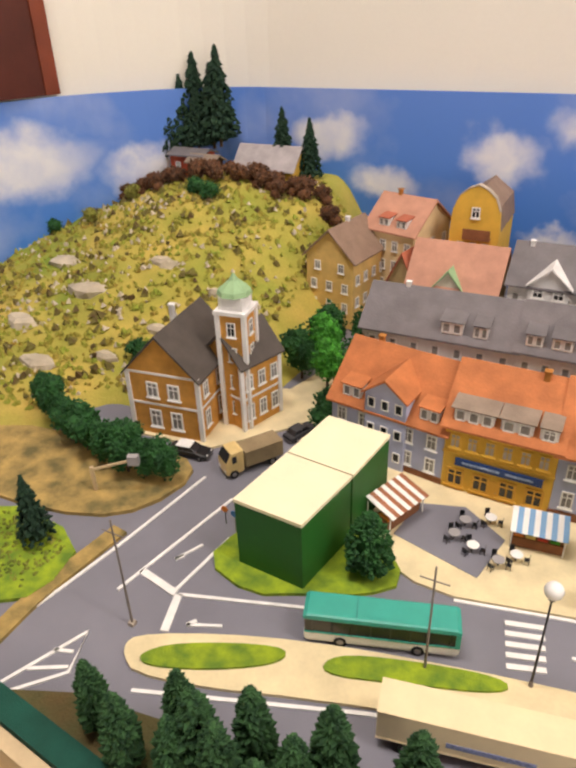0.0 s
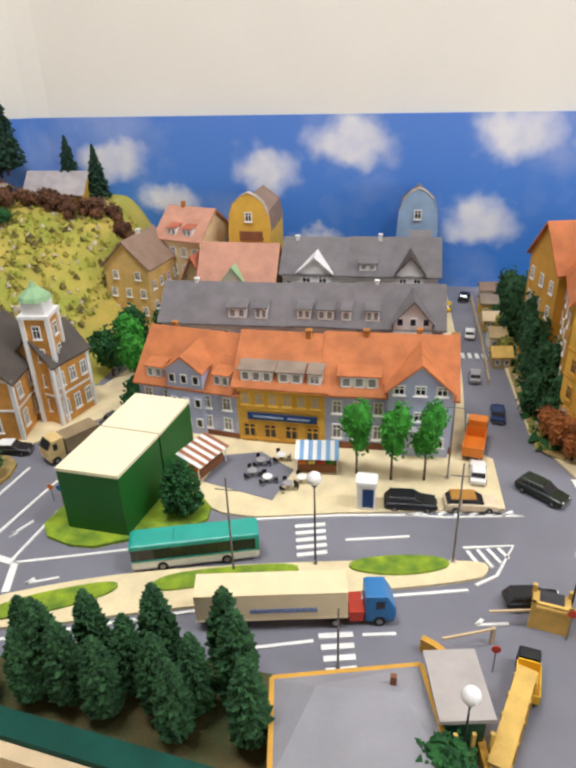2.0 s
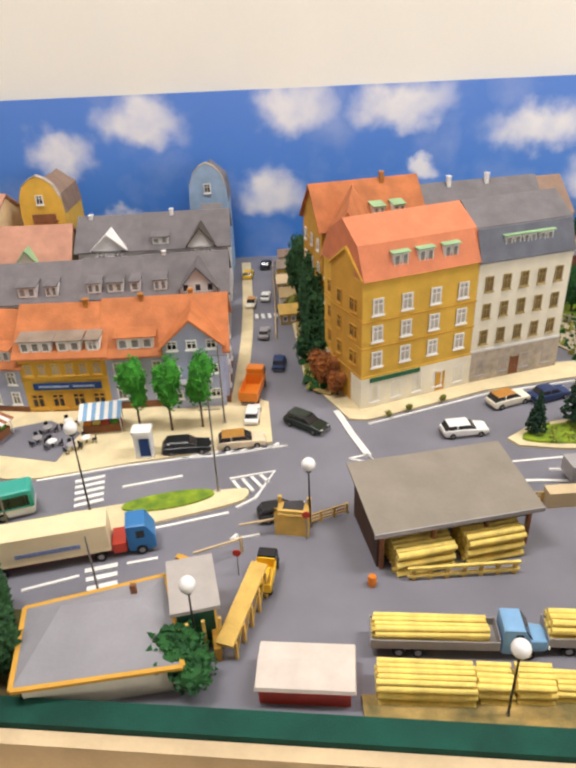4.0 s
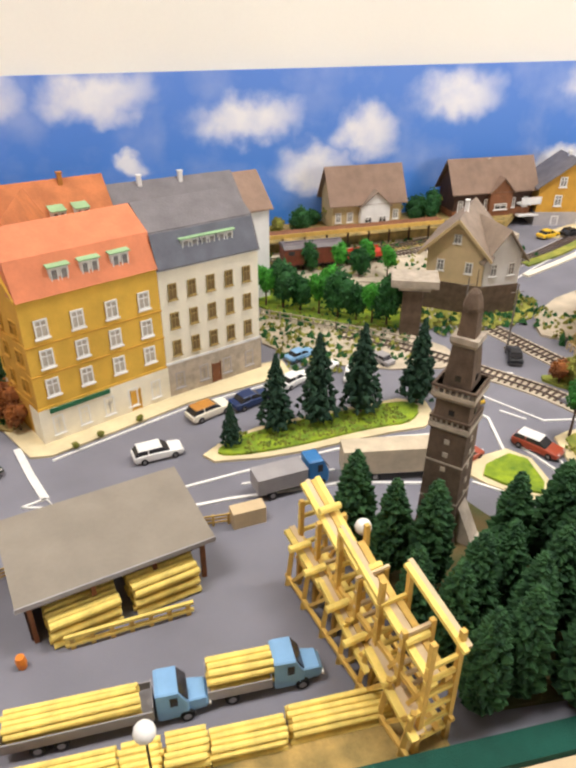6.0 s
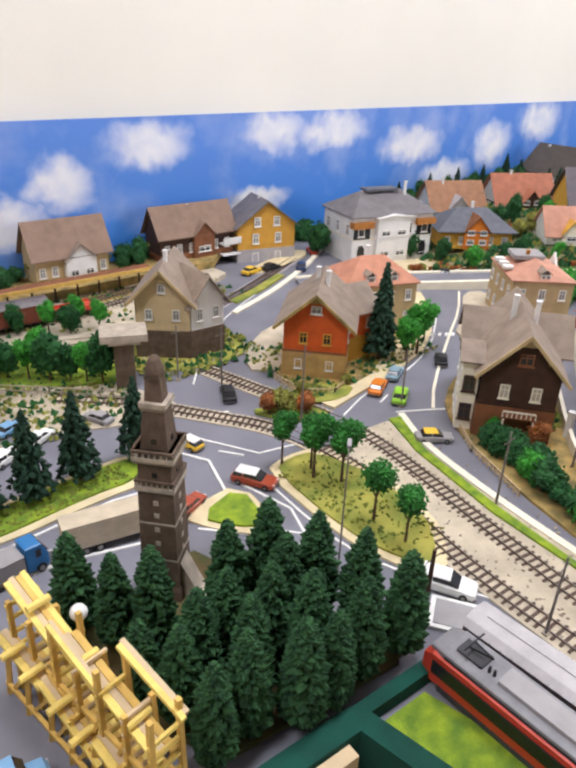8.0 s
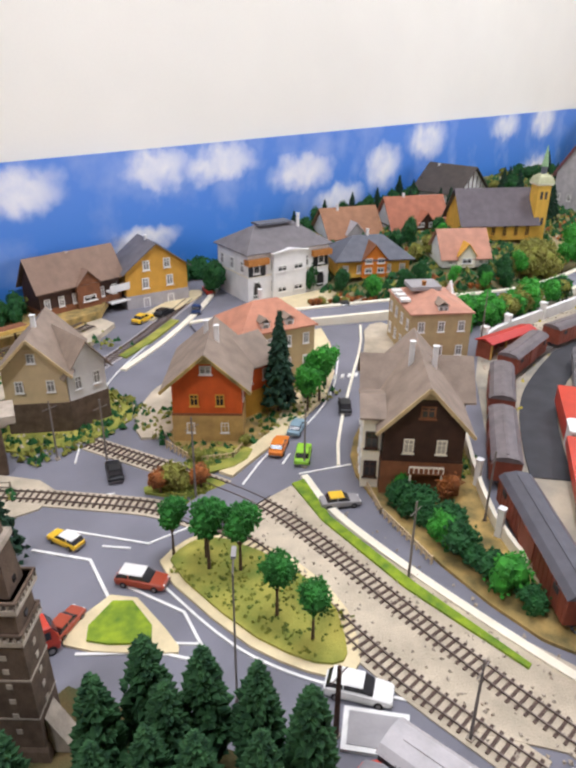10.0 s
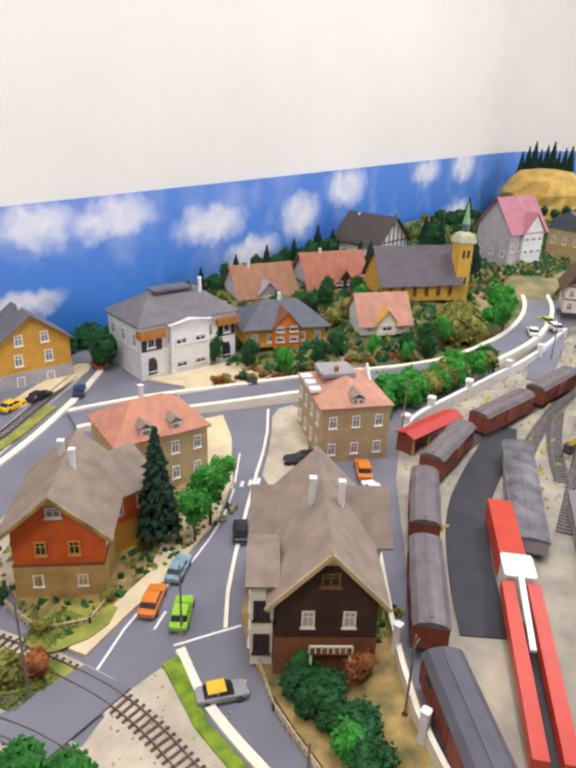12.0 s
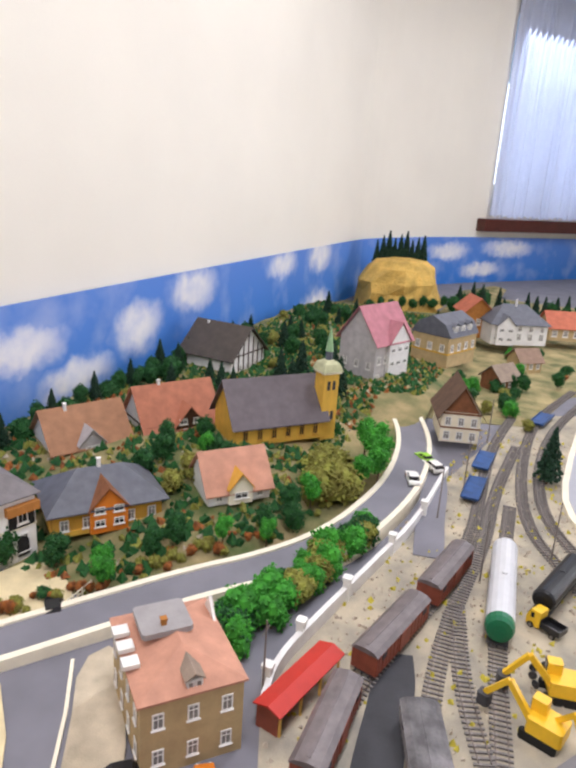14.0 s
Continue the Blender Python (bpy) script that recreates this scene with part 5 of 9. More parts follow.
bus((-0.093, 0.279), (0.037, 0.32))


def semi(A, B):
    L, w = gap(A, B), 0.029
    ob = thing("articulated_lorry", "cream box trailer lorry with blue cab and red chassis", "lorry", base(A, B, 0.0007))
    t = L * 0.76
    part("trailer", Acc().box(0, t, -w / 2, w / 2, 0.013, 0.046, b=0.001), TRUCK_CREAM, ob)
    for z0, z1 in ((0.013, 0.0145), (0.0445, 0.0458)):
        part("trailer_edge", Acc().box(0, t, -w / 2 - 0.0004, w / 2 + 0.0004, z0, z1), TRUCK_CREAM, ob)
    part("side_lettering", Acc().box(t * 0.36, t * 0.8, -w / 2 - 0.0006, -w / 2, 0.0225, 0.0275), mat("lettering_blue", (0.2, 0.24, 0.42), 0.5, var=0.5, scale=400), ob, "blue lettering bar")
    part("side_emblem", Acc().loft([[(t * 0.22 + 0.0055 * math.cos(i * 0.52), y, 0.025 + 0.0055 * math.sin(i * 0.52)) for i in range(12)] for y in (-w / 2, -w / 2 - 0.0006)]), mat("emblem_blue", (0.25, 0.35, 0.55), 0.5, var=0.4, scale=400), ob, "round blue emblem")
    part("chassis", Acc().box(0.01, L * 0.9, -w * 0.3, w * 0.3, 0.007, 0.0125).box(L * 0.77, L * 0.84, -w * 0.45, w * 0.45, 0.006, 0.018), RED, ob, "red chassis")
    part("cab", cab_shape(Acc(), L * 0.85, L, w * 0.95, 0.037), BLUE, ob, "blue cab")
    part("windscreen", Acc().box(L * 0.9, L * 0.945, -w * 0.485, w * 0.485, 0.022, 0.031), PANE, ob)
    for x in (L * 0.12, L * 0.19, L * 0.7, L * 0.92):
        for sy in (-1, 1):
            wheel(ob, x, sy * (w / 2 - 0.002), 0.0058, 0.0035)


semi((0.0, 0.216), (0.186, 0.252))

ROWB = dict(z=0.003, group="house row", category="town house")
house("town_house", "pale blue house with orange tile roof and gable", (-0.187, 0.556), (-0.038, 0.534), 0.13, 0.074, 0.054, BLUE_WALL, ORANGE_ROOF, "side", rows=[("front", 5, 0.012, 0.013, 0.02), ("front", 5, 0.044, 0.013, 0.02), ("left", 3, 0.03, 0.011, 0.016)], chimneys=[(0.03, 0.07, 0.135)], dormers=[(0.026, 0.026, 0.078, 0.017, ORANGE_ROOF, "shed"), (0.128, 0.024, 0.078, 0.017, ORANGE_ROOF, "shed")], cross=[(0.076, 0.054, 0.1, 0.02, 0.005, ORANGE_ROOF, 3, (0.012, 0.044, 0.08), BLUE_WALL)], plinth=(0.008, BROWN_TIMBER), **ROWB)
house("town_house", "yellow shop house with orange roof and three dormers", (-0.0375, 0.533), (0.083, 0.53), 0.13, 0.088, 0.048, YELLOW_WALL, ORANGE_ROOF, "side", rows=[("front", 6, 0.058, 0.012, 0.019, 0.012, 0.108, YELLOW_WALL, PANE_L), ("front", 4, 0.006, 0.02, 0.024, 0.016, 0.104, OCHRE_WALL, PANE)], chimneys=[(0.09, 0.06, 0.144)], dormers=[(0.028, 0.044, 0.091, 0.017, TAUPE_ROOF, "shed"), (0.074, 0.034, 0.091, 0.017, TAUPE_ROOF, "shed"), (0.107, 0.019, 0.091, 0.017, TAUPE_ROOF, "shed")], bands=[(0.05, 0.002, YELLOW_WALL), (0.083, 0.002, WHITE_WALL)], doors=[("front", 0.06, 0.012, 0.026, OCHRE_WALL)], **ROWB)
sg = thing("shop_sign", "long dark blue shop sign with pale lettering bar", "sign", base((-0.023, 0.5315), (0.072, 0.5290), 0.039), "shop signs")
part("board", Acc().box(0, 0.096, -0.002, -0.0005, 0, 0.0105), SIGN_BLUE, sg)
for x0, x1 in ((0.008, 0.05), (0.056, 0.086)):
    part("lettering", Acc().box(x0, x1, -0.0026, -0.002, 0.004, 0.0066), mat("sign_lettering", (0.3, 0.38, 0.52), 0.5, var=0.5, scale=500), sg)
house("town_house", "pale blue corner house with orange roof and arched gable", (0.0835, 0.530), (0.25, 0.535), 0.13, 0.086, 0.054, BLUE_WALL, ORANGE_ROOF, "side", rows=[("front", 3, 0.054, 0.013, 0.02, 0.016, 0.07), ("front", 3, 0.016, 0.013, 0.022, 0.016, 0.07), ("right", 3, 0.016, 0.012, 0.018), ("right", 3, 0.054, 0.012, 0.018)], chimneys=[(0.05, 0.062, 0.147), (0.12, 0.07, 0.147)], dormers=[(0.044, 0.05, 0.09, 0.018, ORANGE_ROOF, "shed")], cross=[(0.122, 0.08, 0.098, 0.036, 0.01, ORANGE_ROOF, 3, (0.016, 0.054, 0.092), BLUE_WALL)], plinth=(0.01, BROWN_TIMBER), **ROWB)
cn = bpy.data.objects["town_house.002"]
part("canopy", Acc().box(0.098, 0.146, -0.026, -0.0105, 0.044, 0.047, b=0.0008), GREYP, cn, "grey canopy over the entrance")
# grey roofs behind
house("town_house", "white house with long grey roof and dormers", (-0.22, 0.745), (0.0, 0.75), 0.12, 0.084, 0.045, WHITE_WALL, GREY_ROOF, "side", rows=[("front", 7, 0.055, 0.011, 0.016)], chimneys=[(0.05, 0.06, 0.136)], dormers=[(0.13, 0.03, 0.09, 0.018, GREY_ROOF, "shed"), (0.17, 0.02, 0.09, 0.018, GREY_ROOF, "shed")], **ROWB)
house("town_house", "white house with grey roof, three dormers", (0.0005, 0.75), (0.105, 0.75), 0.12, 0.086, 0.046, WHITE_WALL, GREY_ROOF, "side", rows=[("front", 4, 0.055, 0.011, 0.016)], dormers=[(0.02, 0.022, 0.092, 0.017, GREY_ROOF, "shed"), (0.055, 0.026, 0.092, 0.017, GREY_ROOF, "shed"), (0.088, 0.016, 0.092, 0.017, GREY_ROOF, "shed")], **ROWB)
house("town_house", "grey roofed corner house with dormer", (0.1055, 0.75), (0.24, 0.755), 0.12, 0.086, 0.048, GREY_WALL, GREY_ROOF, "side", rows=[("front", 5, 0.055, 0.011, 0.016), ("right", 3, 0.05, 0.011, 0.016)], chimneys=[(0.03, 0.06, 0.14)], dormers=[(0.025, 0.022, 0.092, 0.018, GREY_ROOF, "shed")], cross=[(0.088, 0.06, 0.096, 0.034, 0.006, GREY_ROOF, 3, (0.06, 0.09), WHITE_WALL)], **ROWB)
house("town_house", "white gabled house with grey roof at the back", (-0.045, 0.915), (0.08, 0.915), 0.13, 0.115, 0.045, WHITE_WALL, GREY_ROOF, "side", rows=[("front", 5, 0.085, 0.011, 0.016)], cross=[(0.06, 0.06, 0.118, 0.026, 0.004, WHITE_WALL, 2, (0.098,), WHITE_WALL)], chimneys=[(0.02, 0.06, 0.165)], **ROWB)
house("town_house", "grey roofed house with half timbered gable at the back", (0.0805, 0.915), (0.235, 0.92), 0.13, 0.115, 0.047, WHITE_WALL, GREY_ROOF, "side", rows=[("front", 5, 0.085, 0.011, 0.016), ("right", 3, 0.07, 0.011, 0.016)], dormers=[(0.03, 0.03, 0.12, 0.014, GREY_ROOF, "shed")], cross=[(0.105, 0.05, 0.118, 0.03, 0.004, DARK_ROOF, 2, (0.1,), WHITE_WALL)], chimneys=[(0.05, 0.06, 0.17)], **ROWB)


def curved_gable(name, label, A, B, d, h, top, wall, roof, trim):
    w = gap(A, B)
    ob = thing(name, label, "town house", base(A, B, 0), "gabled houses")
    prof = [(0, 0), (w, 0), (w, h), (w * 0.97, h + (top - h) * 0.45), (w * 0.86, h + (top - h) * 0.75), (w * 0.68, top - 0.006), (w * 0.5, top), (w * 0.32, top - 0.006), (w * 0.14, h + (top - h) * 0.75), (w * 0.03, h + (top - h) * 0.45), (0, h)]
    part("wall", Acc().loft([[(x, y, z) for x, z in prof] for y in (0.012, 0)]), wall, ob)
    part("body", Acc().box(0.002, w - 0.002, 0.012, d, 0, h), wall, ob)
    part("roof", Acc().loft([[(0, y, h), (w * 0.08, y, h + (top - h) * 0.5), (w / 2, y, top - 0.012), (w * 0.92, y, h + (top - h) * 0.5), (w, y, h)] for y in (d, 0.012)]), roof, ob)
    part("coping", Acc().loft([[(x, y, z + 0.002) for x, z in prof[3:10]] + [(x, y, z + 0.0005) for x, z in prof[3:10][::-1]] for y in (0.013, -0.001)]), trim, ob)
    part("balcony", Acc().box(w * 0.3, w * 0.85, -0.012, 0, h * 0.93, h * 0.95).box(w * 0.3, w * 0.85, -0.012, -0.0105, h * 0.95, h * 1.04), BROWN_TIMBER if wall is YELLOW_WALL else GREY_WALL, ob)
    for i in range(3):
        window(ob, pose(w * (0.25 + 0.25 * i), -0.0004, h * 0.78), 0.012, 0.018)
        window(ob, pose(w * (0.25 + 0.25 * i), -0.0004, h * 0.5), 0.012, 0.018)
    window(ob, pose(w * 0.5, -0.0004, h + (top - h) * 0.3), 0.014, 0.018)
    return ob


curved_gable("gable_house", "yellow house with tall rounded gable", (-0.165, 1.0), (-0.083, 1.0), 0.14, 0.165, 0.24, YELLOW_WALL, BROWN_ROOF, STONE_L)
curved_gable("gable_house", "pale blue house with rounded ornate gable", (0.155, 1.05), (0.232, 1.05), 0.12, 0.16, 0.24, mat("light_blue_wall", (0.3, 0.42, 0.58), 0.8, var=0.12), GREY_ROOF, STONE_L)
house("town_house", "salmon roofed house with pale green gable", (-0.2, 0.9), (-0.06, 0.9), 0.1, 0.1, 0.055, TAN_WALL, PINK_ROOF, "side", rows=[("front", 5, 0.07, 0.011, 0.016)], cross=[(0.065, 0.05, 0.095, 0.03, 0.003, COPPER, 2, (0.07,), IVORY_WALL)], **ROWB)
house("town_house", "small red roofed house beside the tan house", (-0.245, 0.93), (-0.195, 0.92), 0.09, 0.085, 0.05, TAN_WALL, RED_ROOF, "gable", rows=[("front", 2, 0.05, 0.011, 0.016)], **ROWB)
house("town_house", "tan gabled house with brown roof by the hill", (-0.385, 0.9), (-0.292, 0.885), 0.11, 0.125, 0.045, mat("straw_wall", (0.68, 0.46, 0.16), 0.85, var=0.14), BROWN_ROOF, "gable", rows=[("front", 3, 0.03, 0.012, 0.017), ("front", 3, 0.065, 0.012, 0.017), ("front", 2, 0.1, 0.012, 0.016), ("right", 4, 0.04, 0.012, 0.017), ("right", 4, 0.08, 0.012, 0.017)], chimneys=[(0.046, 0.06, 0.178)], **ROWB)
house("town_house", "pale yellow town house with red roof and dormers", (-0.31, 0.99), (-0.215, 0.965), 0.12, 0.155, 0.045, mat("pale_straw_wall", (0.76, 0.6, 0.34), 0.85, var=0.12), PINK_ROOF, "side", rows=[("front", 4, 0.05, 0.012, 0.018), ("front", 4, 0.085, 0.012, 0.018), ("front", 4, 0.12, 0.012, 0.018), ("right", 3, 0.08, 0.012, 0.018), ("right", 3, 0.12, 0.012, 0.018)], chimneys=[(0.03, 0.06, 0.21)], dormers=[(0.035, 0.02, 0.16, 0.014, RED_ROOF, "shed"), (0.07, 0.02, 0.16, 0.014, RED_ROOF, "shed")], **ROWB)

# brick house with tower
BH = house("brick_house", "orange brick house with white quoins and dark roof", (-0.444, 0.477), (-0.344, 0.49), 0.12, 0.095, 0.052, BRICK_OCHRE, DARK_ROOF, "gable", z=0.003, rows=[("front", 2, 0.012, 0.017, 0.027, 0.035, 0.066), ("front", 2, 0.058, 0.017, 0.023, 0.035, 0.066), ("right", 3, 0.014, 0.014, 0.026), ("right", 3, 0.06, 0.014, 0.022)], bands=[(0.046, 0.003, WHITE_WALL), (0.092, 0.003, WHITE_WALL)], quoins=WHITE_WALL, dormers=(), chimneys=[(0.025, 0.09, 0.15)])
tw = thing("stair_tower", "brick stair tower with white corners and green dome", "tower", base((-0.338, 0.54), (-0.30, 0.545), 0.003))
part("shaft", Acc().box(0, 0.036, 0, 0.036, 0, 0.165), BRICK_OCHRE, tw)
for x in (0, 0.036):
    for y in (0, 0.036):
        part("corner_pilaster", Acc().box(x - 0.003, x + 0.003, y - 0.003, y + 0.003, 0, 0.167), WHITE_WALL, tw)
part("cornice", Acc().box(-0.004, 0.04, -0.004, 0.04, 0.165, 0.17), WHITE_WALL, tw)
part("belfry", Acc().box(0.002, 0.034, 0.002, 0.034, 0.17, 0.188), WHITE_WALL, tw)
part("dome", Acc().loft([[(0.018 + 0.02 * k * math.cos(i * 0.785 + 0.39), 0.018 + 0.02 * k * math.sin(i * 0.785 + 0.39), z) for i in range(8)] for z, k in ((0.188, 1.15), (0.194, 1.05), (0.2, 0.7), (0.206, 0.3), (0.214, 0.08))]), COPPER, tw, "green copper dome")
for z in (0.02, 0.06, 0.1, 0.135):
    window(tw, pose(0.018, -0.0006, z), 0.012, 0.02)
    window(tw, pose(0.0366, 0.018, z, 0, 0, 90), 0.012, 0.02)
house("brick_wing", "brick wing of the tower house with dark roof", (-0.305, 0.535), (-0.285, 0.6), 0.07, 0.1, 0.035, BRICK_OCHRE, DARK_ROOF, "side", z=0.003, rows=[("front", 3, 0.014, 0.013, 0.024), ("front", 3, 0.06, 0.013, 0.022)], bands=[(0.046, 0.003, WHITE_WALL)], quoins=WHITE_WALL)

# hill buildings and plants
def hut(name, label, x, y, w, d, h, rh, wall, roof, z=None, deg=0):
    z = hill_z(x, y) - 0.004 if z is None else z
    A = (x - w / 2 * math.cos(radians(deg)), y - w / 2 * math.sin(radians(deg)))
    B = (x + w / 2 * math.cos(radians(deg)), y + w / 2 * math.sin(radians(deg)))
    return house(name, label, A, B, d, h, rh, wall, roof, "side", z=z, rows=[("front", 2, h * 0.3, 0.012, h * 0.4)], category="hut")


hut("hill_hut", "small hut with wide pale grey roof on the hill", -0.57, 1.09, 0.13, 0.07, 0.02, 0.035, YELLOW_WALL, mat("pale_roof", (0.42, 0.38, 0.38), 0.8))
hut("hill_hut", "small red brick hut on the hill top", -0.745, 1.075, 0.08, 0.05, 0.045, 0.008, mat("red_brick", (0.4, 0.07, 0.03), 0.8), GREY_ROOF, z=0.19)
hut("hill_hut", "dark timber shed on the hill", -0.7, 1.06, 0.06, 0.04, 0.03, 0.01, DARK_TIMBER, TAUPE_ROOF)
for i in range(26):
    x = -0.98 + 0.6 * i / 25
    plant(HEATHER, x, 1.035 - 0.012 * math.sin(i) + (0.02 if i % 2 else 0), hill_z(x, 1.04) - 0.004, 0.8 + 0.25 * ((i * 7) % 5) / 5)
for i, (x, y, s) in enumerate(((-0.9, 1.12, 1.15), (-0.88, 1.14, 1.4), (-0.86, 1.13, 1.3), (-0.83, 1.15, 1.55), (-0.79, 1.14, 1.3), (-0.76, 1.15, 1.6), (-0.72, 1.15, 1.35), (-0.69, 1.13, 1.55), (-0.81, 1.12, 1.0), (-0.74, 1.12, 1.0), (-0.55, 1.14, 1.1), (-0.49, 1.14, 1.0))):
    plant(FIR, x, y, hill_z(x, y) - 0.004 + (0.05 if i < 10 else 0.0), s)
slab("ground_knoll", [(-0.93, 1.1), (-0.72, 1.08), (-0.64, 1.12), (-0.66, 1.18), (-0.9, 1.16)], 0.1, 0.19, FIELD, "raised grassy knoll on the hill top", 2)
for i, (x, y, k) in enumerate(((-0.93, 1.03, BUSH_R), (-0.96, 0.98, BUSH_R), (-0.9, 1.08, BUSH), (-0.84, 1.0, BUSH_O), (-0.62, 0.97, BUSH), (-0.66, 0.98, BUSH), (-0.45, 0.7, BUSH), (-0.5, 0.66, BUSH), (-0.46, 0.62, BUSH_G), (-0.52, 0.6, BUSH_R), (-0.55, 0.62, BUSH), (-0.98, 0.9, BUSH), (-0.88, 0.92, BUSH_O))):
    plant(k, x, y, hill_z(x, y) - 0.003, 1.2)
for i in range(11):
    t = i / 10
    plant(DARKTREE, -0.6 + 0.26 * t, 0.47 - 0.075 * math.sin(t * 1.9) + 0.0 * t, 0.004, 0.72 + 0.12 * (i % 3), i * 50)
for x, y, s, k in ((-0.24, 0.66, 1.15, BROAD), (-0.215, 0.7, 1.1, DARKTREE), (-0.27, 0.72, 1.25, BROAD), (-0.23, 0.78, 1.2, DARKTREE), (-0.205, 0.6, 0.8, DARKTREE), (-0.2, 0.565, 0.7, DARKTREE), (-0.29, 0.78, 1.2, DARKTREE), (-0.3, 0.7, 1.1, DARKTREE)):
    plant(k, x, y, 0.002, s)
plant(FIR, -0.404, 0.256, 0.003, 0.75)
plant(("fir_tree", "dark bushy evergreen beside the green boxes", "tree", conifer_mesh(0.1, 0.03, 31, LEAF_D, True, 520), 0.015, 0.003, "fir trees"), -0.066, 0.368, 0.003, 0.78)
for x, y in ((0.131, 0.474), (0.175, 0.467), (0.216, 0.472)):
    plant(STREET, x, y, 0.003, 1.32)
# the conifers by the rim
RIMTREES = [(-0.1, 0.12, 1.0), (-0.07, 0.145, 0.9), (-0.045, 0.105, 0.85), (-0.01, 0.15, 1.0), (0.0, 0.115, 0.85), (0.03, 0.12, 0.85), (0.045, 0.165, 0.9), (0.062, 0.135, 1.0), (-0.16, 0.105, 0.8), (-0.13, 0.14, 0.8), (0.08, 0.1, 0.9), (-0.2, 0.12, 0.75), (-0.08, 0.112, 0.9), (0.02, 0.095, 0.85), (-0.03, 0.13, 0.85), (-0.115, 0.108, 0.8)]
for i, (x, y, s) in enumerate(RIMTREES):
    plant((CYP, CYP2)[i % 2], x, y, 0.002, s * 1.05, i * 70)
slab("ground_field", [(-0.3, front_y(-0.3)), (-0.24, 0.135), (0.0, 0.17), (0.09, 0.165), (0.1, front_y(0.1))], 0.0, 0.003, DARK_GROUND, "dark olive and brown ground under the rim conifers", 0)

# cars and street furniture at the town end
car(-0.345, 0.462, 8, BLACK, "black and white model car before the brick house", WHITE, 0.055)
lorry(-0.262, 0.475, 236, 0.078, mat("beige_paint", (0.72, 0.52, 0.22), 0.45), mat("tarp_brown", (0.3, 0.22, 0.12), 0.8), "beige delivery lorry with brown tarpaulin", box_h=0.032)
car(-0.235, 0.56, 70, DARKGREY, "dark grey model car beside the house row")
car(0.2, 0.42, 4, BLACK, "black estate car parked at the kerb", estate=True, L=0.062)
car(0.27, 0.428, 6, mat("car_beige", (0.75, 0.6, 0.4), 0.4), "cream car with brown roof rack at the kerb", mat("rack_brown", (0.42, 0.2, 0.03), 0.6), L=0.062, estate=True)
car(0.283, 0.492, 86, WHITE, "white car parked in the side street", L=0.05)
lorry(0.283, 0.555, 80, 0.075, ORANGE, ORANGE, "orange tipper lorry in the side street", bed_h=0.012)
car(0.284, 0.612, 85, IVORY_WALL, "cream car in the side street", L=0.045)
car(0.356, 0.463, -38, mat("dark_green_paint", (0.02, 0.03, 0.02), 0.3), "dark green estate car turning into the junction", estate=True, L=0.062)
car(0.322, 0.645, 85, NAVY, "dark blue car in the side street")
car(0.262, 1.06, 85, YELLOW, "yellow car far down the side street", L=0.05)
car(0.3, 1.12, 80, BLACK, "black car far down the side street", L=0.05)
for x, y, h in ((-0.243, 0.214, 0.13), (0.018, 0.283, 0.125), (0.246, 0.331, 0.13), (0.245, 0.48, 0.12)):
    mast(x, y, h, 0.0, POLE, 0.0013, "thin grey street mast")
street_lamp(0.102, 0.306, 0.105, globe=True, z=0.0035)
street_lamp(0.14, 0.182, 0.075)
bt = thing("kiosk_booth", "white telephone booth with dark panes", "booth", pose(0.148, 0.412, 0.003))
part("body", Acc().box(-0.011, 0.011, -0.009, 0.009, 0, 0.036, b=0.001), WHITE, bt)
part("roof", Acc().box(-0.0125, 0.0125, -0.0105, 0.0105, 0.036, 0.04, b=0.002), LAMPGLOBE, bt)
part("pane", Acc().box(-0.004, 0.009, -0.0096, -0.009, 0.004, 0.03), SIGN_BLUE, bt)


def stall(x, y, deg, w, d, stripes, label):
    ob = thing("market_stall", label, "market stall", pose(x, y, 0.0036, 0, 0, deg), "market stalls")
    for sx in (-1, 1):
        for sy in (-1, 1):
            part("post", Acc().cyl(sx * w * 0.46, sy * d * 0.45, 0, 0.026, 0.0007, 0.0007, 6), WHITE, ob)
    for i in range(10):
        x0 = -w / 2 + w * i / 10
        part("awning_stripe", Acc().add([(x0, -d * 0.6, 0.024), (x0 + w / 10, -d * 0.6, 0.024), (x0 + w / 10, d * 0.5, 0.033), (x0, d * 0.5, 0.033), (x0, -d * 0.6, 0.025), (x0 + w / 10, -d * 0.6, 0.025), (x0 + w / 10, d * 0.5, 0.034), (x0, d * 0.5, 0.034)], [(3, 2, 1, 0), (4, 5, 6, 7), (0, 1, 5, 4), (1, 2, 6, 5), (2, 3, 7, 6), (3, 0, 4, 7)]), stripes if i % 2 else WHITE, ob)
    part("counter", Acc().box(-w * 0.45, w * 0.45, -d * 0.35, d * 0.2, 0, 0.012), BROWN_TIMBER, ob)
    for i in range(4):
        part("crate", Acc().box(-w * 0.42 + w * 0.21 * i, -w * 0.25 + w * 0.21 * i, -d * 0.3, d * 0.1, 0.012, 0.015 + 0.001 * (i % 2)), (ORANGE, LOG, RED, LEAF)[i], ob)


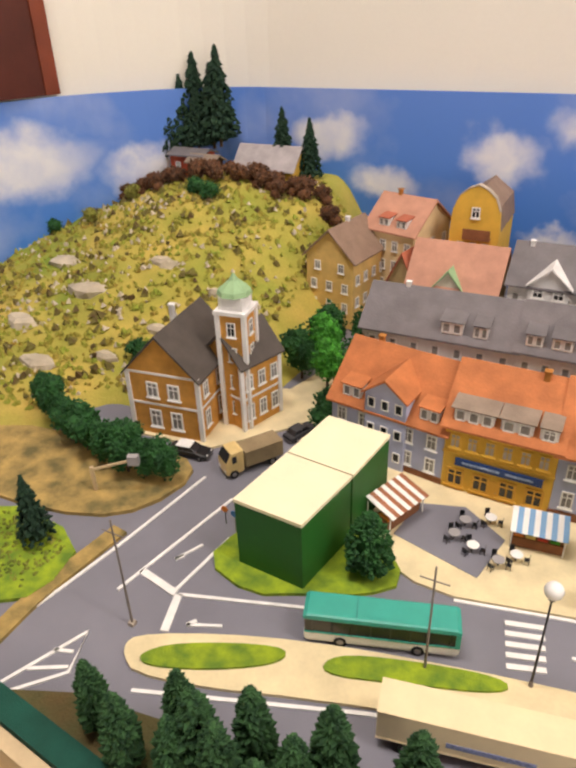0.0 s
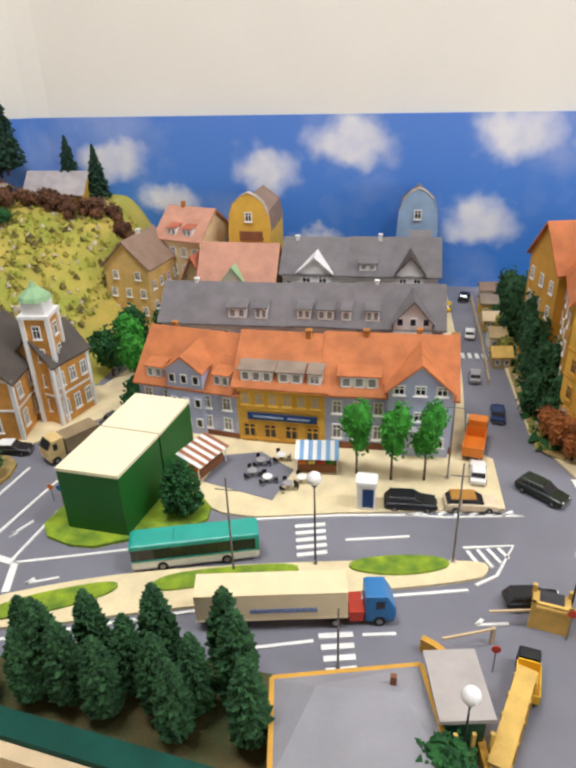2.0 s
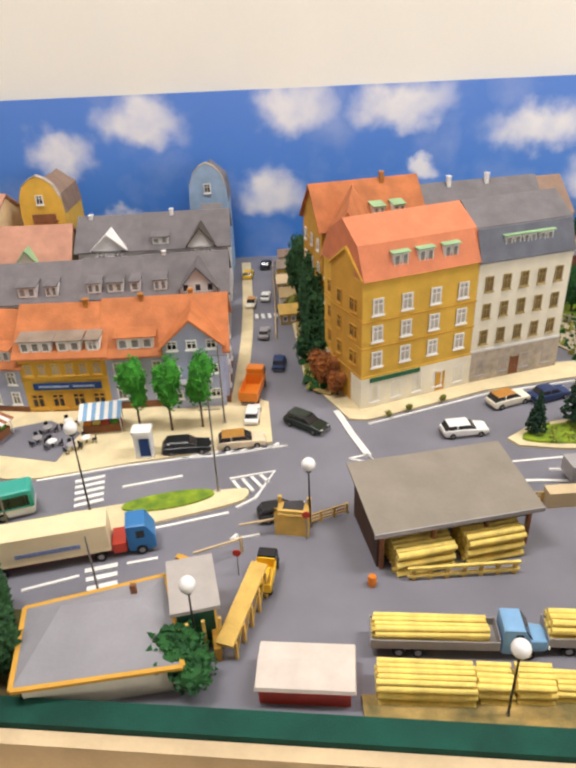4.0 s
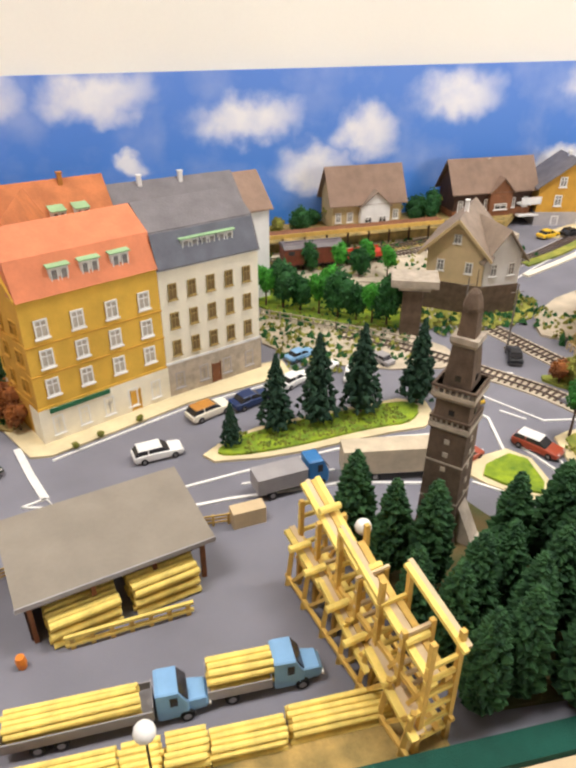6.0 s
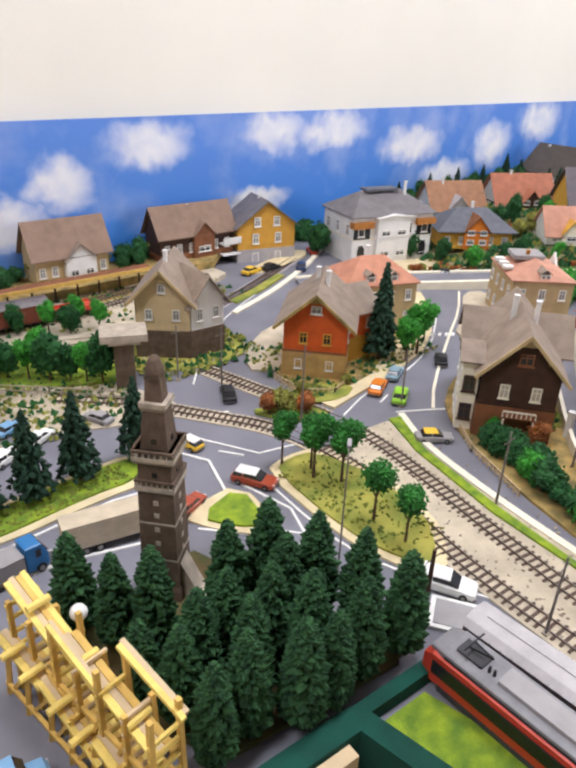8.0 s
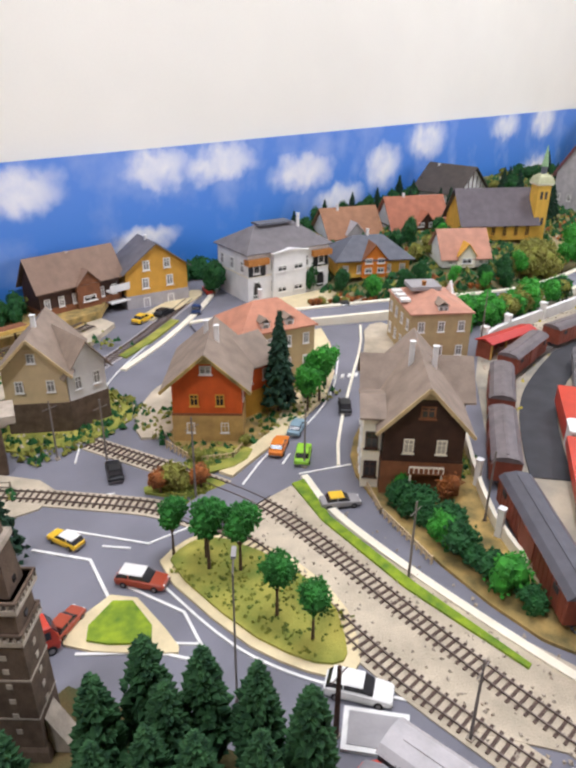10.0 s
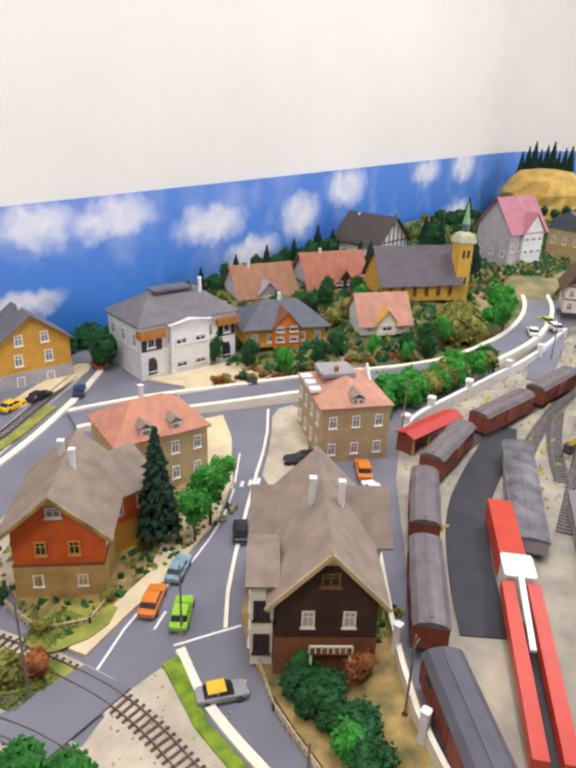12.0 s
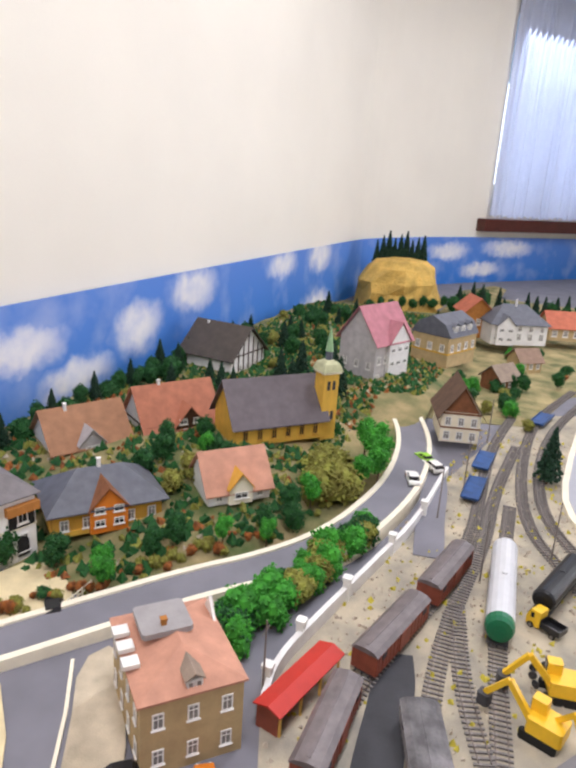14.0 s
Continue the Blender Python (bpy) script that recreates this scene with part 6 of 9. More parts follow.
stall(0.08, 0.478, 6, 0.056, 0.028, SKYBLUE, "market stall with blue and white striped awning")
stall(-0.068, 0.458, 68, 0.06, 0.036, mat("stripe_brown", (0.35, 0.13, 0.06), 0.7), "market stall with red and white striped awning")
for i, (x, y) in enumerate(((0.0, 0.45), (0.022, 0.44), (0.006, 0.475), (0.03, 0.49), (0.05, 0.43), (0.065, 0.445))):
    tb = thing("cafe_table", "round cafe table with dark chairs on the square", "table", pose(x, y, 0.0037, 0, 0, i * 50), "cafe tables")
    part("top", Acc().cyl(0, 0, 0.0082, 0.009, 0.0065, 0.0065, 12), WHITE if i % 2 else GREYP, tb)
    part("leg", Acc().cyl(0, 0, 0, 0.0082, 0.0007, 0.0007, 6), BLACK, tb)
    for k in range(3):
        an = k * 2.09
        cx, cy = 0.0105 * math.cos(an), 0.0105 * math.sin(an)
        ch = thing("cafe_chair", "small dark cafe chair at a round table", "chair", pose(x + cx, y + cy, 0.0037, 0, 0, math.degrees(an)), "cafe chairs")
        part("seat", Acc().box(-0.0025, 0.0025, -0.0025, 0.0025, 0.0048, 0.0056), BLACK, ch)
        part("backrest", Acc().box(0.002, 0.0026, -0.0025, 0.0025, 0.0056, 0.0105), BLACK, ch)
        part("legs", Acc().box(-0.0024, -0.0018, -0.0024, -0.0018, 0, 0.0048).box(0.0018, 0.0024, -0.0024, -0.0018, 0, 0.0048).box(-0.0024, -0.0018, 0.0018, 0.0024, 0, 0.0048).box(0.0018, 0.0024, 0.0018, 0.0024, 0, 0.0048), BLACK, ch)


def road_sign(x, y, h, face, z=0.0, deg=0):
    ob = thing("road_sign", "small round road sign on a thin post", "road sign", pose(x, y, z, 0, 0, deg), "road signs")
    part("post", Acc().cyl(0, 0, 0, h, 0.0007, 0.0007, 6), METAL, ob)
    part("sign_face", Acc().bar((0, -0.0006, h), (0, -0.0014, h), 0.0042, 12), face, ob)


road_sign(-0.216, 0.36, 0.03, BLUE)
road_sign(-0.235, 0.37, 0.022, ORANGE)
road_sign(0.275, 0.2, 0.03, RED)
road_sign(0.345, 0.245, 0.035, RED)
# white gate arm by the lawn
gt = thing("barrier", "pale wooden swing gate on the ochre ground", "barrier", pose(-0.405, 0.35, 0.005, 0, 0, 25))
part("arm", Acc().beam((0, 0, 0.03), (0.055, 0, 0.045), 0.002, 0.003), RIMTOP, gt)
part("post", Acc().box(-0.002, 0.002, -0.002, 0.002, 0, 0.034), RIMTOP, gt)
part("counterweight", Acc().box(0.045, 0.058, -0.004, 0.004, 0.038, 0.05), GREYP, gt)

# ---- tall corner houses ----
HOT = dict(category="town house", group="tall houses")
house("town_house", "tall orange corner house with red mansard roof", (0.434, 0.498), (0.598, 0.5575), 0.12, 0.186, 0.068, YELLOW_WALL, mat("salmon_roof", (0.62, 0.2, 0.09), 0.7, var=0.12), "mansard", z=0.003, o=0.004, rows=[("front", 5, 0.008, 0.014, 0.026, 0.02, 0.155, WHITE, PANE), ("front", 4, 0.062, 0.016, 0.023, 0.022, 0.152, WHITE, PANE_L), ("front", 4, 0.1, 0.016, 0.023, 0.022, 0.152, WHITE, PANE_L), ("front", 4, 0.138, 0.016, 0.023, 0.022, 0.152, WHITE, PANE_L), ("left", 3, 0.062, 0.012, 0.02, 0.02, 0.1, OCHRE_WALL, PANE), ("left", 3, 0.1, 0.012, 0.02, 0.02, 0.1, OCHRE_WALL, PANE), ("left", 3, 0.138, 0.012, 0.02, 0.02, 0.1, OCHRE_WALL, PANE)], dormers=[(0.055, 0.023, 0.194, 0.021, COPPER, "shed"), (0.092, 0.023, 0.194, 0.021, COPPER, "shed"), (0.13, 0.023, 0.194, 0.021, COPPER, "shed")], plinth=(0.046, IVORY_WALL), bands=[(0.046, 0.003, YELLOW_WALL), (0.09, 0.002, OCHRE_WALL), (0.128, 0.002, OCHRE_WALL), (0.184, 0.003, YELLOW_WALL)], doors=[("front", 0.125, 0.012, 0.03, OCHRE_WALL)], **HOT)
sg = thing("shop_sign", "long green shop fascia sign", "sign", base((0.434, 0.498), (0.598, 0.5575), 0.043), "shop signs")
part("board", Acc().box(0.012, 0.09, -0.0035, -0.0015, 0, 0.006), mat("sign_green", (0.02, 0.13, 0.06), 0.5), sg)
house("corner_gable", "ochre corner bay with stepped gable", (0.4, 0.578), (0.4335, 0.4995), 0.03, 0.188, 0.03, OCHRE_WALL, YELLOW_WALL, "gable", z=0.003, o=0.003, rows=[("front", 2, 0.062, 0.012, 0.02, 0.025, 0.06, OCHRE_WALL, PANE), ("front", 2, 0.1, 0.012, 0.02, 0.025, 0.06, OCHRE_WALL, PANE), ("front", 2, 0.138, 0.012, 0.02, 0.025, 0.06, OCHRE_WALL, PANE)], bands=[(0.046, 0.003, OCHRE_WALL), (0.13, 0.002, OCHRE_WALL)], **HOT)
house("town_house", "tall ivory house with blue slate mansard roof", (0.5985, 0.558), (0.742, 0.6), 0.12, 0.182, 0.072, IVORY_WALL, GREY_ROOF, "mansard", z=0.003, o=0.004, rows=[("front", 5, 0.06, 0.012, 0.022, 0.018, 0.13, OCHRE, mat("brown_pane", (0.2, 0.13, 0.06), 0.25, var=0.3, scale=90, bump=0)), ("front", 5, 0.1, 0.012, 0.022, 0.018, 0.13, OCHRE, mat("brown_pane", (0.2, 0.13, 0.06), 0.25, var=0.3, scale=90, bump=0)), ("front", 5, 0.14, 0.012, 0.022, 0.018, 0.13, OCHRE, mat("brown_pane", (0.2, 0.13, 0.06), 0.25, var=0.3, scale=90, bump=0)), ("front", 4, 0.01, 0.014, 0.024, 0.018, 0.13, GREY_WALL, PANE), ("right", 3, 0.06, 0.011, 0.022), ("right", 3, 0.1, 0.011, 0.022), ("right", 3, 0.14, 0.011, 0.022)], dormers=[(0.05, 0.026, 0.196, 0.018, COPPER, "shed"), (0.076, 0.022, 0.196, 0.018, COPPER, "shed"), (0.102, 0.024, 0.196, 0.018, COPPER, "shed")], plinth=(0.048, STONE_L), bands=[(0.048, 0.003, WHITE_WALL), (0.18, 0.003, WHITE_WALL)], doors=[("front", 0.075, 0.012, 0.03, BROWN_TIMBER)], **HOT)
part("slate_apron", Acc().add([(0.599, 0.553, 0.187), (0.741, 0.595, 0.187), (0.736, 0.609, 0.2285), (0.594, 0.567, 0.2285), (0.5985, 0.5545, 0.187), (0.7405, 0.5965, 0.187), (0.7355, 0.6105, 0.2285), (0.5935, 0.5685, 0.2285)], [(0, 1, 2, 3), (7, 6, 5, 4), (1, 0, 4, 5), (2, 1, 5, 6), (3, 2, 6, 7), (0, 3, 7, 4)]), SLATE)
bpy.data.objects["slate_apron"]["label"] = "blue slate lower roof slope of the ivory house"
bpy.data.objects["slate_apron"]["category"] = "roof"
house("town_house", "rear orange roofed house of the tall block", (0.4, 0.76), (0.575, 0.8), 0.11, 0.18, 0.058, OCHRE_WALL, ORANGE_ROOF, "side", z=0.003, rows=[("left", 3, 0.1, 0.012, 0.02), ("left", 3, 0.14, 0.012, 0.02)], dormers=[(0.1, 0.02, 0.19, 0.016, COPPER, "shed"), (0.135, 0.02, 0.19, 0.016, COPPER, "shed")], chimneys=[(0.12, 0.05, 0.25)], **HOT)
house("town_house", "rear grey roofed house of the tall block", (0.576, 0.8), (0.79, 0.84), 0.11, 0.17, 0.05, TAN_WALL, GREY_ROOF, "side", z=0.003, rows=[("right", 3, 0.1, 0.012, 0.02)], chimneys=[(0.06, 0.05, 0.232), (0.13, 0.05, 0.232)], **HOT)
house("town_house", "rear brown roofed house end of the block", (0.79, 0.84), (0.84, 0.85), 0.11, 0.168, 0.048, WHITE_WALL, BROWN_ROOF, "side", z=0.003, rows=[("right", 3, 0.06, 0.012, 0.02), ("right", 3, 0.1, 0.012, 0.02), ("right", 3, 0.135, 0.012, 0.02)], **HOT)
house("town_house", "orange wing linking the tall houses", (0.395, 0.63), (0.46, 0.62), 0.16, 0.185, 0.055, OCHRE_WALL, ORANGE_ROOF, "gable", z=0.003, rows=[("left", 4, 0.06, 0.012, 0.02), ("left", 4, 0.1, 0.012, 0.02), ("left", 4, 0.14, 0.012, 0.02)], **HOT)
SHADETREE = crown_mesh(0.008, 0.085, 0.021, 41, CYPRESS)
for x, y, s in ((0.375, 0.68, 1.5), (0.37, 0.75, 1.6), (0.38, 0.82, 1.7), (0.36, 0.9, 1.6), (0.375, 0.98, 1.5), (0.385, 0.62, 1.2), (0.365, 1.05, 1.3), (0.36, 0.65, 1.0)):
    plant(("leaf_tree", "tall dark narrow tree beside the tall house", "tree", SHADETREE, 0.03, 0.002, "dark trees"), x + 0.008, y, 0.004, s * 0.88)
for x, y, s in ((0.395, 0.565, 1.8), (0.385, 0.59, 1.6), (0.405, 0.54, 1.3)):
    plant(BUSH_R, x, y, 0.004, s)
# small garden houses along the side street
for i, (x, y, w_, d_, h_, wl, rf) in enumerate(((0.328, 0.8, 0.03, 0.03, 0.022, TAN_WALL, TIMBER), (0.33, 0.87, 0.026, 0.034, 0.026, IVORY_WALL, TAN_WALL), (0.325, 0.95, 0.034, 0.03, 0.024, TIMBER, RIMTOP), (0.326, 1.02, 0.03, 0.036, 0.03, YELLOW_WALL, TAUPE_ROOF), (0.33, 1.1, 0.036, 0.03, 0.028, IVORY_WALL, BROWN_ROOF))):
    house("garden_shed", "small pale garden shed along the side street", (x, y), (x + w_, y + 0.003), d_, h_, 0.01, wl, rf, "side", z=0.0, o=0.003, rows=[("front", 2, h_ * 0.35, 0.008, 0.01)], category="shed", group="garden sheds")
fence("wooden_fence", "pale garden fence along the side street", [(0.318, 0.74), (0.318, 0.9), (0.314, 1.12)], 0.012, RIMTOP, posts=0.016)
car(0.3, 0.93, 85, WHITE, "white car parked in the side street", L=0.045)
car(0.272, 0.9, 265, IVORY_WALL, "cream car coming down the side street", mat("tan_roof", (0.5, 0.22, 0.04), 0.5), L=0.045)
car(0.298, 0.76, 86, GREYP, "grey car in the side street", L=0.045)
for x, y, s in ((0.35, 0.95, BUSH_O), (0.345, 0.9, BUSH_O), (0.352, 1.0, BUSH), (0.348, 0.86, BUSH_O), (0.345, 1.06, BUSH_R)):
    plant(s, x, y, 0.003, 1.1)
for i in range(5):
    mark([(0.282 + 0.012 * i, 0.855), (0.284 + 0.012 * i, 0.835)], 0.006)
car(0.7, 0.508, 18, NAVY, "dark blue sports car in the street", L=0.06)
car(0.64, 0.5, 20, IVORY_WALL, "cream car with brown roof before the tall house", mat("tan_roof", (0.5, 0.22, 0.04), 0.5), L=0.062, estate=True)
car(0.775, 0.54, 25, WHITE, "white sports car parked by the kerb", L=0.055)
car(0.83, 0.56, 30, WHITE, "white model car on the car park", L=0.05)
car(0.86, 0.53, 60, WHITE, "white model car on the car park", L=0.05)
car(0.92, 0.56, 110, GREYP, "grey model car on the car park", L=0.05)
car(0.81, 0.61, 20, SKYBLUE, "pale blue model car on the car park", L=0.05)
car(0.56, 0.43, 5, WHITE, "white van in the street behind the shed", L=0.06, estate=True)
for x, y in ((0.47, 0.475), (0.5, 0.49), (0.55, 0.51)):
    plant(BUSH_O, x, y, 0.003, 0.35)
# firs on the lawn
for i, (x, y, h) in enumerate(((0.711, 0.432, 0.107), (0.768, 0.432, 0.124), (0.829, 0.433, 0.128), (0.912, 0.432, 0.122), (0.648, 0.417, 0.062))):
    plant((FIR, FIR2)[0], x, y, 0.004, h / 0.12)

# ---- timber yard ----
sh = thing("timber_shed", "open timber shed with wide grey roof", "shed", base((0.415, 0.2), (0.572, 0.226)))
for x in (0.002, 0.055, 0.11, 0.156):
    for y in (0.0, 0.085):
        part("post", Acc().box(x - 0.002, x + 0.002, y - 0.002, y + 0.002, 0, 0.051 + y * 0.1), BROWN_TIMBER, sh)
part("back_wall", Acc().box(0, 0.158, 0.083, 0.087, 0, 0.05), BROWN_TIMBER, sh)
part("side_wall", Acc().box(-0.002, 0.0005, 0.002, 0.083, 0, 0.044), DARK_TIMBER, sh)
part("inner_beam", Acc().box(0, 0.158, -0.001, 0.002, 0.038, 0.042).box(0, 0.158, 0.04, 0.043, 0.04, 0.044), DARK_TIMBER, sh)
part("roof", Acc().add([(-0.008, -0.008, 0.05), (0.166, -0.008, 0.05), (0.166, 0.094, 0.061), (-0.008, 0.094, 0.061), (-0.008, -0.008, 0.0525), (0.166, -0.008, 0.0525), (0.166, 0.094, 0.0635), (-0.008, 0.094, 0.0635)], [(3, 2, 1, 0), (4, 5, 6, 7), (0, 1, 5, 4), (1, 2, 6, 5), (2, 3, 7, 6), (3, 0, 4, 7)]), mat("felt_roof", (0.26, 0.225, 0.18), 0.85, var=0.1, scale=30), sh, "grey felt roof")
part("barge_board", Acc().box(-0.0085, 0.1665, -0.0095, -0.008, 0.0475, 0.0525), GREYP, sh)
for x0, n, h in ((0.012, 7, 5), (0.085, 7, 6)):
    st = log_pile((0, 0), (0.06, 0), 0.045, h, n, 0.0, "plank_stack", "stack of pale sawn planks under the shed")
    st.matrix_basis = base((0.415, 0.2), (0.572, 0.226)) @ pose(x0, -0.018, 0.0)
rk = thing("plank_rack", "low yellow plank rack before the shed", "rack", base((0.43, 0.182), (0.555, 0.185)))
for z in (0.004, 0.013):
    part("rail", Acc().box(0.01, 0.12, -0.0015, 0.0015, z, z + 0.003), LOG, rk)
for i in range(7):
    part("upright", Acc().box(0.014 + 0.0165 * i, 0.018 + 0.0165 * i, -0.001, 0.001, 0, 0.013), TIMBER, rk)
bn = thing("barrel", "small orange barrel beside the shed", "barrel", pose(0.405, 0.178, 0))
part("body", Acc().loft([[(0.0045 * k * math.cos(i * 0.785), 0.0045 * k * math.sin(i * 0.785), z) for i in range(8)] for z, k in ((0, 0.85), (0.006, 1.05), (0.012, 0.85))]), ORANGE, bn)
ki = thing("yard_kiosk", "yellow timber gate booth of the yard", "booth", base((0.313, 0.256), (0.348, 0.249)))
part("body", Acc().box(0, 0.034, 0, 0.024, 0, 0.026, b=0.0008), TIMBER, ki)
# flat dark plate on the solid body, coloured like the shade inside
part("opening", Acc().box(0.006, 0.028, 0.004, 0.0245, 0.0255, 0.0268), DARKGREY, ki)
part("frame", Acc().box(-0.001, 0.003, -0.001, 0.003, 0, 0.034).box(0.031, 0.035, -0.001, 0.003, 0, 0.034).box(-0.001, 0.035, -0.001, 0.002, 0.031, 0.034).box(-0.001, 0.003, 0.021, 0.025, 0, 0.034).box(0.031, 0.035, 0.021, 0.025, 0, 0.034), TIMBER, ki)
fence("plank_fence", "yellow plank fence of the timber yard", [(0.348, 0.268), (0.392, 0.285)], 0.014, TIMBER, rails=(0.3, 0.6, 0.9))
fence("plank_fence", "yellow plank fence at the yard exit", [(0.578, 0.292), (0.625, 0.286)], 0.014, TIMBER, rails=(0.3, 0.6, 0.9))
gb = thing("yard_kiosk", "pale plank crate at the yard exit", "crate", base((0.612, 0.276), (0.648, 0.277)))
part("body", Acc().box(0, 0.036, 0, 0.016, 0, 0.02, b=0.0008), RIMTOP, gb)
lr = lorry(0.468, 0.104, -5, 0.15, SKYBLUE, GREYP, "pale blue lorry with long load of yellow logs", nose=0.016, h=0.034)
ld = log_pile((-0.07, -0.012), (0.025, -0.012), 0.024, 4, 5, 0.0135, "log_load", "yellow logs loaded on the lorry bed")
ld.matrix_basis = lr.matrix_basis @ pose(-0.072, -0.012, 0.013)
lr = lorry(0.588, 0.098, -6, 0.092, SKYBLUE, GREYP, "pale blue lorry with grey bed of logs", nose=0.016, h=0.034)
ld = log_pile((0, 0), (0.05, 0), 0.024, 4, 4, 0.0135, "log_load", "yellow logs loaded on the lorry bed")
ld.matrix_basis = lr.matrix_basis @ pose(-0.045, -0.012, 0.013)
log_pile((0.392, 0.05), (0.468, 0.043), 0.03, 6, 6)
log_pile((0.471, 0.046), (0.498, 0.043), 0.026, 5, 5)
log_pile((0.501, 0.044), (0.53, 0.041), 0.026, 5, 5)
log_pile((0.533, 0.044), (0.588, 0.038), 0.024, 4, 5)
log_pile((0.592, 0.04), (0.668, 0.032), 0.026, 4, 5)
slab("ground_field", [(0.38, front_y(0.38) + 0.001), (0.7, front_y(0.7) + 0.001), (0.7, 0.035), (0.38, 0.06)], 0.0, 0.003, OCHRE, "ochre ground strip along the rim")
rh = thing("site_hut", "site hut with pale roof and red walls", "hut", base((0.295, 0.058), (0.373, 0.05)))
part("wall", Acc().box(0.002, 0.076, 0.001, 0.04, 0, 0.02), RED, rh)
part("roof", Acc().add([(-0.001, -0.003, 0.02), (0.08, -0.003, 0.02), (0.08, 0.043, 0.02), (-0.001, 0.043, 0.02), (0.0, -0.002, 0.0235), (0.079, -0.002, 0.0235), (0.079, 0.021, 0.028), (0.0, 0.021, 0.028), (0.079, 0.042, 0.0235), (0.0, 0.042, 0.0235)], [(3, 2, 1, 0), (0, 1, 5, 4), (4, 5, 6, 7), (7, 6, 8, 9), (1, 2, 8, 6, 5), (2, 3, 9, 8), (3, 0, 4, 7, 9)]), mat("pale_felt", (0.62, 0.54, 0.47), 0.8, var=0.08), rh)
gr = thing("garage", "low garage with large grey roof and timber edge", "garage", pose(0, 0, 0))
part("wall", Acc().prism(ccw([(0.095, 0.135), (0.207, 0.165), (0.232, 0.075), (0.11, 0.06)]), 0, 0.03), IVORY_WALL, gr)
part("roof", Acc().add([(0.105, 0.055, 0.031), (0.238, 0.07, 0.031), (0.211, 0.17, 0.031), (0.09, 0.138, 0.031), (0.105, 0.055, 0.034), (0.238, 0.07, 0.034), (0.211, 0.17, 0.034), (0.09, 0.138, 0.034), (0.129, 0.125, 0.05), (0.195, 0.129, 0.05)], [(3, 2, 1, 0), (0, 1, 5, 4), (1, 2, 6, 5), (2, 3, 7, 6), (3, 0, 4, 7), (4, 5, 9, 8), (5, 6, 9), (6, 7, 8, 9), (7, 4, 8)]), mat("blue_grey_felt", (0.28, 0.27, 0.29), 0.8, var=0.1, scale=20), gr)
for a, b in (((0.09, 0.138), (0.211, 0.17)), ((0.211, 0.17), (0.238, 0.07)), ((0.105, 0.055), (0.09, 0.138)), ((0.238, 0.07), (0.105, 0.055))):
    part("roof_edge", Acc().beam((*a, 0.034), (*b, 0.034), 0.004, 0.003), OCHRE_WALL, gr)
part("vent", Acc().box(0.186, 0.191, 0.137, 0.141, 0.036, 0.056), BROWN_TIMBER, gr)
gh = thing("gate_house", "small hut with flat grey roof at the yard gate", "hut", base((0.226, 0.115), (0.262, 0.122)))
part("wall", Acc().box(0.002, 0.034, 0, 0.055, 0, 0.044), mat("green_door", (0.02, 0.09, 0.05), 0.6), gh)
part("roof", Acc().box(-0.003, 0.04, -0.004, 0.06, 0.044, 0.048), mat("pale_grey_felt", (0.42, 0.38, 0.35), 0.8, var=0.08), gh)
for i in range(4):
    part("timber_post", Acc().box(-0.006 + 0.014 * i, -0.003 + 0.014 * i, -0.008, -0.005, 0, 0.036), TIMBER, gh)
plant(BUSH, 0.225, 0.09, 0, 1.6)
plant(BUSH, 0.24, 0.075, 0, 1.3)
strip("pavement", [(0.213, 0.215), (0.232, 0.205), (0.25, 0.17), (0.262, 0.1)], 0.006, 0.0, 0.016, OCHRE_WALL, "low ochre wall at the yard gate")
ft = thing("loading_ramp", "yellow timber loading ramp in the yard", "ramp", base((0.268, 0.1), (0.3, 0.185)))
part("deck", Acc().beam((0, 0, 0.02), (0.085, 0, 0.034), 0.016, 0.003), TIMBER, ft)
for i in range(5):
    for s in (-1, 1):
        part("post", Acc().box(0.004 + 0.018 * i, 0.007 + 0.018 * i, s * 0.008 - 0.0012, s * 0.008 + 0.0012, 0, 0.02 + 0.003 * i), TIMBER, ft)
    part("brace", Acc().beam((0.004 + 0.018 * i, -0.008, 0.002), (0.02 + 0.018 * i, -0.008, 0.024), 0.0015, 0.0015), TIMBER, ft)
lorry(0.302, 0.19, 80, 0.05, BLACK, YELLOW, "small black tipper with yellow bed by the ramp", h=0.024, w=0.02, cab_l=0.016)
for k, (x, y) in enumerate(((0.3235, 0.262), (0.277, 0.232))):
    brr = thing("barrier", "red and white barrier at the yard gate", "barrier", pose(x, y, 0, 0, 0, 20 + 10 * k), "barriers")
    part("post", Acc().box(-0.0015, 0.0015, -0.0015, 0.0015, 0, 0.02), RIMTOP, brr)
    part("arm", Acc().beam((0, 0, 0.018), (-0.05, 0.006, 0.02), 0.002, 0.002), RIMTOP, brr)
car(0.32, 0.285, 10, BLACK, "black car behind the yard booth", L=0.055, estate=True)
# gantry of the saw mill
gn = thing("timber_gantry", "long yellow timber trestle with stepped log decks", "gantry", pose(0, 0, 0))
G0, G1 = Vector((0.664, 0.188, 0)), Vector((0.686, 0.008, 0))
gd = (G1 - G0).normalized()
gs = Vector((-gd.y, gd.x, 0))


def gpt(t, s, z):
    p = G0 + (G1 - G0) * t + gs * s
    return (p.x, p.y, z)


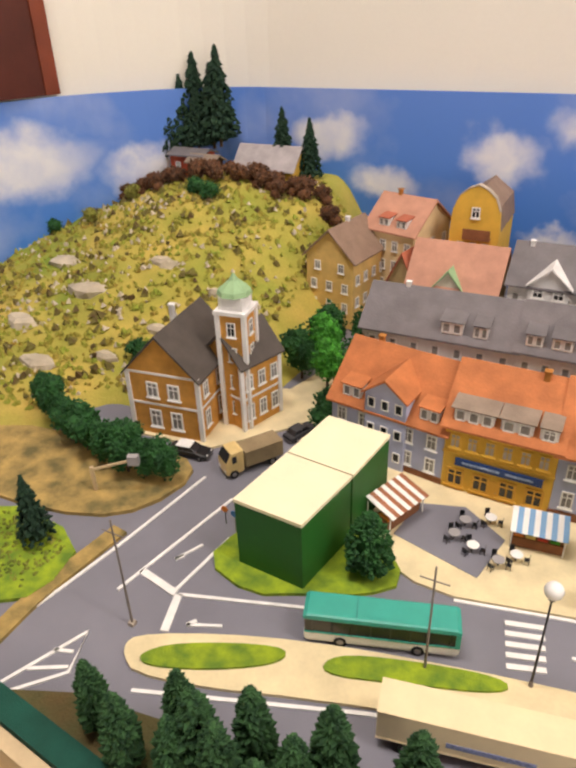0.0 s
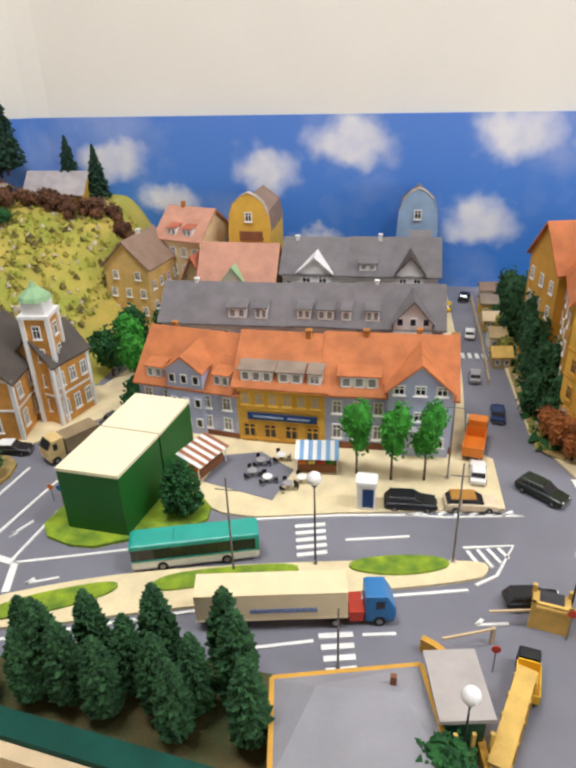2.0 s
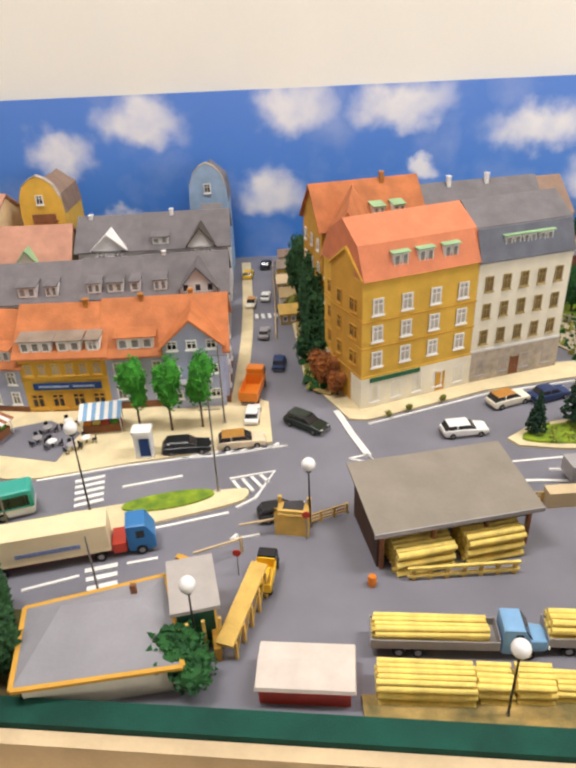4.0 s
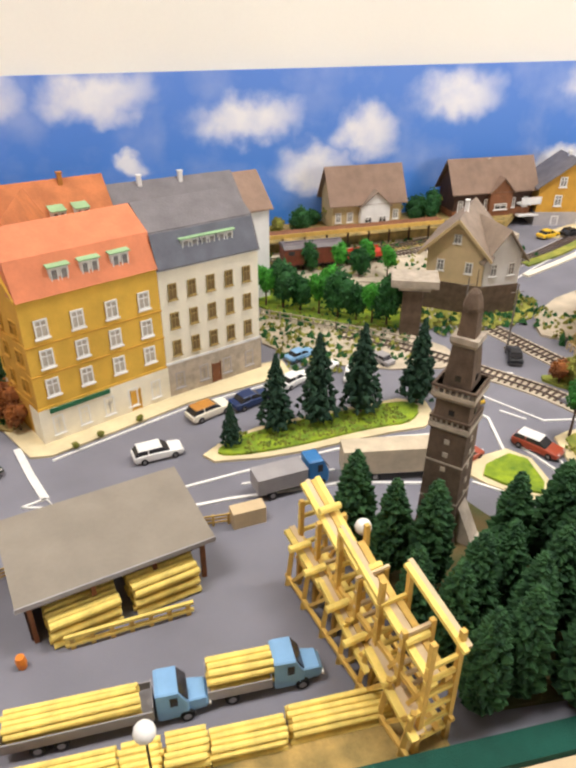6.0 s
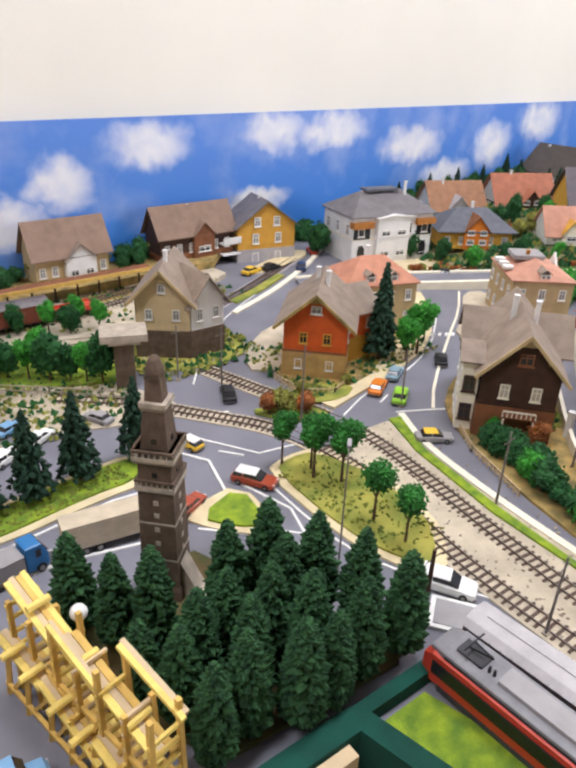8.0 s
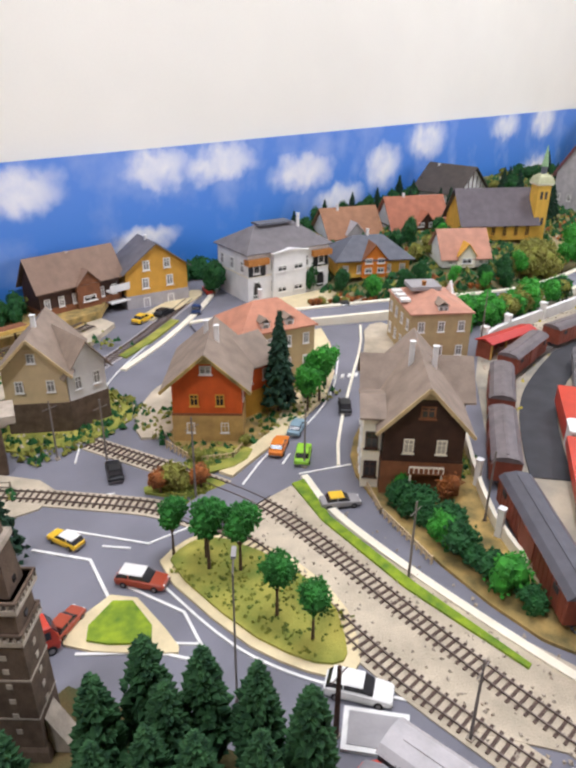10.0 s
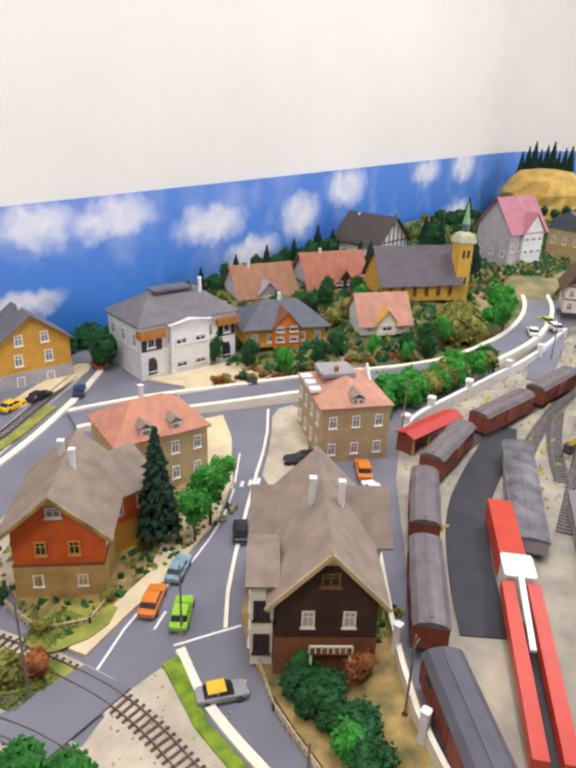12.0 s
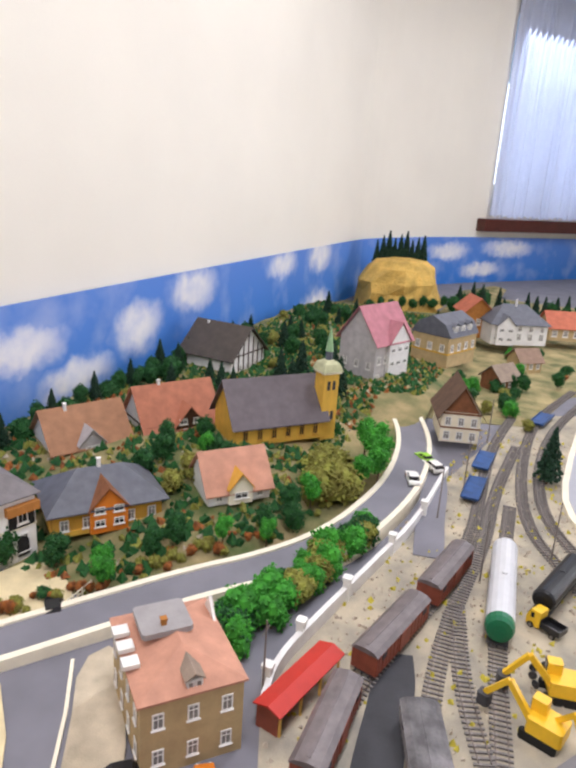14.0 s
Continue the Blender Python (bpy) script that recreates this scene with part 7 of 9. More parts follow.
FRAMES = ((0.0, 0.1), (0.17, 0.1), (0.36, 0.116), (0.52, 0.096), (0.68, 0.12), (0.84, 0.1), (1.0, 0.12))
for i, (t, top) in enumerate(FRAMES):
    for s_ in (-0.012, 0.012):
        part("post", Acc().beam(gpt(t, s_ * 1.15, 0), gpt(t, s_, top), 0.004, 0.004), TIMBER, gn)
    for z in (0.018, 0.034, 0.05, 0.066, 0.082, 0.096):
        part("rung", Acc().beam(gpt(t, -0.015, z), gpt(t, 0.015, z), 0.0026, 0.0034), RIMTOP if i % 2 else LOG, gn)
    part("outer_post", Acc().beam(gpt(t - 0.02, -0.024, 0), gpt(t, -0.02, 0.054), 0.004, 0.004), TIMBER, gn)
    part("outer_beam", Acc().beam(gpt(t, -0.024, 0.05), gpt(t, -0.01, 0.052), 0.003, 0.0036), LOG, gn)
for (t0, h0), (t1, h1) in zip(FRAMES, FRAMES[1:]):
    for s_ in (-0.012, 0.012):
        part("brace", Acc().beam(gpt(t0, s_, 0.006), gpt(t1, s_, 0.075), 0.003, 0.003), TIMBER, gn)
        part("side_rail", Acc().beam(gpt(t0, s_, 0.058), gpt(t1, s_, 0.058), 0.003, 0.0045), TIMBER, gn)
    part("brace", Acc().beam(gpt(t0, -0.023, 0.004), gpt(t1, -0.021, 0.05), 0.003, 0.003), TIMBER, gn)
for t0, t1, s0, w, z0, z1 in ((-0.04, 0.33, 0.0, 0.02, 0.112, 0.088), (0.36, 0.66, 0.0, 0.019, 0.1, 0.082), (0.68, 1.0, -0.002, 0.018, 0.092, 0.078), (0.66, 1.03, 0.012, 0.009, 0.124, 0.108), (0.34, 0.68, -0.01, 0.007, 0.118, 0.098), (-0.05, 0.3, -0.019, 0.012, 0.062, 0.054), (0.3, 0.7, -0.018, 0.014, 0.06, 0.034), (0.68, 1.02, -0.017, 0.013, 0.054, 0.03), (0.0, 1.0, 0.0, 0.02, 0.034, 0.022)):
    n = max(2, round(w / 0.0055))
    for j in range(n):
        o = s0 + w * ((j + 0.5) / n - 0.5)
        part("plank", Acc().beam(gpt(t0 - 0.012 * (j % 2), o, z0), gpt(t1 + 0.014 * ((j + 1) % 2), o, z1), w / n * 0.94, 0.0036), (LOG, RIMTOP, TIMBER)[j % 3], gn)
for t, s_, z in ((0.1, -0.023, 0.067), (0.25, -0.023, 0.064), (0.45, -0.022, 0.058), (0.6, -0.022, 0.048), (0.15, 0.0, 0.108), (0.5, 0.0, 0.097), (0.85, -0.002, 0.09)):
    part("log_roller", Acc().bar(gpt(t, s_ - 0.01, z), gpt(t, s_ + 0.01, z), 0.0032, 8), LOG, gn)
for s_, z in ((-0.024, 0.012), (-0.013, 0.03), (0.013, 0.03)):
    part("ground_beam", Acc().beam(gpt(-0.03, s_, z), gpt(1.03, s_, z), 0.0034, 0.0034), TIMBER, gn)
street_lamp(0.694, 0.15, 0.082, globe=True)
street_lamp(0.35, 0.266, 0.076, globe=True)
street_lamp(0.491, 0.036, 0.073, globe=True)
street_lamp(0.243, 0.108, 0.078, globe=True)
# lorries in the street behind the yard
lorry(0.69, 0.322, 3, 0.085, BLUE, GREYP, "grey tarpaulin lorry with blue cab", box_h=0.03)
lorry(0.82, 0.305, -14, 0.14, RED, mat("tarp_cream", (0.55, 0.46, 0.33), 0.8), "long lorry with cream tarpaulin trailer", box_h=0.042)
car(0.905, 0.3, 20, CARRED, "red brown car behind the tower", L=0.05)
car(1.0, 0.29, -62, CARRED, "red brown estate car with white roof", WHITE, 0.06, True)
car(0.985, 0.42, 100, YELLOW, "yellow and blue small car at the junction", WHITE, 0.05, True)
# stone tower
st = thing("stone_tower", "tall brown stone lookout tower with gallery", "tower", pose(0.812, 0.206, 0.004, 0, 0, -52) @ Matrix.Diagonal((0.74, 0.74, 1.03, 1)))
def ring(r, z):
    return [(r * sx, r * sy, z) for sx, sy in ((-1, -1), (1, -1), (1, 1), (-1, 1))]
part("plinth", Acc().loft([ring(0.03, 0), ring(0.0285, 0.012), ring(0.0262, 0.016)]), STONE, st)
part("shaft", Acc().loft([ring(0.0258, 0.016), ring(0.0232, 0.13)]), STONE, st)
for z in (0.048, 0.09):
    part("string_course", Acc().loft([ring(0.0262 - 0.017 * z, z), ring(0.0262 - 0.017 * z, z + 0.002)]), STONE_L, st)
for z0, r in ((0.128, 0.0262), (0.16, 0.0275)):
    part("gallery", Acc().loft([ring(r - 0.004, z0 - 0.004), ring(r, z0), ring(r, z0 + 0.004)]), STONE_L, st)
    for i in range(8):
        for k in range(4):
            an = radians(90 * k)
            u = -r + 0.0014 + (2 * r - 0.0028) * i / 7
            x, y = u * math.cos(an) + (r - 0.0014) * math.sin(an), u * math.sin(an) - (r - 0.0014) * math.cos(an)
            part("baluster", Acc().box(x - 0.001, x + 0.001, y - 0.001, y + 0.001, z0 + 0.004, z0 + 0.009), STONE_L, st)
    part("gallery_rail", Acc().loft([ring(r, z0 + 0.009), ring(r, z0 + 0.0112), ring(r - 0.003, z0 + 0.0112), ring(r - 0.003, z0 + 0.009)]), STONE, st)
part("middle_shaft", Acc().loft([ring(0.0222, 0.132), ring(0.0215, 0.158)]), STONE, st)
part("upper_shaft", Acc().loft([ring(0.0188, 0.16), ring(0.0135, 0.208)]), STONE, st)
part("upper_gallery", Acc().loft([ring(0.0135, 0.206), ring(0.0168, 0.21), ring(0.0168, 0.215)]), STONE_L, st)
part("lantern", Acc().loft([ring(0.011, 0.215), ring(0.0092, 0.238)]), STONE, st)
part("lantern_cap", Acc().loft([[(0.85 * r * math.cos(i * 0.785), r * math.sin(i * 0.785), z) for i in range(8)] for z, r in ((0.237, 0.0135), (0.241, 0.0142), (0.246, 0.0125), (0.253, 0.008), (0.256, 0.003))]), STONE, st)
part("finial", Acc().cyl(0, 0, 0.255, 0.272, 0.0007, 0.0004, 6), STONE, st)
for k in range(4):
    for i, z in enumerate((0.032, 0.05, 0.066, 0.082, 0.098, 0.112, 0.142, 0.175)):
        r = 0.0262 - 0.0229 * z if z < 0.13 else 0.0221 if z < 0.16 else 0.0172
        part("slit_window", Acc().box(-0.0034, 0.0034, -r - 0.0008, -r + 0.002, z, z + 0.005), STONE_L if i < 6 else PANE, st, at=pose(0, 0, 0, 0, 0, 90 * k))
part("stair_block", Acc().loft([[(0.026, -0.016, 0), (0.068, -0.016, 0), (0.068, 0.012, 0), (0.026, 0.012, 0)], [(0.026, -0.016, 0.042), (0.05, -0.016, 0.006), (0.05, 0.012, 0.006), (0.026, 0.012, 0.042)]]), STONE_L, st, "pale stone stair ramp")
# conifers beside the tower
for i, (x, y, s) in enumerate(((0.874, 0.12, 1.06), (0.827, 0.123, 1.04), (0.897, 0.077, 1.05), (0.915, 0.035, 1.04), (0.928, -0.008, 1.0), (0.759, 0.143, 1.0), (0.714, 0.208, 0.97), (0.762, 0.079, 0.98), (0.735, 0.065, 0.9), (0.769, 0.022, 0.96), (0.808, 0.0, 0.98), (0.735, 0.02, 0.9), (0.846, 0.032, 1.0), (0.791, 0.045, 0.98), (0.86, 0.08, 1.0), (0.735, 0.17, 0.9), (0.88, 0.0, 0.95), (0.8, 0.09, 0.9), (0.83, 0.065, 0.95), (0.84, -0.005, 0.9), (0.72, 0.1, 0.8))):
    plant((CYP, CYP2)[i % 2], x, y, 0.003, s * 1.17, i * 77)

# ---- crossing, chalets and the back houses ----
track([(1.15, 0.6), (1.17, 0.5), (1.196, 0.38), (1.207, 0.272), (1.184, 0.155), (1.148, 0.0), (1.12, -0.14), (1.11, -0.3)], ballast=SAND)
track([(0.9, 0.66), (0.99, 0.575), (1.058, 0.467), (1.114, 0.378), (1.133, 0.263), (1.116, 0.15), (1.086, 0.045), (1.075, -0.03), (1.065, -0.15)], ballast=SAND)
# planked level crossing between the rails
slab("road", [(1.10, 0.375), (1.215, 0.352), (1.222, 0.288), (1.115, 0.292)], 0.0022, 0.0046, ASPHALT, "grey asphalt of the level crossing")
track([(0.8, 0.97), (1.0, 0.95), (1.2, 0.96), (1.45, 1.02)], z=0.012, ballast=SAND)
track([(0.8, 1.01), (1.0, 1.0), (1.2, 1.005), (1.45, 1.06)], z=0.012, ballast=OCHRE)
track([(1.05, 0.79), (1.25, 0.81), (1.45, 0.88), (1.6, 0.95), (1.75, 1.02)], ballast=GREY_WALL)
mark([(1.1, 0.57), (1.2, 0.68), (1.32, 0.78), (1.5, 0.87)], 0.003, 2)
br = thing("platform_roof", "long low brown timber platform roof by the back tracks", "platform roof", pose(0, 0, 0.012))
part("roof", Acc().beam((0.86, 1.045, 0.045), (1.3, 1.03, 0.045), 0.03, 0.004), BROWN_TIMBER, br)
part("roof_edge", Acc().beam((0.86, 1.028, 0.044), (1.3, 1.013, 0.044), 0.003, 0.008), TIMBER, br)
for i in range(9):
    part("post", Acc().box(0.88 + 0.05 * i, 0.883 + 0.05 * i, 1.04, 1.043, 0, 0.043), DARK_TIMBER, br)
wagon((0.9, 0.955), (1.02, 0.945), WAGON, WAGON_ROOF, "brown covered wagon on the back track", 0.014)
wagon((1.03, 0.945), (1.12, 0.95), RED, WAGON_ROOF, "red flat wagon on the back track", 0.014, kind="flat")
fence("wooden_fence", "weathered wooden fence round the car park", [(0.78, 0.79), (0.9, 0.68), (1.0, 0.575)], 0.018, STONE_L, posts=0.02)
fence("wooden_fence", "weathered wooden fence along the back bank", [(0.8, 0.93), (0.95, 0.87), (1.06, 0.82)], 0.016, STONE_L, posts=0.02)
for i, (x, y) in enumerate(((0.79, 0.83), (0.82, 0.81), (0.845, 0.79), (0.87, 0.77), (0.895, 0.745), (0.92, 0.72), (0.945, 0.7), (0.965, 0.68), (0.985, 0.665), (0.86, 0.86), (0.93, 0.78))):
    plant((DARKTREE, BROAD, DARKTREE)[i % 3], x, y, 0.005, 0.82 + 0.14 * (i % 3))
for x, y in ((1.0, 0.9), (1.03, 0.87), (1.06, 0.9), (0.95, 0.93), (1.08, 0.85)):
    plant((BROAD, DARKTREE)[int(x * 100) % 2], x, y, 0.01, 0.8)
pl = thing("bridge_pier", "weathered stone pier with broad cap", "pier", base((0.985, 0.635), (1.03, 0.612)))
part("shaft", Acc().box(0.008, 0.04, 0, 0.03, 0, 0.082, b=0.002), STONE, pl)
part("cap", Acc().box(0, 0.05, -0.008, 0.038, 0.082, 0.088).box(-0.012, 0.062, -0.012, 0.042, 0.088, 0.1), STONE_L, pl)

CH = dict(category="house", group="chalets")
house("chalet", "cream house with brown stone base and taupe roof", (1.085, 0.721), (1.155, 0.655), 0.13, 0.118, 0.048, mat("cream_plaster", (0.68, 0.52, 0.3), 0.85, var=0.08), TAUPE_ROOF, "gable", o=0.014, rows=[("front", 2, 0.075, 0.013, 0.02), ("front", 1, 0.125, 0.013, 0.016), ("right", 4, 0.075, 0.012, 0.02)], plinth=(0.055, STONE), chimneys=[(0.048, 0.05, 0.185)], **CH)
house("chalet_wing", "white gabled wing of the cream house", (1.158, 0.655), (1.225, 0.65), 0.1, 0.108, 0.042, WHITE_WALL, TAUPE_ROOF, "gable", o=0.01, rows=[("front", 2, 0.072, 0.013, 0.022), ("right", 3, 0.072, 0.013, 0.022)], plinth=(0.055, STONE), **CH)
house("chalet", "bright red timber chalet with taupe roof and ochre base", (1.24, 0.503), (1.308, 0.42), 0.14, 0.105, 0.046, RED_WALL, TAUPE_ROOF, "gable", z=0.004, o=0.016, rows=[("front", 2, 0.062, 0.014, 0.02, 0.034, 0.074, OCHRE_WALL, PANE), ("front", 1, 0.116, 0.018, 0.014), ("front", 2, 0.015, 0.013, 0.018), ("right", 3, 0.062, 0.013, 0.02)], plinth=(0.045, mat("weathered_ochre", (0.5, 0.32, 0.11), 0.85, var=0.2)), bands=[(0.045, 0.004, BROWN_TIMBER)], chimneys=[(0.065, 0.07, 0.168), (0.045, 0.1, 0.165)], **CH)
house("chalet_wing", "red side wing of the chalet with taupe roof", (1.36, 0.47), (1.43, 0.46), 0.1, 0.095, 0.03, RED_WALL, TAUPE_ROOF, "side", z=0.004, o=0.01, rows=[("front", 2, 0.06, 0.013, 0.02)], plinth=(0.045, OCHRE_WALL), **CH)
house("chalet", "dark brown timber chalet with taupe roof and balcony", (1.328, 0.176), (1.39, 0.088), 0.2, 0.11, 0.056, DARK_TIMBER, TAUPE_ROOF, "gable", z=0.004, o=0.011, rows=[("front", 2, 0.066, 0.014, 0.022, 0.034, 0.078, IVORY_WALL, PANE_L), ("front", 1, 0.12, 0.02, 0.018, 0.0555, 0.0555, BROWN_TIMBER, PANE), ("left", 4, 0.06, 0.013, 0.02), ("right", 4, 0.06, 0.013, 0.02)], plinth=(0.052, BROWN_TIMBER), bands=[(0.053, 0.003, DARK_TIMBER)], doors=[("front", 0.055, 0.022, 0.036, BROWN_TIMBER)], chimneys=[(0.04, 0.1, 0.188), (0.075, 0.11, 0.178)], **CH)
# the front's dark panes stand in for the shaded balcony recesses
house("chalet_wing", "white balcony bay of the dark chalet", (1.322, 0.205), (1.336, 0.185), 0.08, 0.112, 0.012, IVORY_WALL, TAUPE_ROOF, "side", z=0.004, o=0.006, rows=[("front", 1, 0.018, 0.018, 0.026, 0.012, 0.012, DARK_TIMBER, PANE), ("front", 1, 0.064, 0.018, 0.026, 0.012, 0.012, DARK_TIMBER, PANE), ("left", 3, 0.07, 0.014, 0.024), ("left", 3, 0.02, 0.014, 0.024)], **CH)
house("chalet_wing", "cross wing of the dark chalet with taupe roof", (1.4, 0.25), (1.485, 0.132), 0.085, 0.108, 0.04, mat("mauve_wall", (0.5, 0.43, 0.42), 0.85), TAUPE_ROOF, "side", z=0.004, o=0.012, rows=[("left", 2, 0.06, 0.014, 0.022), ("right", 2, 0.06, 0.014, 0.022)], **CH)
house("apartment_house", "tan apartment house with pink hipped roof", (1.757, 0.378), (1.848, 0.292), 0.16, 0.105, 0.03, TAN_WALL, PINK_ROOF, "hip", o=0.004, rows=[("front", 3, 0.016, 0.014, 0.022), ("front", 3, 0.068, 0.014, 0.022), ("left", 4, 0.02, 0.013, 0.022), ("left", 4, 0.068, 0.013, 0.022)], dormers=[(0.065, 0.02, 0.108, 0.012, TAUPE_ROOF, "gable")], chimneys=[(0.05, 0.09, 0.145)], z=0.0, category="house")
part("flat_roof", Acc().box(0.02, 0.085, 0.075, 0.135, 0.13, 0.138, b=0.004), GREYP, bpy.data.objects["apartment_house"], "grey flat roof deck")
for k in range(3):
    part("skylight", Acc().box(-0.008, 0.012, 0.05 + 0.03 * k, 0.068 + 0.03 * k, 0.115, 0.121), WHITE, bpy.data.objects["apartment_house"])
part("white_gable", Acc().loft([[(0.122, 0.1, 0.1), (0.122, 0.155, 0.1), (0.122, 0.13, 0.135)], [(0.126, 0.1, 0.1), (0.126, 0.155, 0.1), (0.126, 0.13, 0.135)]]), WHITE, bpy.data.objects["apartment_house"])
house("apartment_house", "tan house with salmon roof behind the chalet", (1.46, 0.56), (1.6, 0.5), 0.12, 0.1, 0.045, TAN_WALL, mat("salmon_tile", (0.52, 0.23, 0.14), 0.75), "hip", o=0.005, rows=[("front", 4, 0.02, 0.013, 0.022), ("front", 4, 0.066, 0.013, 0.022), ("right", 3, 0.066, 0.013, 0.022)], dormers=[(0.05, 0.018, 0.104, 0.014, TAUPE_ROOF, "gable"), (0.1, 0.018, 0.104, 0.014, TAUPE_ROOF, "gable")], chimneys=[(0.07, 0.07, 0.16)], category="house")
house("villa", "white villa with grey hipped roof and red brick bands", (1.83, 0.885), (2.07, 0.81), 0.16, 0.125, 0.055, WHITE_WALL, GREY_ROOF, "hip", o=0.008, rows=[("front", 5, 0.02, 0.02, 0.035), ("front", 5, 0.075, 0.02, 0.03), ("left", 3, 0.075, 0.02, 0.03), ("right", 3, 0.075, 0.02, 0.03)], bands=[(0.066, 0.003, IVORY_WALL)], chimneys=[(0.19, 0.06, 0.2)], cross=[(0.12, 0.1, 0.122, 0.006, 0.012, WHITE_WALL, 2, (0.02, 0.075), WHITE_WALL)], z=0.0, category="house")
vl = bpy.data.objects["villa"]
for x0, x1 in ((-0.004, 0.058), (0.195, 0.255)):
    part("brick_balcony", Acc().box(x0, x1, -0.012, 0.012, 0.098, 0.114), BRICK_WALL, vl, "red brick balcony parapet")
    # dark sheet on the flat wall; the recess's shade is its colour
    part("loggia", Acc().box(x0 + 0.006, x1 - 0.006, -0.0015, 0.001, 0.068, 0.098), PANE, vl, "dark panel in place of the shaded loggia recess")
    part("arched_door", Acc().loft([[((x0 + x1) / 2 + 0.011 * cx, y, cz) for cx, cz in ((-1, 0.012), (1, 0.012), (1, 0.04), (0.7, 0.047), (0, 0.051), (-0.7, 0.047), (-1, 0.04))] for y in (0.0, -0.0022)]), PANE, vl, "dark arched door")
part("roof_deck", Acc().box(0.07, 0.17, 0.06, 0.1, 0.179, 0.184), SLATE, bpy.data.objects["villa"], "blue roof railing deck")
fence("balustrade", "pale stone balustrade before the white villa", [(1.8, 0.75), (1.95, 0.66), (2.03, 0.66)], 0.018, IVORY_WALL, posts=0.012)
house("villa", "yellow gabled house with grey roof and stone base", (1.6, 1.078), (1.757, 1.03), 0.1, 0.108, 0.06, OCHRE_WALL, GREY_ROOF, "gable", o=0.01, rows=[("front", 2, 0.06, 0.018, 0.026, 0.05, 0.115), ("front", 2, 0.105, 0.018, 0.024, 0.055, 0.11), ("front", 2, 0.01, 0.018, 0.026, 0.05, 0.115)], plinth=(0.045, GREY_WALL), chimneys=[(0.08, 0.05, 0.178)], z=-0.012, category="house")
house("farmhouse", "back house with brown roof and white gable", (1.075, 1.115), (1.242, 1.105), 0.075, 0.068, 0.06, TAN_WALL, BROWN_ROOF, "side", z=0.03, o=0.01, rows=[("front", 6, 0.015, 0.014, 0.022)], chimneys=[(0.1, 0.04, 0.125)], cross=[(0.1, 0.07, 0.05, 0.03, 0.01, TAUPE_ROOF, 2, (0.012,), WHITE_WALL)], group="back houses")
house("farmhouse", "dark timber back house with brown roof and balcony", (1.385, 1.11), (1.595, 1.095), 0.075, 0.074, 0.056, DARK_TIMBER, BROWN_ROOF, "side", z=0.025, o=0.01, rows=[("front", 6, 0.02, 0.014, 0.024)], chimneys=[(0.1, 0.04, 0.13)], cross=[(0.12, 0.06, 0.062, 0.03, 0.01, BROWN_ROOF, 1, (0.02,), BROWN_TIMBER)], plinth=(0.02, BROWN_TIMBER), group="back houses")
part("balcony", Acc().box(0.17, 0.225, -0.02, 0.0, 0.028, 0.032).box(0.17, 0.225, -0.021, -0.019, 0.032, 0.046).box(0.17, 0.225, -0.02, 0.0, 0.0, 0.004), WHITE_WALL, bpy.data.objects["farmhouse.001"])
for i in range(16):
    x = 0.84 + i * 0.052
    plant((BUSH, BUSH, BUSH_O)[i % 3], x, 1.165 if 1.0 < x < 1.62 else 1.13, 0.028, 1.3 + 0.3 * (i % 2))
for x, y, s in ((1.3, 1.12, 1.0), (1.335, 1.13, 1.15), (1.32, 1.1, 0.8), (1.0, 1.12, 1.0), (1.275, 1.1, 0.7)):
    plant(DARKTREE, x, y, 0.026, s * 0.8)
for x, y, s in ((1.82, 1.0, 1.2), (1.86, 1.02, 1.0), (2.12, 0.95, 1.1), (2.16, 0.9, 1.0)):
    plant(DARKTREE, x, y, 0.0, s)
for i in range(18):
    plant(BUSH, 1.8 + i * 0.06, 1.16, -0.006, 1.5 + 0.4 * (i % 3))
plant(FIR2, 1.425, 0.442, 0.003, 1.5)
for x, y, s in ((1.455, 0.402, 1.15), (1.499, 0.41, 1.4), (1.56, 0.44, 1.0)):
    plant(BROAD, x, y, 0.003, s)
for (x, y), s in zip(((1.055, 0.298), (1.063, 0.245), (1.085, 0.215), (1.058, 0.136), (1.056, 0.086), (1.075, 0.262)), (1.1, 1.35, 1.3, 1.2, 1.12, 1.15)):
    plant(ROUND, x, y, 0.005, s)
for x, y, k, s in ((1.13, 0.41, BUSH_R, 1.3), (1.15, 0.395, BUSH_O, 1.5), (1.175, 0.375, BUSH_R, 1.3), (1.22, 0.43, BUSH_O, 0.8), (1.3, 0.41, BUSH_O, 0.7)):
    plant(k, x, y, 0.003, s)


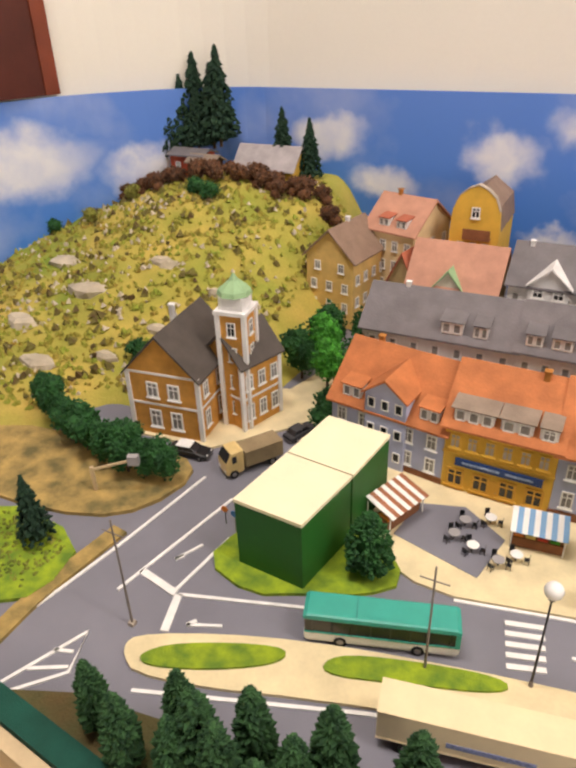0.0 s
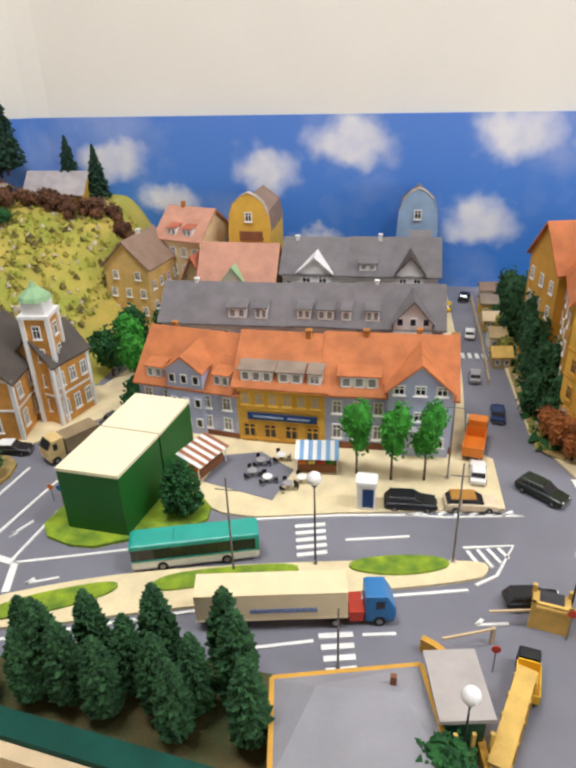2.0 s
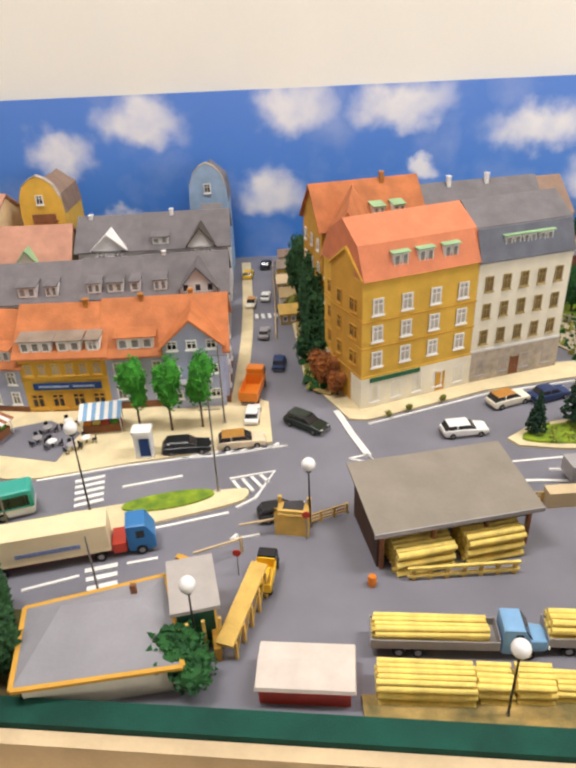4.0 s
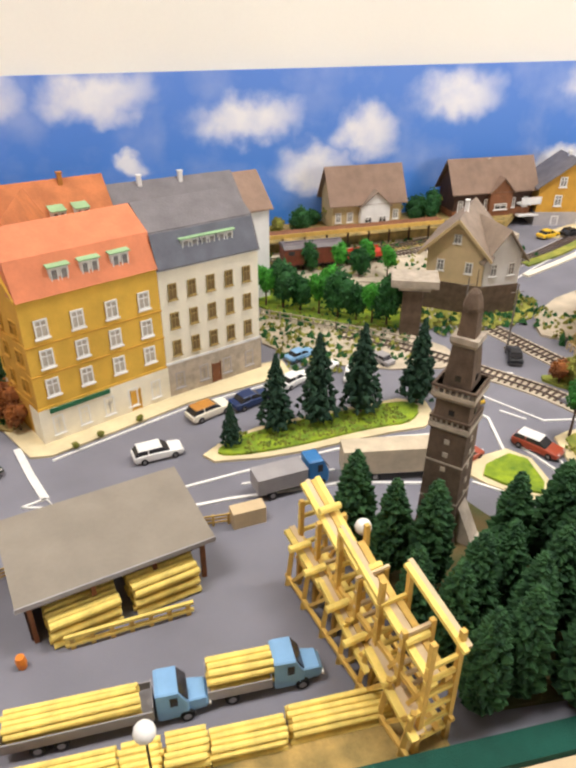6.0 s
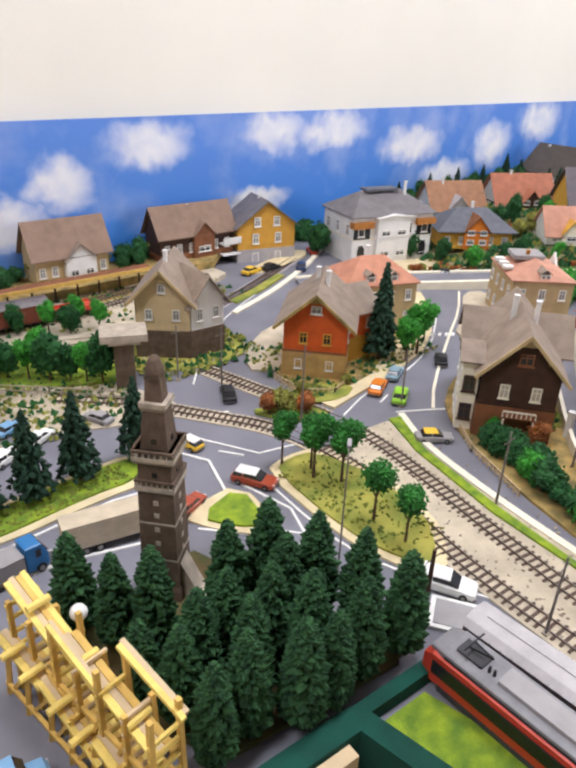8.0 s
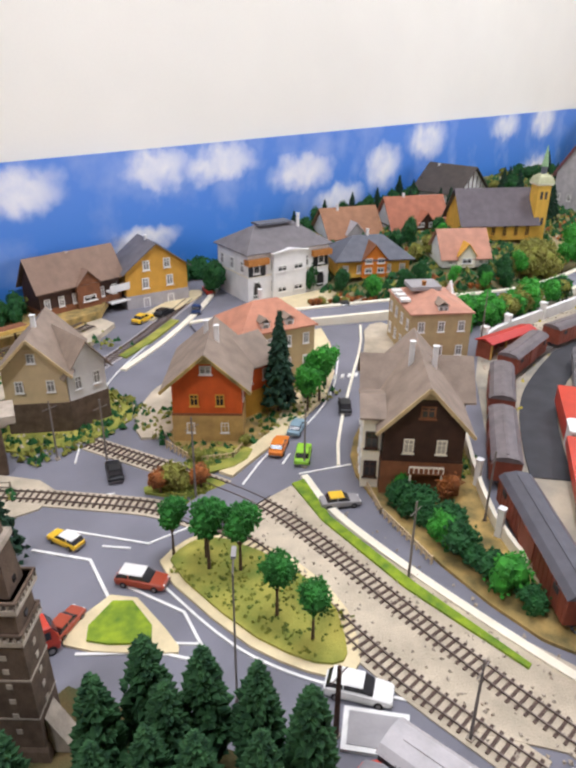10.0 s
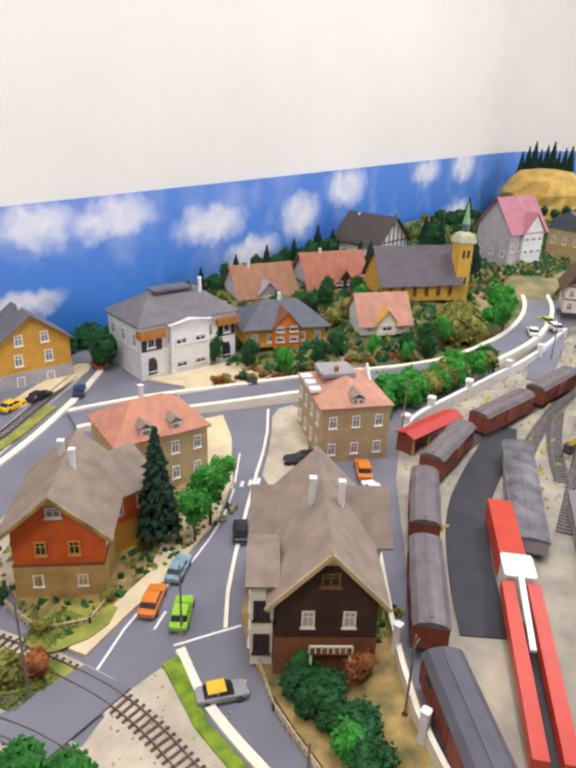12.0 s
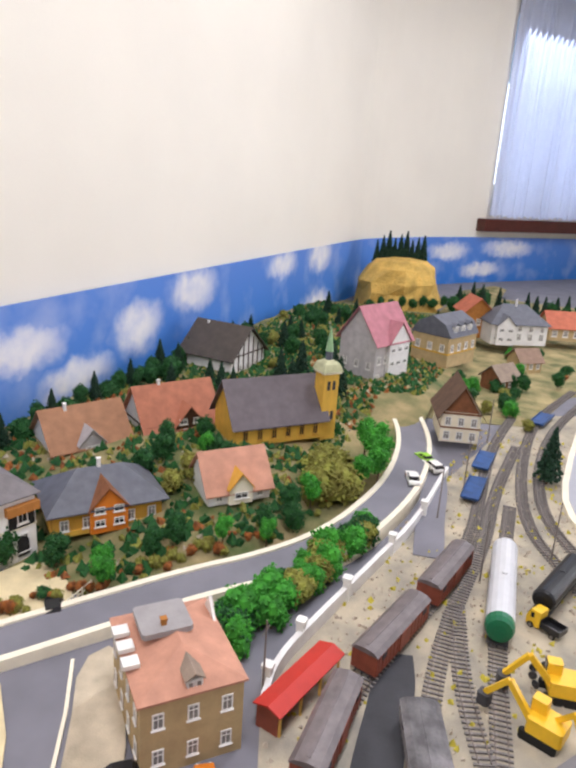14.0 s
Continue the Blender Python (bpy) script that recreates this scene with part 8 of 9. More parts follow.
def barge(ob, w, h, rh, o, material):
    """Pale boards along the eaves of a front gable, with bracket ends and an apex panel."""
    e = h - rh * o / (w / 2)
    for a_, b_ in (((-o, e), (w / 2, h + rh)), ((w + o, e), (w / 2, h + rh))):
        part("barge_board", Acc().beam((a_[0], -o - 0.001, a_[1] - 0.0005), (b_[0], -o - 0.001, b_[1] + 0.001), 0.0022, 0.0048), material, ob)
        for k in (0.12, 0.5):
            x, z = a_[0] + (b_[0] - a_[0]) * k, a_[1] + (b_[1] - a_[1]) * k
            part("bracket", Acc().beam((x, -o, z - 0.002), (x, 0, z - 0.002 - 0.004), 0.002, 0.003), material, ob)
    part("apex_panel", Acc().loft([[(w / 2 - 0.011, y, h + rh - 0.0165), (w / 2 + 0.011, y, h + rh - 0.0165), (w / 2, y, h + rh - 0.002)] for y in (-0.003, -0.0045)]), material, ob)


def timber_balcony(ob, x0, x1, z, material, rail):
    part("balcony_deck", Acc().box(x0, x1, -0.014, 0, z, z + 0.0022), material, ob)
    part("balcony_rail", Acc().box(x0, x1, -0.0145, -0.0125, z + 0.0105, z + 0.0125), rail, ob)
    for i in range(8):
        x = x0 + (x1 - x0) * i / 7
        part("baluster", Acc().box(x - 0.0007, x + 0.0007, -0.014, -0.0126, z + 0.0022, z + 0.0105), rail, ob)
    for x in (x0 + 0.002, x1 - 0.002):
        part("balcony_post", Acc().box(x - 0.0013, x + 0.0013, -0.0145, -0.012, 0, z), rail, ob)


barge(bpy.data.objects["chalet"], gap((1.085, 0.721), (1.155, 0.655)), 0.118, 0.048, 0.014, TAN_WALL)
barge(bpy.data.objects["chalet.001"], gap((1.24, 0.503), (1.308, 0.42)), 0.105, 0.046, 0.016, OCHRE)
barge(bpy.data.objects["chalet.002"], gap((1.328, 0.176), (1.39, 0.088)), 0.11, 0.056, 0.011, TAN_WALL)
timber_balcony(bpy.data.objects["chalet.002"], 0.036, 0.082, 0.04, BROWN_TIMBER, IVORY_WALL)
# hedge before the dark chalet
for i, (x, y) in enumerate(((1.345, 0.15), (1.325, 0.135), (1.31, 0.105), (1.3, 0.085), (1.285, 0.06), (1.275, 0.035), (1.268, 0.01), (1.262, -0.015), (1.255, -0.04), (1.247, -0.068), (1.33, 0.11), (1.305, 0.06))):
    plant((BUSH_G, BUSH, BUSH, BUSH)[i % 4], x, y, 0.003, 1.05 + 0.25 * (i % 3))
plant(BUSH_R, 1.372, 0.095, 0.003, 1.5)
fence("wooden_fence", "pale wooden garden fence by the chalet", [(1.36, 0.235), (1.29, 0.15), (1.245, 0.05)], 0.012, RIMTOP, posts=0.01)
fence("wooden_fence", "pale wooden garden fence of the red chalet", [(1.22, 0.5), (1.215, 0.43), (1.26, 0.395), (1.31, 0.41)], 0.014, RIMTOP, posts=0.01)
wl = strip("garden_wall", [(1.57, 0.168), (1.433, 0.079), (1.338, 0.003), (1.27, -0.1)], 0.006, 0.0, 0.02, IVORY_WALL, "pale garden wall between chalet and railway", 1)
for x, y in ((1.433, 0.079), (1.343, 0.008)):
    gp = thing("gate_post", "white wall post with cap", "post", pose(x, y, 0), "wall posts")
    part("shaft", Acc().box(-0.004, 0.004, -0.004, 0.004, 0, 0.042), WHITE, gp)
    part("cap", Acc().box(-0.005, 0.005, -0.005, 0.005, 0.042, 0.047, b=0.0015), WHITE, gp)
for x, y, h in ((1.204, 0.058, 0.11), (1.058, -0.088, 0.1), (1.153, 0.363, 0.13), (1.13, 0.531, 0.11), (1.363, 0.035, 0.11), (1.28, -0.1, 0.11), (1.315, 0.3, 0.1), (1.09, 0.6, 0.1)):
    mast(x, y, h)
mast(0.985, 0.006, 0.087, 0.0, DARK_TIMBER, 0.003, "thick dark wooden mast by the conifers")
street_lamp(0.955, 0.098, 0.155, 0.012, 40)
car(1.335, 0.318, 33, LIME, "lime green car in the chalet street", L=0.058)
car(1.33, 0.362, 28, ORANGE, "orange car parked at the kerb", L=0.058)
car(1.395, 0.378, 24, mat("steel_blue", (0.25, 0.36, 0.42), 0.35), "grey blue car parked at the kerb", L=0.055)
car(1.272, 0.204, -40, GREYP, "grey pickup with yellow bed before the chalet", YELLOW, L=0.055)
car(1.51, 0.362, 38, BLACK, "black car behind the dark chalet", L=0.055)
car(1.12, 0.5, 60, BLACK, "black car beside the cream house", L=0.055)
car(1.7, 0.94, 45, NAVY, "blue car near the yellow house", L=0.06)
car(1.57, 0.985, 12, YELLOW, "yellow car near the yellow house", L=0.06)
car(1.63, 0.98, 10, BLACK, "black car near the yellow house", L=0.06)
car(1.83, 1.03, 60, RED, "red car on the back road", L=0.06)
car(1.035, 0.015, -65, WHITE, "white van beside the conifers", L=0.065, estate=True)
wb = thing("wash_tray", "white framed grey pit beside the conifers", "tray", pose(1.01, -0.02, 0, 0, 0, -60))
part("rim", Acc().box(-0.03, 0.03, -0.022, 0.022, 0, 0.004), WHITE, wb)
part("bed", Acc().box(-0.025, 0.025, -0.017, 0.017, 0.004, 0.0048), GREYP, wb)

# railcar in the front corner
rc = thing("railcar", "red and black electric locomotive with grey roof", "locomotive", base((0.944, -0.036), (0.934, -0.29), 0.003))
part("body", body_loft(Acc(), [(0, 0.008, 0.03, 0.86), (0.01, 0.006, 0.038, 1), (0.24, 0.006, 0.038, 1), (0.252, 0.008, 0.03, 0.86)], 0.044), RED, rc)
for s in (-1, 1):
    part("window_band", Acc().box(0.012, 0.238, s * 0.0224 - 0.0006, s * 0.0224 + 0.0006, 0.018, 0.032), BLACK, rc)
    part("skirt", Acc().box(0.02, 0.235, s * 0.0205 - 0.001, s * 0.0205 + 0.001, 0.0, 0.007), DARKGREY, rc)
    part("gutter", Acc().box(0.02, 0.235, s * 0.0185 - 0.0006, s * 0.0185 + 0.0006, 0.038, 0.0408), DARKGREY, rc)
part("roof", body_loft(Acc(), [(0.004, 0.036, 0.04, 0.7), (0.018, 0.036, 0.044, 0.86), (0.235, 0.036, 0.044, 0.86), (0.248, 0.036, 0.04, 0.7)], 0.044), mat("loco_roof", (0.22, 0.21, 0.22), 0.45, var=0.2), rc)
part("roof_hatch", Acc().box(0.024, 0.05, -0.008, 0.01, 0.044, 0.0465, b=0.0008), DARKGREY, rc)
part("roof_panel", Acc().box(0.066, 0.2, -0.009, 0.012, 0.044, 0.0475, b=0.001), GREYP, rc)
for x0, x1, z0, z1 in ((0.03, 0.054, 0.047, 0.053), (0.054, 0.034, 0.053, 0.057)):
    part("pantograph_arm", Acc().bar((x0, 0.002, z0), (x1, 0.002, z1), 0.0009, 6), BLACK, rc)
part("pantograph_bow", Acc().bar((0.034, -0.013, 0.057), (0.034, 0.015, 0.057), 0.0009, 6), BLACK, rc)
for x in (0.055, 0.06):
    part("insulator", Acc().cyl(x, -0.004, 0.044, 0.05, 0.0016, 0.0012, 8), BLACK, rc)
wagon((0.989, -0.045), (0.985, -0.36), DARKGREY, mat("coach_roof", (0.45, 0.42, 0.42), 0.5), "grey roofed passenger coach beside the railcar", 0.0, h=0.05, w=0.04, name="coach")

# ---- freight yard ----
slab("ground_field", [(1.3, -0.1), (1.45, 0.05), (1.6, 0.14), (1.78, 0.24), (1.95, 0.31), (2.15, 0.29), (2.5, 0.22), (2.8, 0.18), (3.4, 0.05), (3.6, -0.3), (2.2, -0.5), (1.2, -0.5)], 0.0, 0.002, YARD_SAND, "sandy ballast of the freight yard")
strip("asphalt_path", [(1.52, 0.0), (1.6, 0.045), (1.75, 0.11), (1.88, 0.13), (2.03, 0.14), (2.1, 0.16)], 0.062, 0.002, 0.004, mat("dark_asphalt", (0.045, 0.045, 0.05), 0.7, var=0.2, scale=25), "dark asphalt loading path between the tracks")
TR1 = [(1.25, -0.13), (1.421, 0.026), (1.602, 0.118), (1.777, 0.19), (1.9, 0.198), (2.04, 0.182), (2.236, 0.13), (2.5, 0.09), (2.85, 0.104), (3.1, 0.1), (3.35, 0.07)]
TIE_GREY = mat("sleeper_grey", (0.22, 0.2, 0.19), 0.9, var=0.35, scale=160)
track(TR1, z=0.002, ties=TIE_GREY)
track([(1.923, 0.069), (2.041, 0.093), (2.266, 0.092), (2.5, 0.065), (2.75, 0.07), (3.1, 0.04)], z=0.002, ties=TIE_GREY)
track([(1.952, 0.008), (2.08, 0.055), (2.268, 0.088)], z=0.002, ties=TIE_GREY)
track([(1.8, -0.03), (1.961, -0.012), (2.184, 0.015), (2.446, 0.025), (2.7, 0.03)], z=0.002, ties=TIE_GREY)
track([(2.2, -0.2), (2.431, -0.105), (2.616, -0.005), (2.94, 0.023), (3.374, 0.003), (3.8, -0.12)], z=0.002, ties=TIE_GREY)
track([(2.3, -0.22), (2.5, -0.13), (2.68, -0.04), (2.95, -0.02), (3.3, -0.05), (3.7, -0.16)], z=0.002, ties=TIE_GREY)
WG = ["brown covered goods wagon with grey roof"]
wagon((1.449, 0.046), (1.6, 0.117), WAGON, WAGON_ROOF, WG[0], 0.002)
wagon((1.632, 0.13), (1.772, 0.19), WAGON, WAGON_ROOF, WG[0], 0.002)
wagon((1.815, 0.196), (1.975, 0.196), WAGON, WAGON_ROOF, WG[0], 0.002)
wagon((2.03, 0.188), (2.2, 0.145), WAGON, WAGON_ROOF, WG[0], 0.002)
wagon((2.238, 0.135), (2.4, 0.1), WAGON, WAGON_ROOF, WG[0], 0.002)
wagon((1.245, -0.125), (1.418, 0.022), WAGON, mat("coach_grey", (0.09, 0.086, 0.1), 0.5, var=0.15), "long dark grey roofed coach on the yard track", 0.002, h=0.056, w=0.044, name="coach")
wagon((1.16, -0.27), (1.238, -0.135), WAGON, WAGON_ROOF, "grey roofed coach at the yard end", 0.002, h=0.05, w=0.04, name="coach")
sr = thing("loading_shelter", "bright red roofed loading shelter beside the track", "shelter", base((1.88, 0.272), (2.035, 0.233)))
part("roof", Acc().loft([[(x, -0.02, 0.036), (x, 0.0, 0.043), (x, 0.024, 0.036), (x, 0.024, 0.038), (x, 0.0, 0.0455), (x, -0.02, 0.038)] for x in (0, 0.155)]), mat("signal_red", (0.5, 0.03, 0.018), 0.5, var=0.08), sr)
part("wall", Acc().box(0.004, 0.15, 0.016, 0.02, 0, 0.037).box(0.004, 0.008, -0.014, 0.016, 0, 0.037), WAGON, sr)
for i in range(4):
    part("post", Acc().box(0.006 + 0.046 * i, 0.009 + 0.046 * i, -0.017, -0.014, 0, 0.037), TIMBER, sr)
wagon((2.18, 0.015), (2.45, 0.027), TANKGREEN, SILVER, "silver tank wagon with green end", 0.002, h=0.05, w=0.046, kind="tank", name="tank_wagon")
wagon((1.985, 0.1), (1.7, 0.0), GREYP, mat("grey_load", (0.17, 0.16, 0.165), 0.6, var=0.5, scale=35), "grey open wagon with orange load marks", 0.002, h=0.04, w=0.05, kind="covered")
# orange crane train
cr = thing("rail_crane", "red orange railway crane with long jib and white cab", "crane", base((1.375, -0.11), (1.76, 0.065), 0.002))
CL = gap((1.375, -0.11), (1.76, 0.065))
REDO = mat("crane_red", (0.55, 0.045, 0.014), 0.4, var=0.08)
part("flat_car", Acc().box(0, 0.2, -0.016, 0.016, 0.008, 0.013), DARKGREY, cr)
for s in (-1, 1):
    part("jib_beam", Acc().beam((0.0, s * 0.0145, 0.02), (0.23, s * 0.0155, 0.04), 0.016, 0.016), REDO, cr)
part("cab", Acc().box(0.235, 0.275, -0.018, 0.018, 0.013, 0.05, b=0.002), WHITE, cr)
part("cab_roof", Acc().box(0.232, 0.278, -0.02, 0.02, 0.05, 0.054, b=0.003), WHITE, cr)
part("machine_house", Acc().box(0.28, CL, -0.017, 0.017, 0.013, 0.044, b=0.002), REDO, cr)
part("jib_cable", Acc().beam((0.13, 0, 0.034), (0.25, 0, 0.055), 0.007, 0.004), WHITE, cr)
pf = thing("goods_platform", "large plain grey flat roofed goods platform", "platform", pose(0, 0, 0.002))
part("deck", Acc().prism(ccw([(1.876, -0.012), (2.0, -0.1), (1.95, -0.2), (1.45, -0.3), (1.42, -0.16)]), 0.022, 0.03), mat("deck_grey", (0.2, 0.19, 0.2), 0.7, var=0.06, scale=15), pf)
part("base", Acc().prism(ccw([(1.865, -0.018), (1.985, -0.1), (1.94, -0.19), (1.46, -0.29), (1.435, -0.165)]), 0.0, 0.022), STONE_L, pf)
for i, (x, y, d) in enumerate(((2.03, -0.055, 70), (2.12, -0.075, 100), (1.98, -0.125, 40))):
    ex = thing("excavator", "yellow excavator model beside the tracks", "excavator", pose(x, y, 0.002, 0, 0, d) @ Matrix.Scale(1.45, 4), "yellow machines")
    for s in (-1, 1):
        part("track", Acc().box(-0.017, 0.017, s * 0.011 - 0.003, s * 0.011 + 0.003, 0, 0.009, b=0.002), RUBBER, ex)
    part("body", Acc().box(-0.02, 0.012, -0.013, 0.013, 0.009, 0.024, b=0.002), YELLOW, ex)
    part("cab", Acc().box(0.0, 0.014, -0.012, 0.0, 0.022, 0.036, b=0.001), YELLOW, ex)
    part("cab_window", Acc().box(0.002, 0.0146, -0.0126, -0.002, 0.026, 0.034), PANE, ex)
    part("boom", Acc().beam((0.01, 0.006, 0.018), (0.034, 0.006, 0.046), 0.005, 0.006).beam((0.034, 0.006, 0.046), (0.054, 0.006, 0.02), 0.004, 0.005), YELLOW, ex)
    part("bucket", Acc().box(0.048, 0.06, 0.0, 0.012, 0.008, 0.02, b=0.002), DARKGREY, ex)
lorry(2.27, -0.055, 60, 0.06, YELLOW, BLACK, "yellow works truck by the tank wagon", h=0.034)
wagon((2.3, -0.045), (2.46, -0.1), BLACK, BLACK, "black tank wagon in the yard", 0.002, h=0.04, w=0.04, kind="tank", name="tank_wagon")
for i, (x, y) in enumerate(((2.15, -0.04), (2.165, -0.06), (2.15, -0.08), (2.17, -0.095), (2.13, -0.05))):
    ax = thing("wheelset", "loose dark wheelset lying on the sand", "wheelset", pose(x, y, 0.0085, 0, 90, i * 35), "loose wheelsets")
    part("axle", Acc().cyl(0, 0, -0.012, 0.012, 0.001, 0.001, 6), DARKGREY, ax)
    for s in (-1, 1):
        part("wheel", Acc().cyl(0, 0, s * 0.009 - 0.001, s * 0.009 + 0.001, 0.0062, 0.0062, 12), DARKGREY, ax)
for x, y in ((2.36, 0.06), (2.5, -0.06), (2.75, 0.14), (2.55, 0.17), (1.93, 0.3), (3.1, 0.12)):
    mast(x, y, 0.13)
# retaining wall along the road
strip("retaining_wall", [(1.905, 0.29), (1.99, 0.305), (2.11, 0.283), (2.3, 0.245), (2.5, 0.205), (2.8, 0.19)], 0.009, 0.0, 0.028, WHITE_WALL, "white retaining wall with posts above the tracks", 2)
for x, y in ((1.95, 0.302), (2.06, 0.295), (2.2, 0.265), (2.38, 0.23), (2.55, 0.2)):
    gp = thing("gate_post", "white wall post with cap", "post", pose(x, y, 0), "wall posts")
    part("shaft", Acc().box(-0.006, 0.006, -0.006, 0.006, 0, 0.04), WHITE, gp)
    part("cap", Acc().box(-0.008, 0.008, -0.008, 0.008, 0.04, 0.046, b=0.002), WHITE, gp)


# ---- village slope ----
def slope_z(x, y):
    h = 0.075 * step(1.98, 2.45, x) * step(0.36, 0.62, y) * step(5.2, 4.4, x)
    h += 0.03 * step(2.3, 2.7, x) * step(0.2, 0.34, y) * (1 - step(0.36, 0.62, y)) * step(3.6, 3.3, x)
    h += 0.05 * step(2.9, 3.3, x) * step(0.1, 0.4, y) * (1 - step(0.36, 0.62, y))
    return h + 0.008 * noise.noise((x * 7, y * 7, 1)) * step(0.0, 0.02, h)


terrain("ground_slope", 1.98, 6.2, 0.3, 1.19, slope_z, 110, 44, mat("village_ground", (0.26, 0.2, 0.1), 0.95, var=0.4, scale=11, bump=1.0, bscale=300, rgb2=(0.07, 0.1, 0.03)), "sloping village ground with paths and gardens")
mound = [(4.9 + 0.25 * math.cos(i * 0.524), 0.91 + 0.27 * math.sin(i * 0.524)) for i in range(12)]
rkm = Acc()
rng = random.Random(4)
rkm.loft([[(5.2 + 0.32 * k * math.cos(i * 0.393) * rng.uniform(0.88, 1.1), 0.87 + 0.25 * k * math.sin(i * 0.393) * rng.uniform(0.88, 1.1), z) for i in range(16)] for z, k in ((0.0, 1.1), (0.1, 1.0), (0.16, 0.95), (0.235, 0.85), (0.275, 0.6), (0.29, 0.2))])
tagged(part("rock_hill", rkm, mat("yellow_rock", (0.62, 0.4, 0.1), 0.95, var=0.25, scale=12, bump=1.0, bscale=90, bdist=0.01)), "yellow rocky hill in the room corner", "hill", kind="structure")
for i in range(9):
    plant(FIR2, 5.14 + 0.014 * i, 1.01 - 0.032 * i, 0.24 + 0.02 * math.sin(i * 0.4), 1.15 + 0.18 * (i % 3))
for i in range(10):
    plant((BUSH, DARKTREE)[i % 2], 4.72 + 0.05 * i, 0.92 - 0.05 * i, 0.04, (1.8, 0.9)[i % 2])
VL = dict(category="house", group="village houses")


def vhouse(label, A, B, d, h, rh, wall, roof, kind, z, **k):
    return house("village_house", label, A, B, d, h, rh, wall, roof, kind, z=z, **k, **VL)


vhouse("ochre cottage with slate roof and red timber gable", (2.085, 0.787), (2.242, 0.658), 0.14, 0.046, 0.055, OCHRE_WALL, SLATE, "hip", 0.03, o=0.012, rows=[("front", 5, 0.012, 0.016, 0.022)], cross=[(0.1, 0.07, 0.05, 0.038, 0.01, BROWN_TIMBER, 2, (0.014, 0.04), ORANGE)], chimneys=[(0.1, 0.07, 0.115)], plinth=(0.01, YELLOW_WALL))
vhouse("small cottage with pink roof and arched gable", (2.287, 0.58), (2.385, 0.492), 0.11, 0.03, 0.062, WHITE_WALL, PINK_ROOF, "side", 0.055, o=0.008, rows=[("front", 3, 0.008, 0.014, 0.016)], cross=[(0.066, 0.05, 0.034, 0.03, 0.008, OCHRE_WALL, 1, (0.012,), IVORY_WALL)])
vhouse("low house with brown tile roof", (2.313, 0.98), (2.47, 0.895), 0.13, 0.024, 0.07, WHITE_WALL, mat("rust_roof", (0.34, 0.17, 0.09), 0.75), "side", 0.055, o=0.012, rows=[("front", 4, 0.005, 0.014, 0.014)], cross=[(0.085, 0.06, 0.026, 0.032, 0.01, GREY_WALL, 1, (0.006,), GREY_WALL)], chimneys=[(0.05, 0.06, 0.105)])
vhouse("half timbered house with red tile roof", (2.498, 0.863), (2.66, 0.757), 0.14, 0.034, 0.085, WHITE_WALL, mat("brick_roof", (0.4, 0.15, 0.085), 0.75), "side", 0.055, o=0.012, rows=[("front", 4, 0.008, 0.02, 0.02)], cross=[(0.11, 0.075, 0.034, 0.045, 0.01, mat("brick_roof", (0.4, 0.15, 0.085), 0.75), 2, (0.01, 0.036), DARK_TIMBER)], chimneys=[(0.06, 0.07, 0.13)], bands=[(0.032, 0.004, DARK_TIMBER)])
vhouse("large house with dark roof and half timbered gable", (3.1, 1.125), (3.075, 0.93), 0.2, 0.115, 0.085, WHITE_WALL, DARK_ROOF, "side", 0.01, o=0.014, rows=[("right", 4, 0.02, 0.02, 0.024), ("right", 3, 0.06, 0.02, 0.024, 0.05, 0.15), ("front", 3, 0.03, 0.02, 0.024)], chimneys=[(0.04, 0.09, 0.2)], bands=[(0.05, 0.004, DARK_TIMBER), (0.112, 0.004, DARK_TIMBER)])
for u in range(7):
    part("timber_frame", Acc().box(0.1955, 0.1985, 0.01 + 0.029 * u, 0.014 + 0.029 * u, 0.02, 0.118 + 0.07 * (1 - abs(u - 3) / 3.2)), DARK_TIMBER, bpy.data.objects["village_house.004"])
chh = house("church", "yellow church with dark slate roof", (2.537, 0.647), (2.71, 0.49), 0.14, 0.058, 0.085, YELLOW_WALL, mat("church_slate", (0.13, 0.11, 0.12), 0.7, var=0.14), "side", z=0.075, o=0.012, rows=[("front", 6, 0.012, 0.014, 0.036, 0.025, 0.21, OCHRE_WALL, PANE)], category="church")
ct = thing("church_tower", "yellow church tower with green helm and spire", "church tower", base((2.708, 0.497), (2.75, 0.462), 0.066) @ Matrix.Diagonal((0.82, 0.82, 1.03, 1)))
part("shaft", Acc().box(0, 0.052, 0, 0.052, 0, 0.165, b=0.001), YELLOW_WALL, ct)
part("cornice", Acc().box(-0.005, 0.057, -0.005, 0.057, 0.165, 0.17), IVORY_WALL, ct)
part("helm", Acc().loft([[(0.026 + r * sx, 0.026 + r * sy, z) for sx, sy in ((-1, -1), (1, -1), (1, 1), (-1, 1))] for z, r in ((0.17, 0.034), (0.188, 0.026), (0.196, 0.012))]), mat("helm_green", (0.5, 0.5, 0.3), 0.7), ct)
part("lantern", Acc().cyl(0.026, 0.026, 0.196, 0.216, 0.011, 0.011, 8), SLATE, ct)
part("spire", Acc().cyl(0.026, 0.026, 0.216, 0.275, 0.013, 0.001, 8), COPPER, ct)
# dark plates on the solid shaft give the belfry openings their inner shade
for z in (0.05, 0.125):
    for i in (0, 1):
        part("belfry_opening", Acc().box(0.012 + 0.018 * i, 0.022 + 0.018 * i, -0.001, 0.002, z, z + 0.022), DARKGREY, ct)
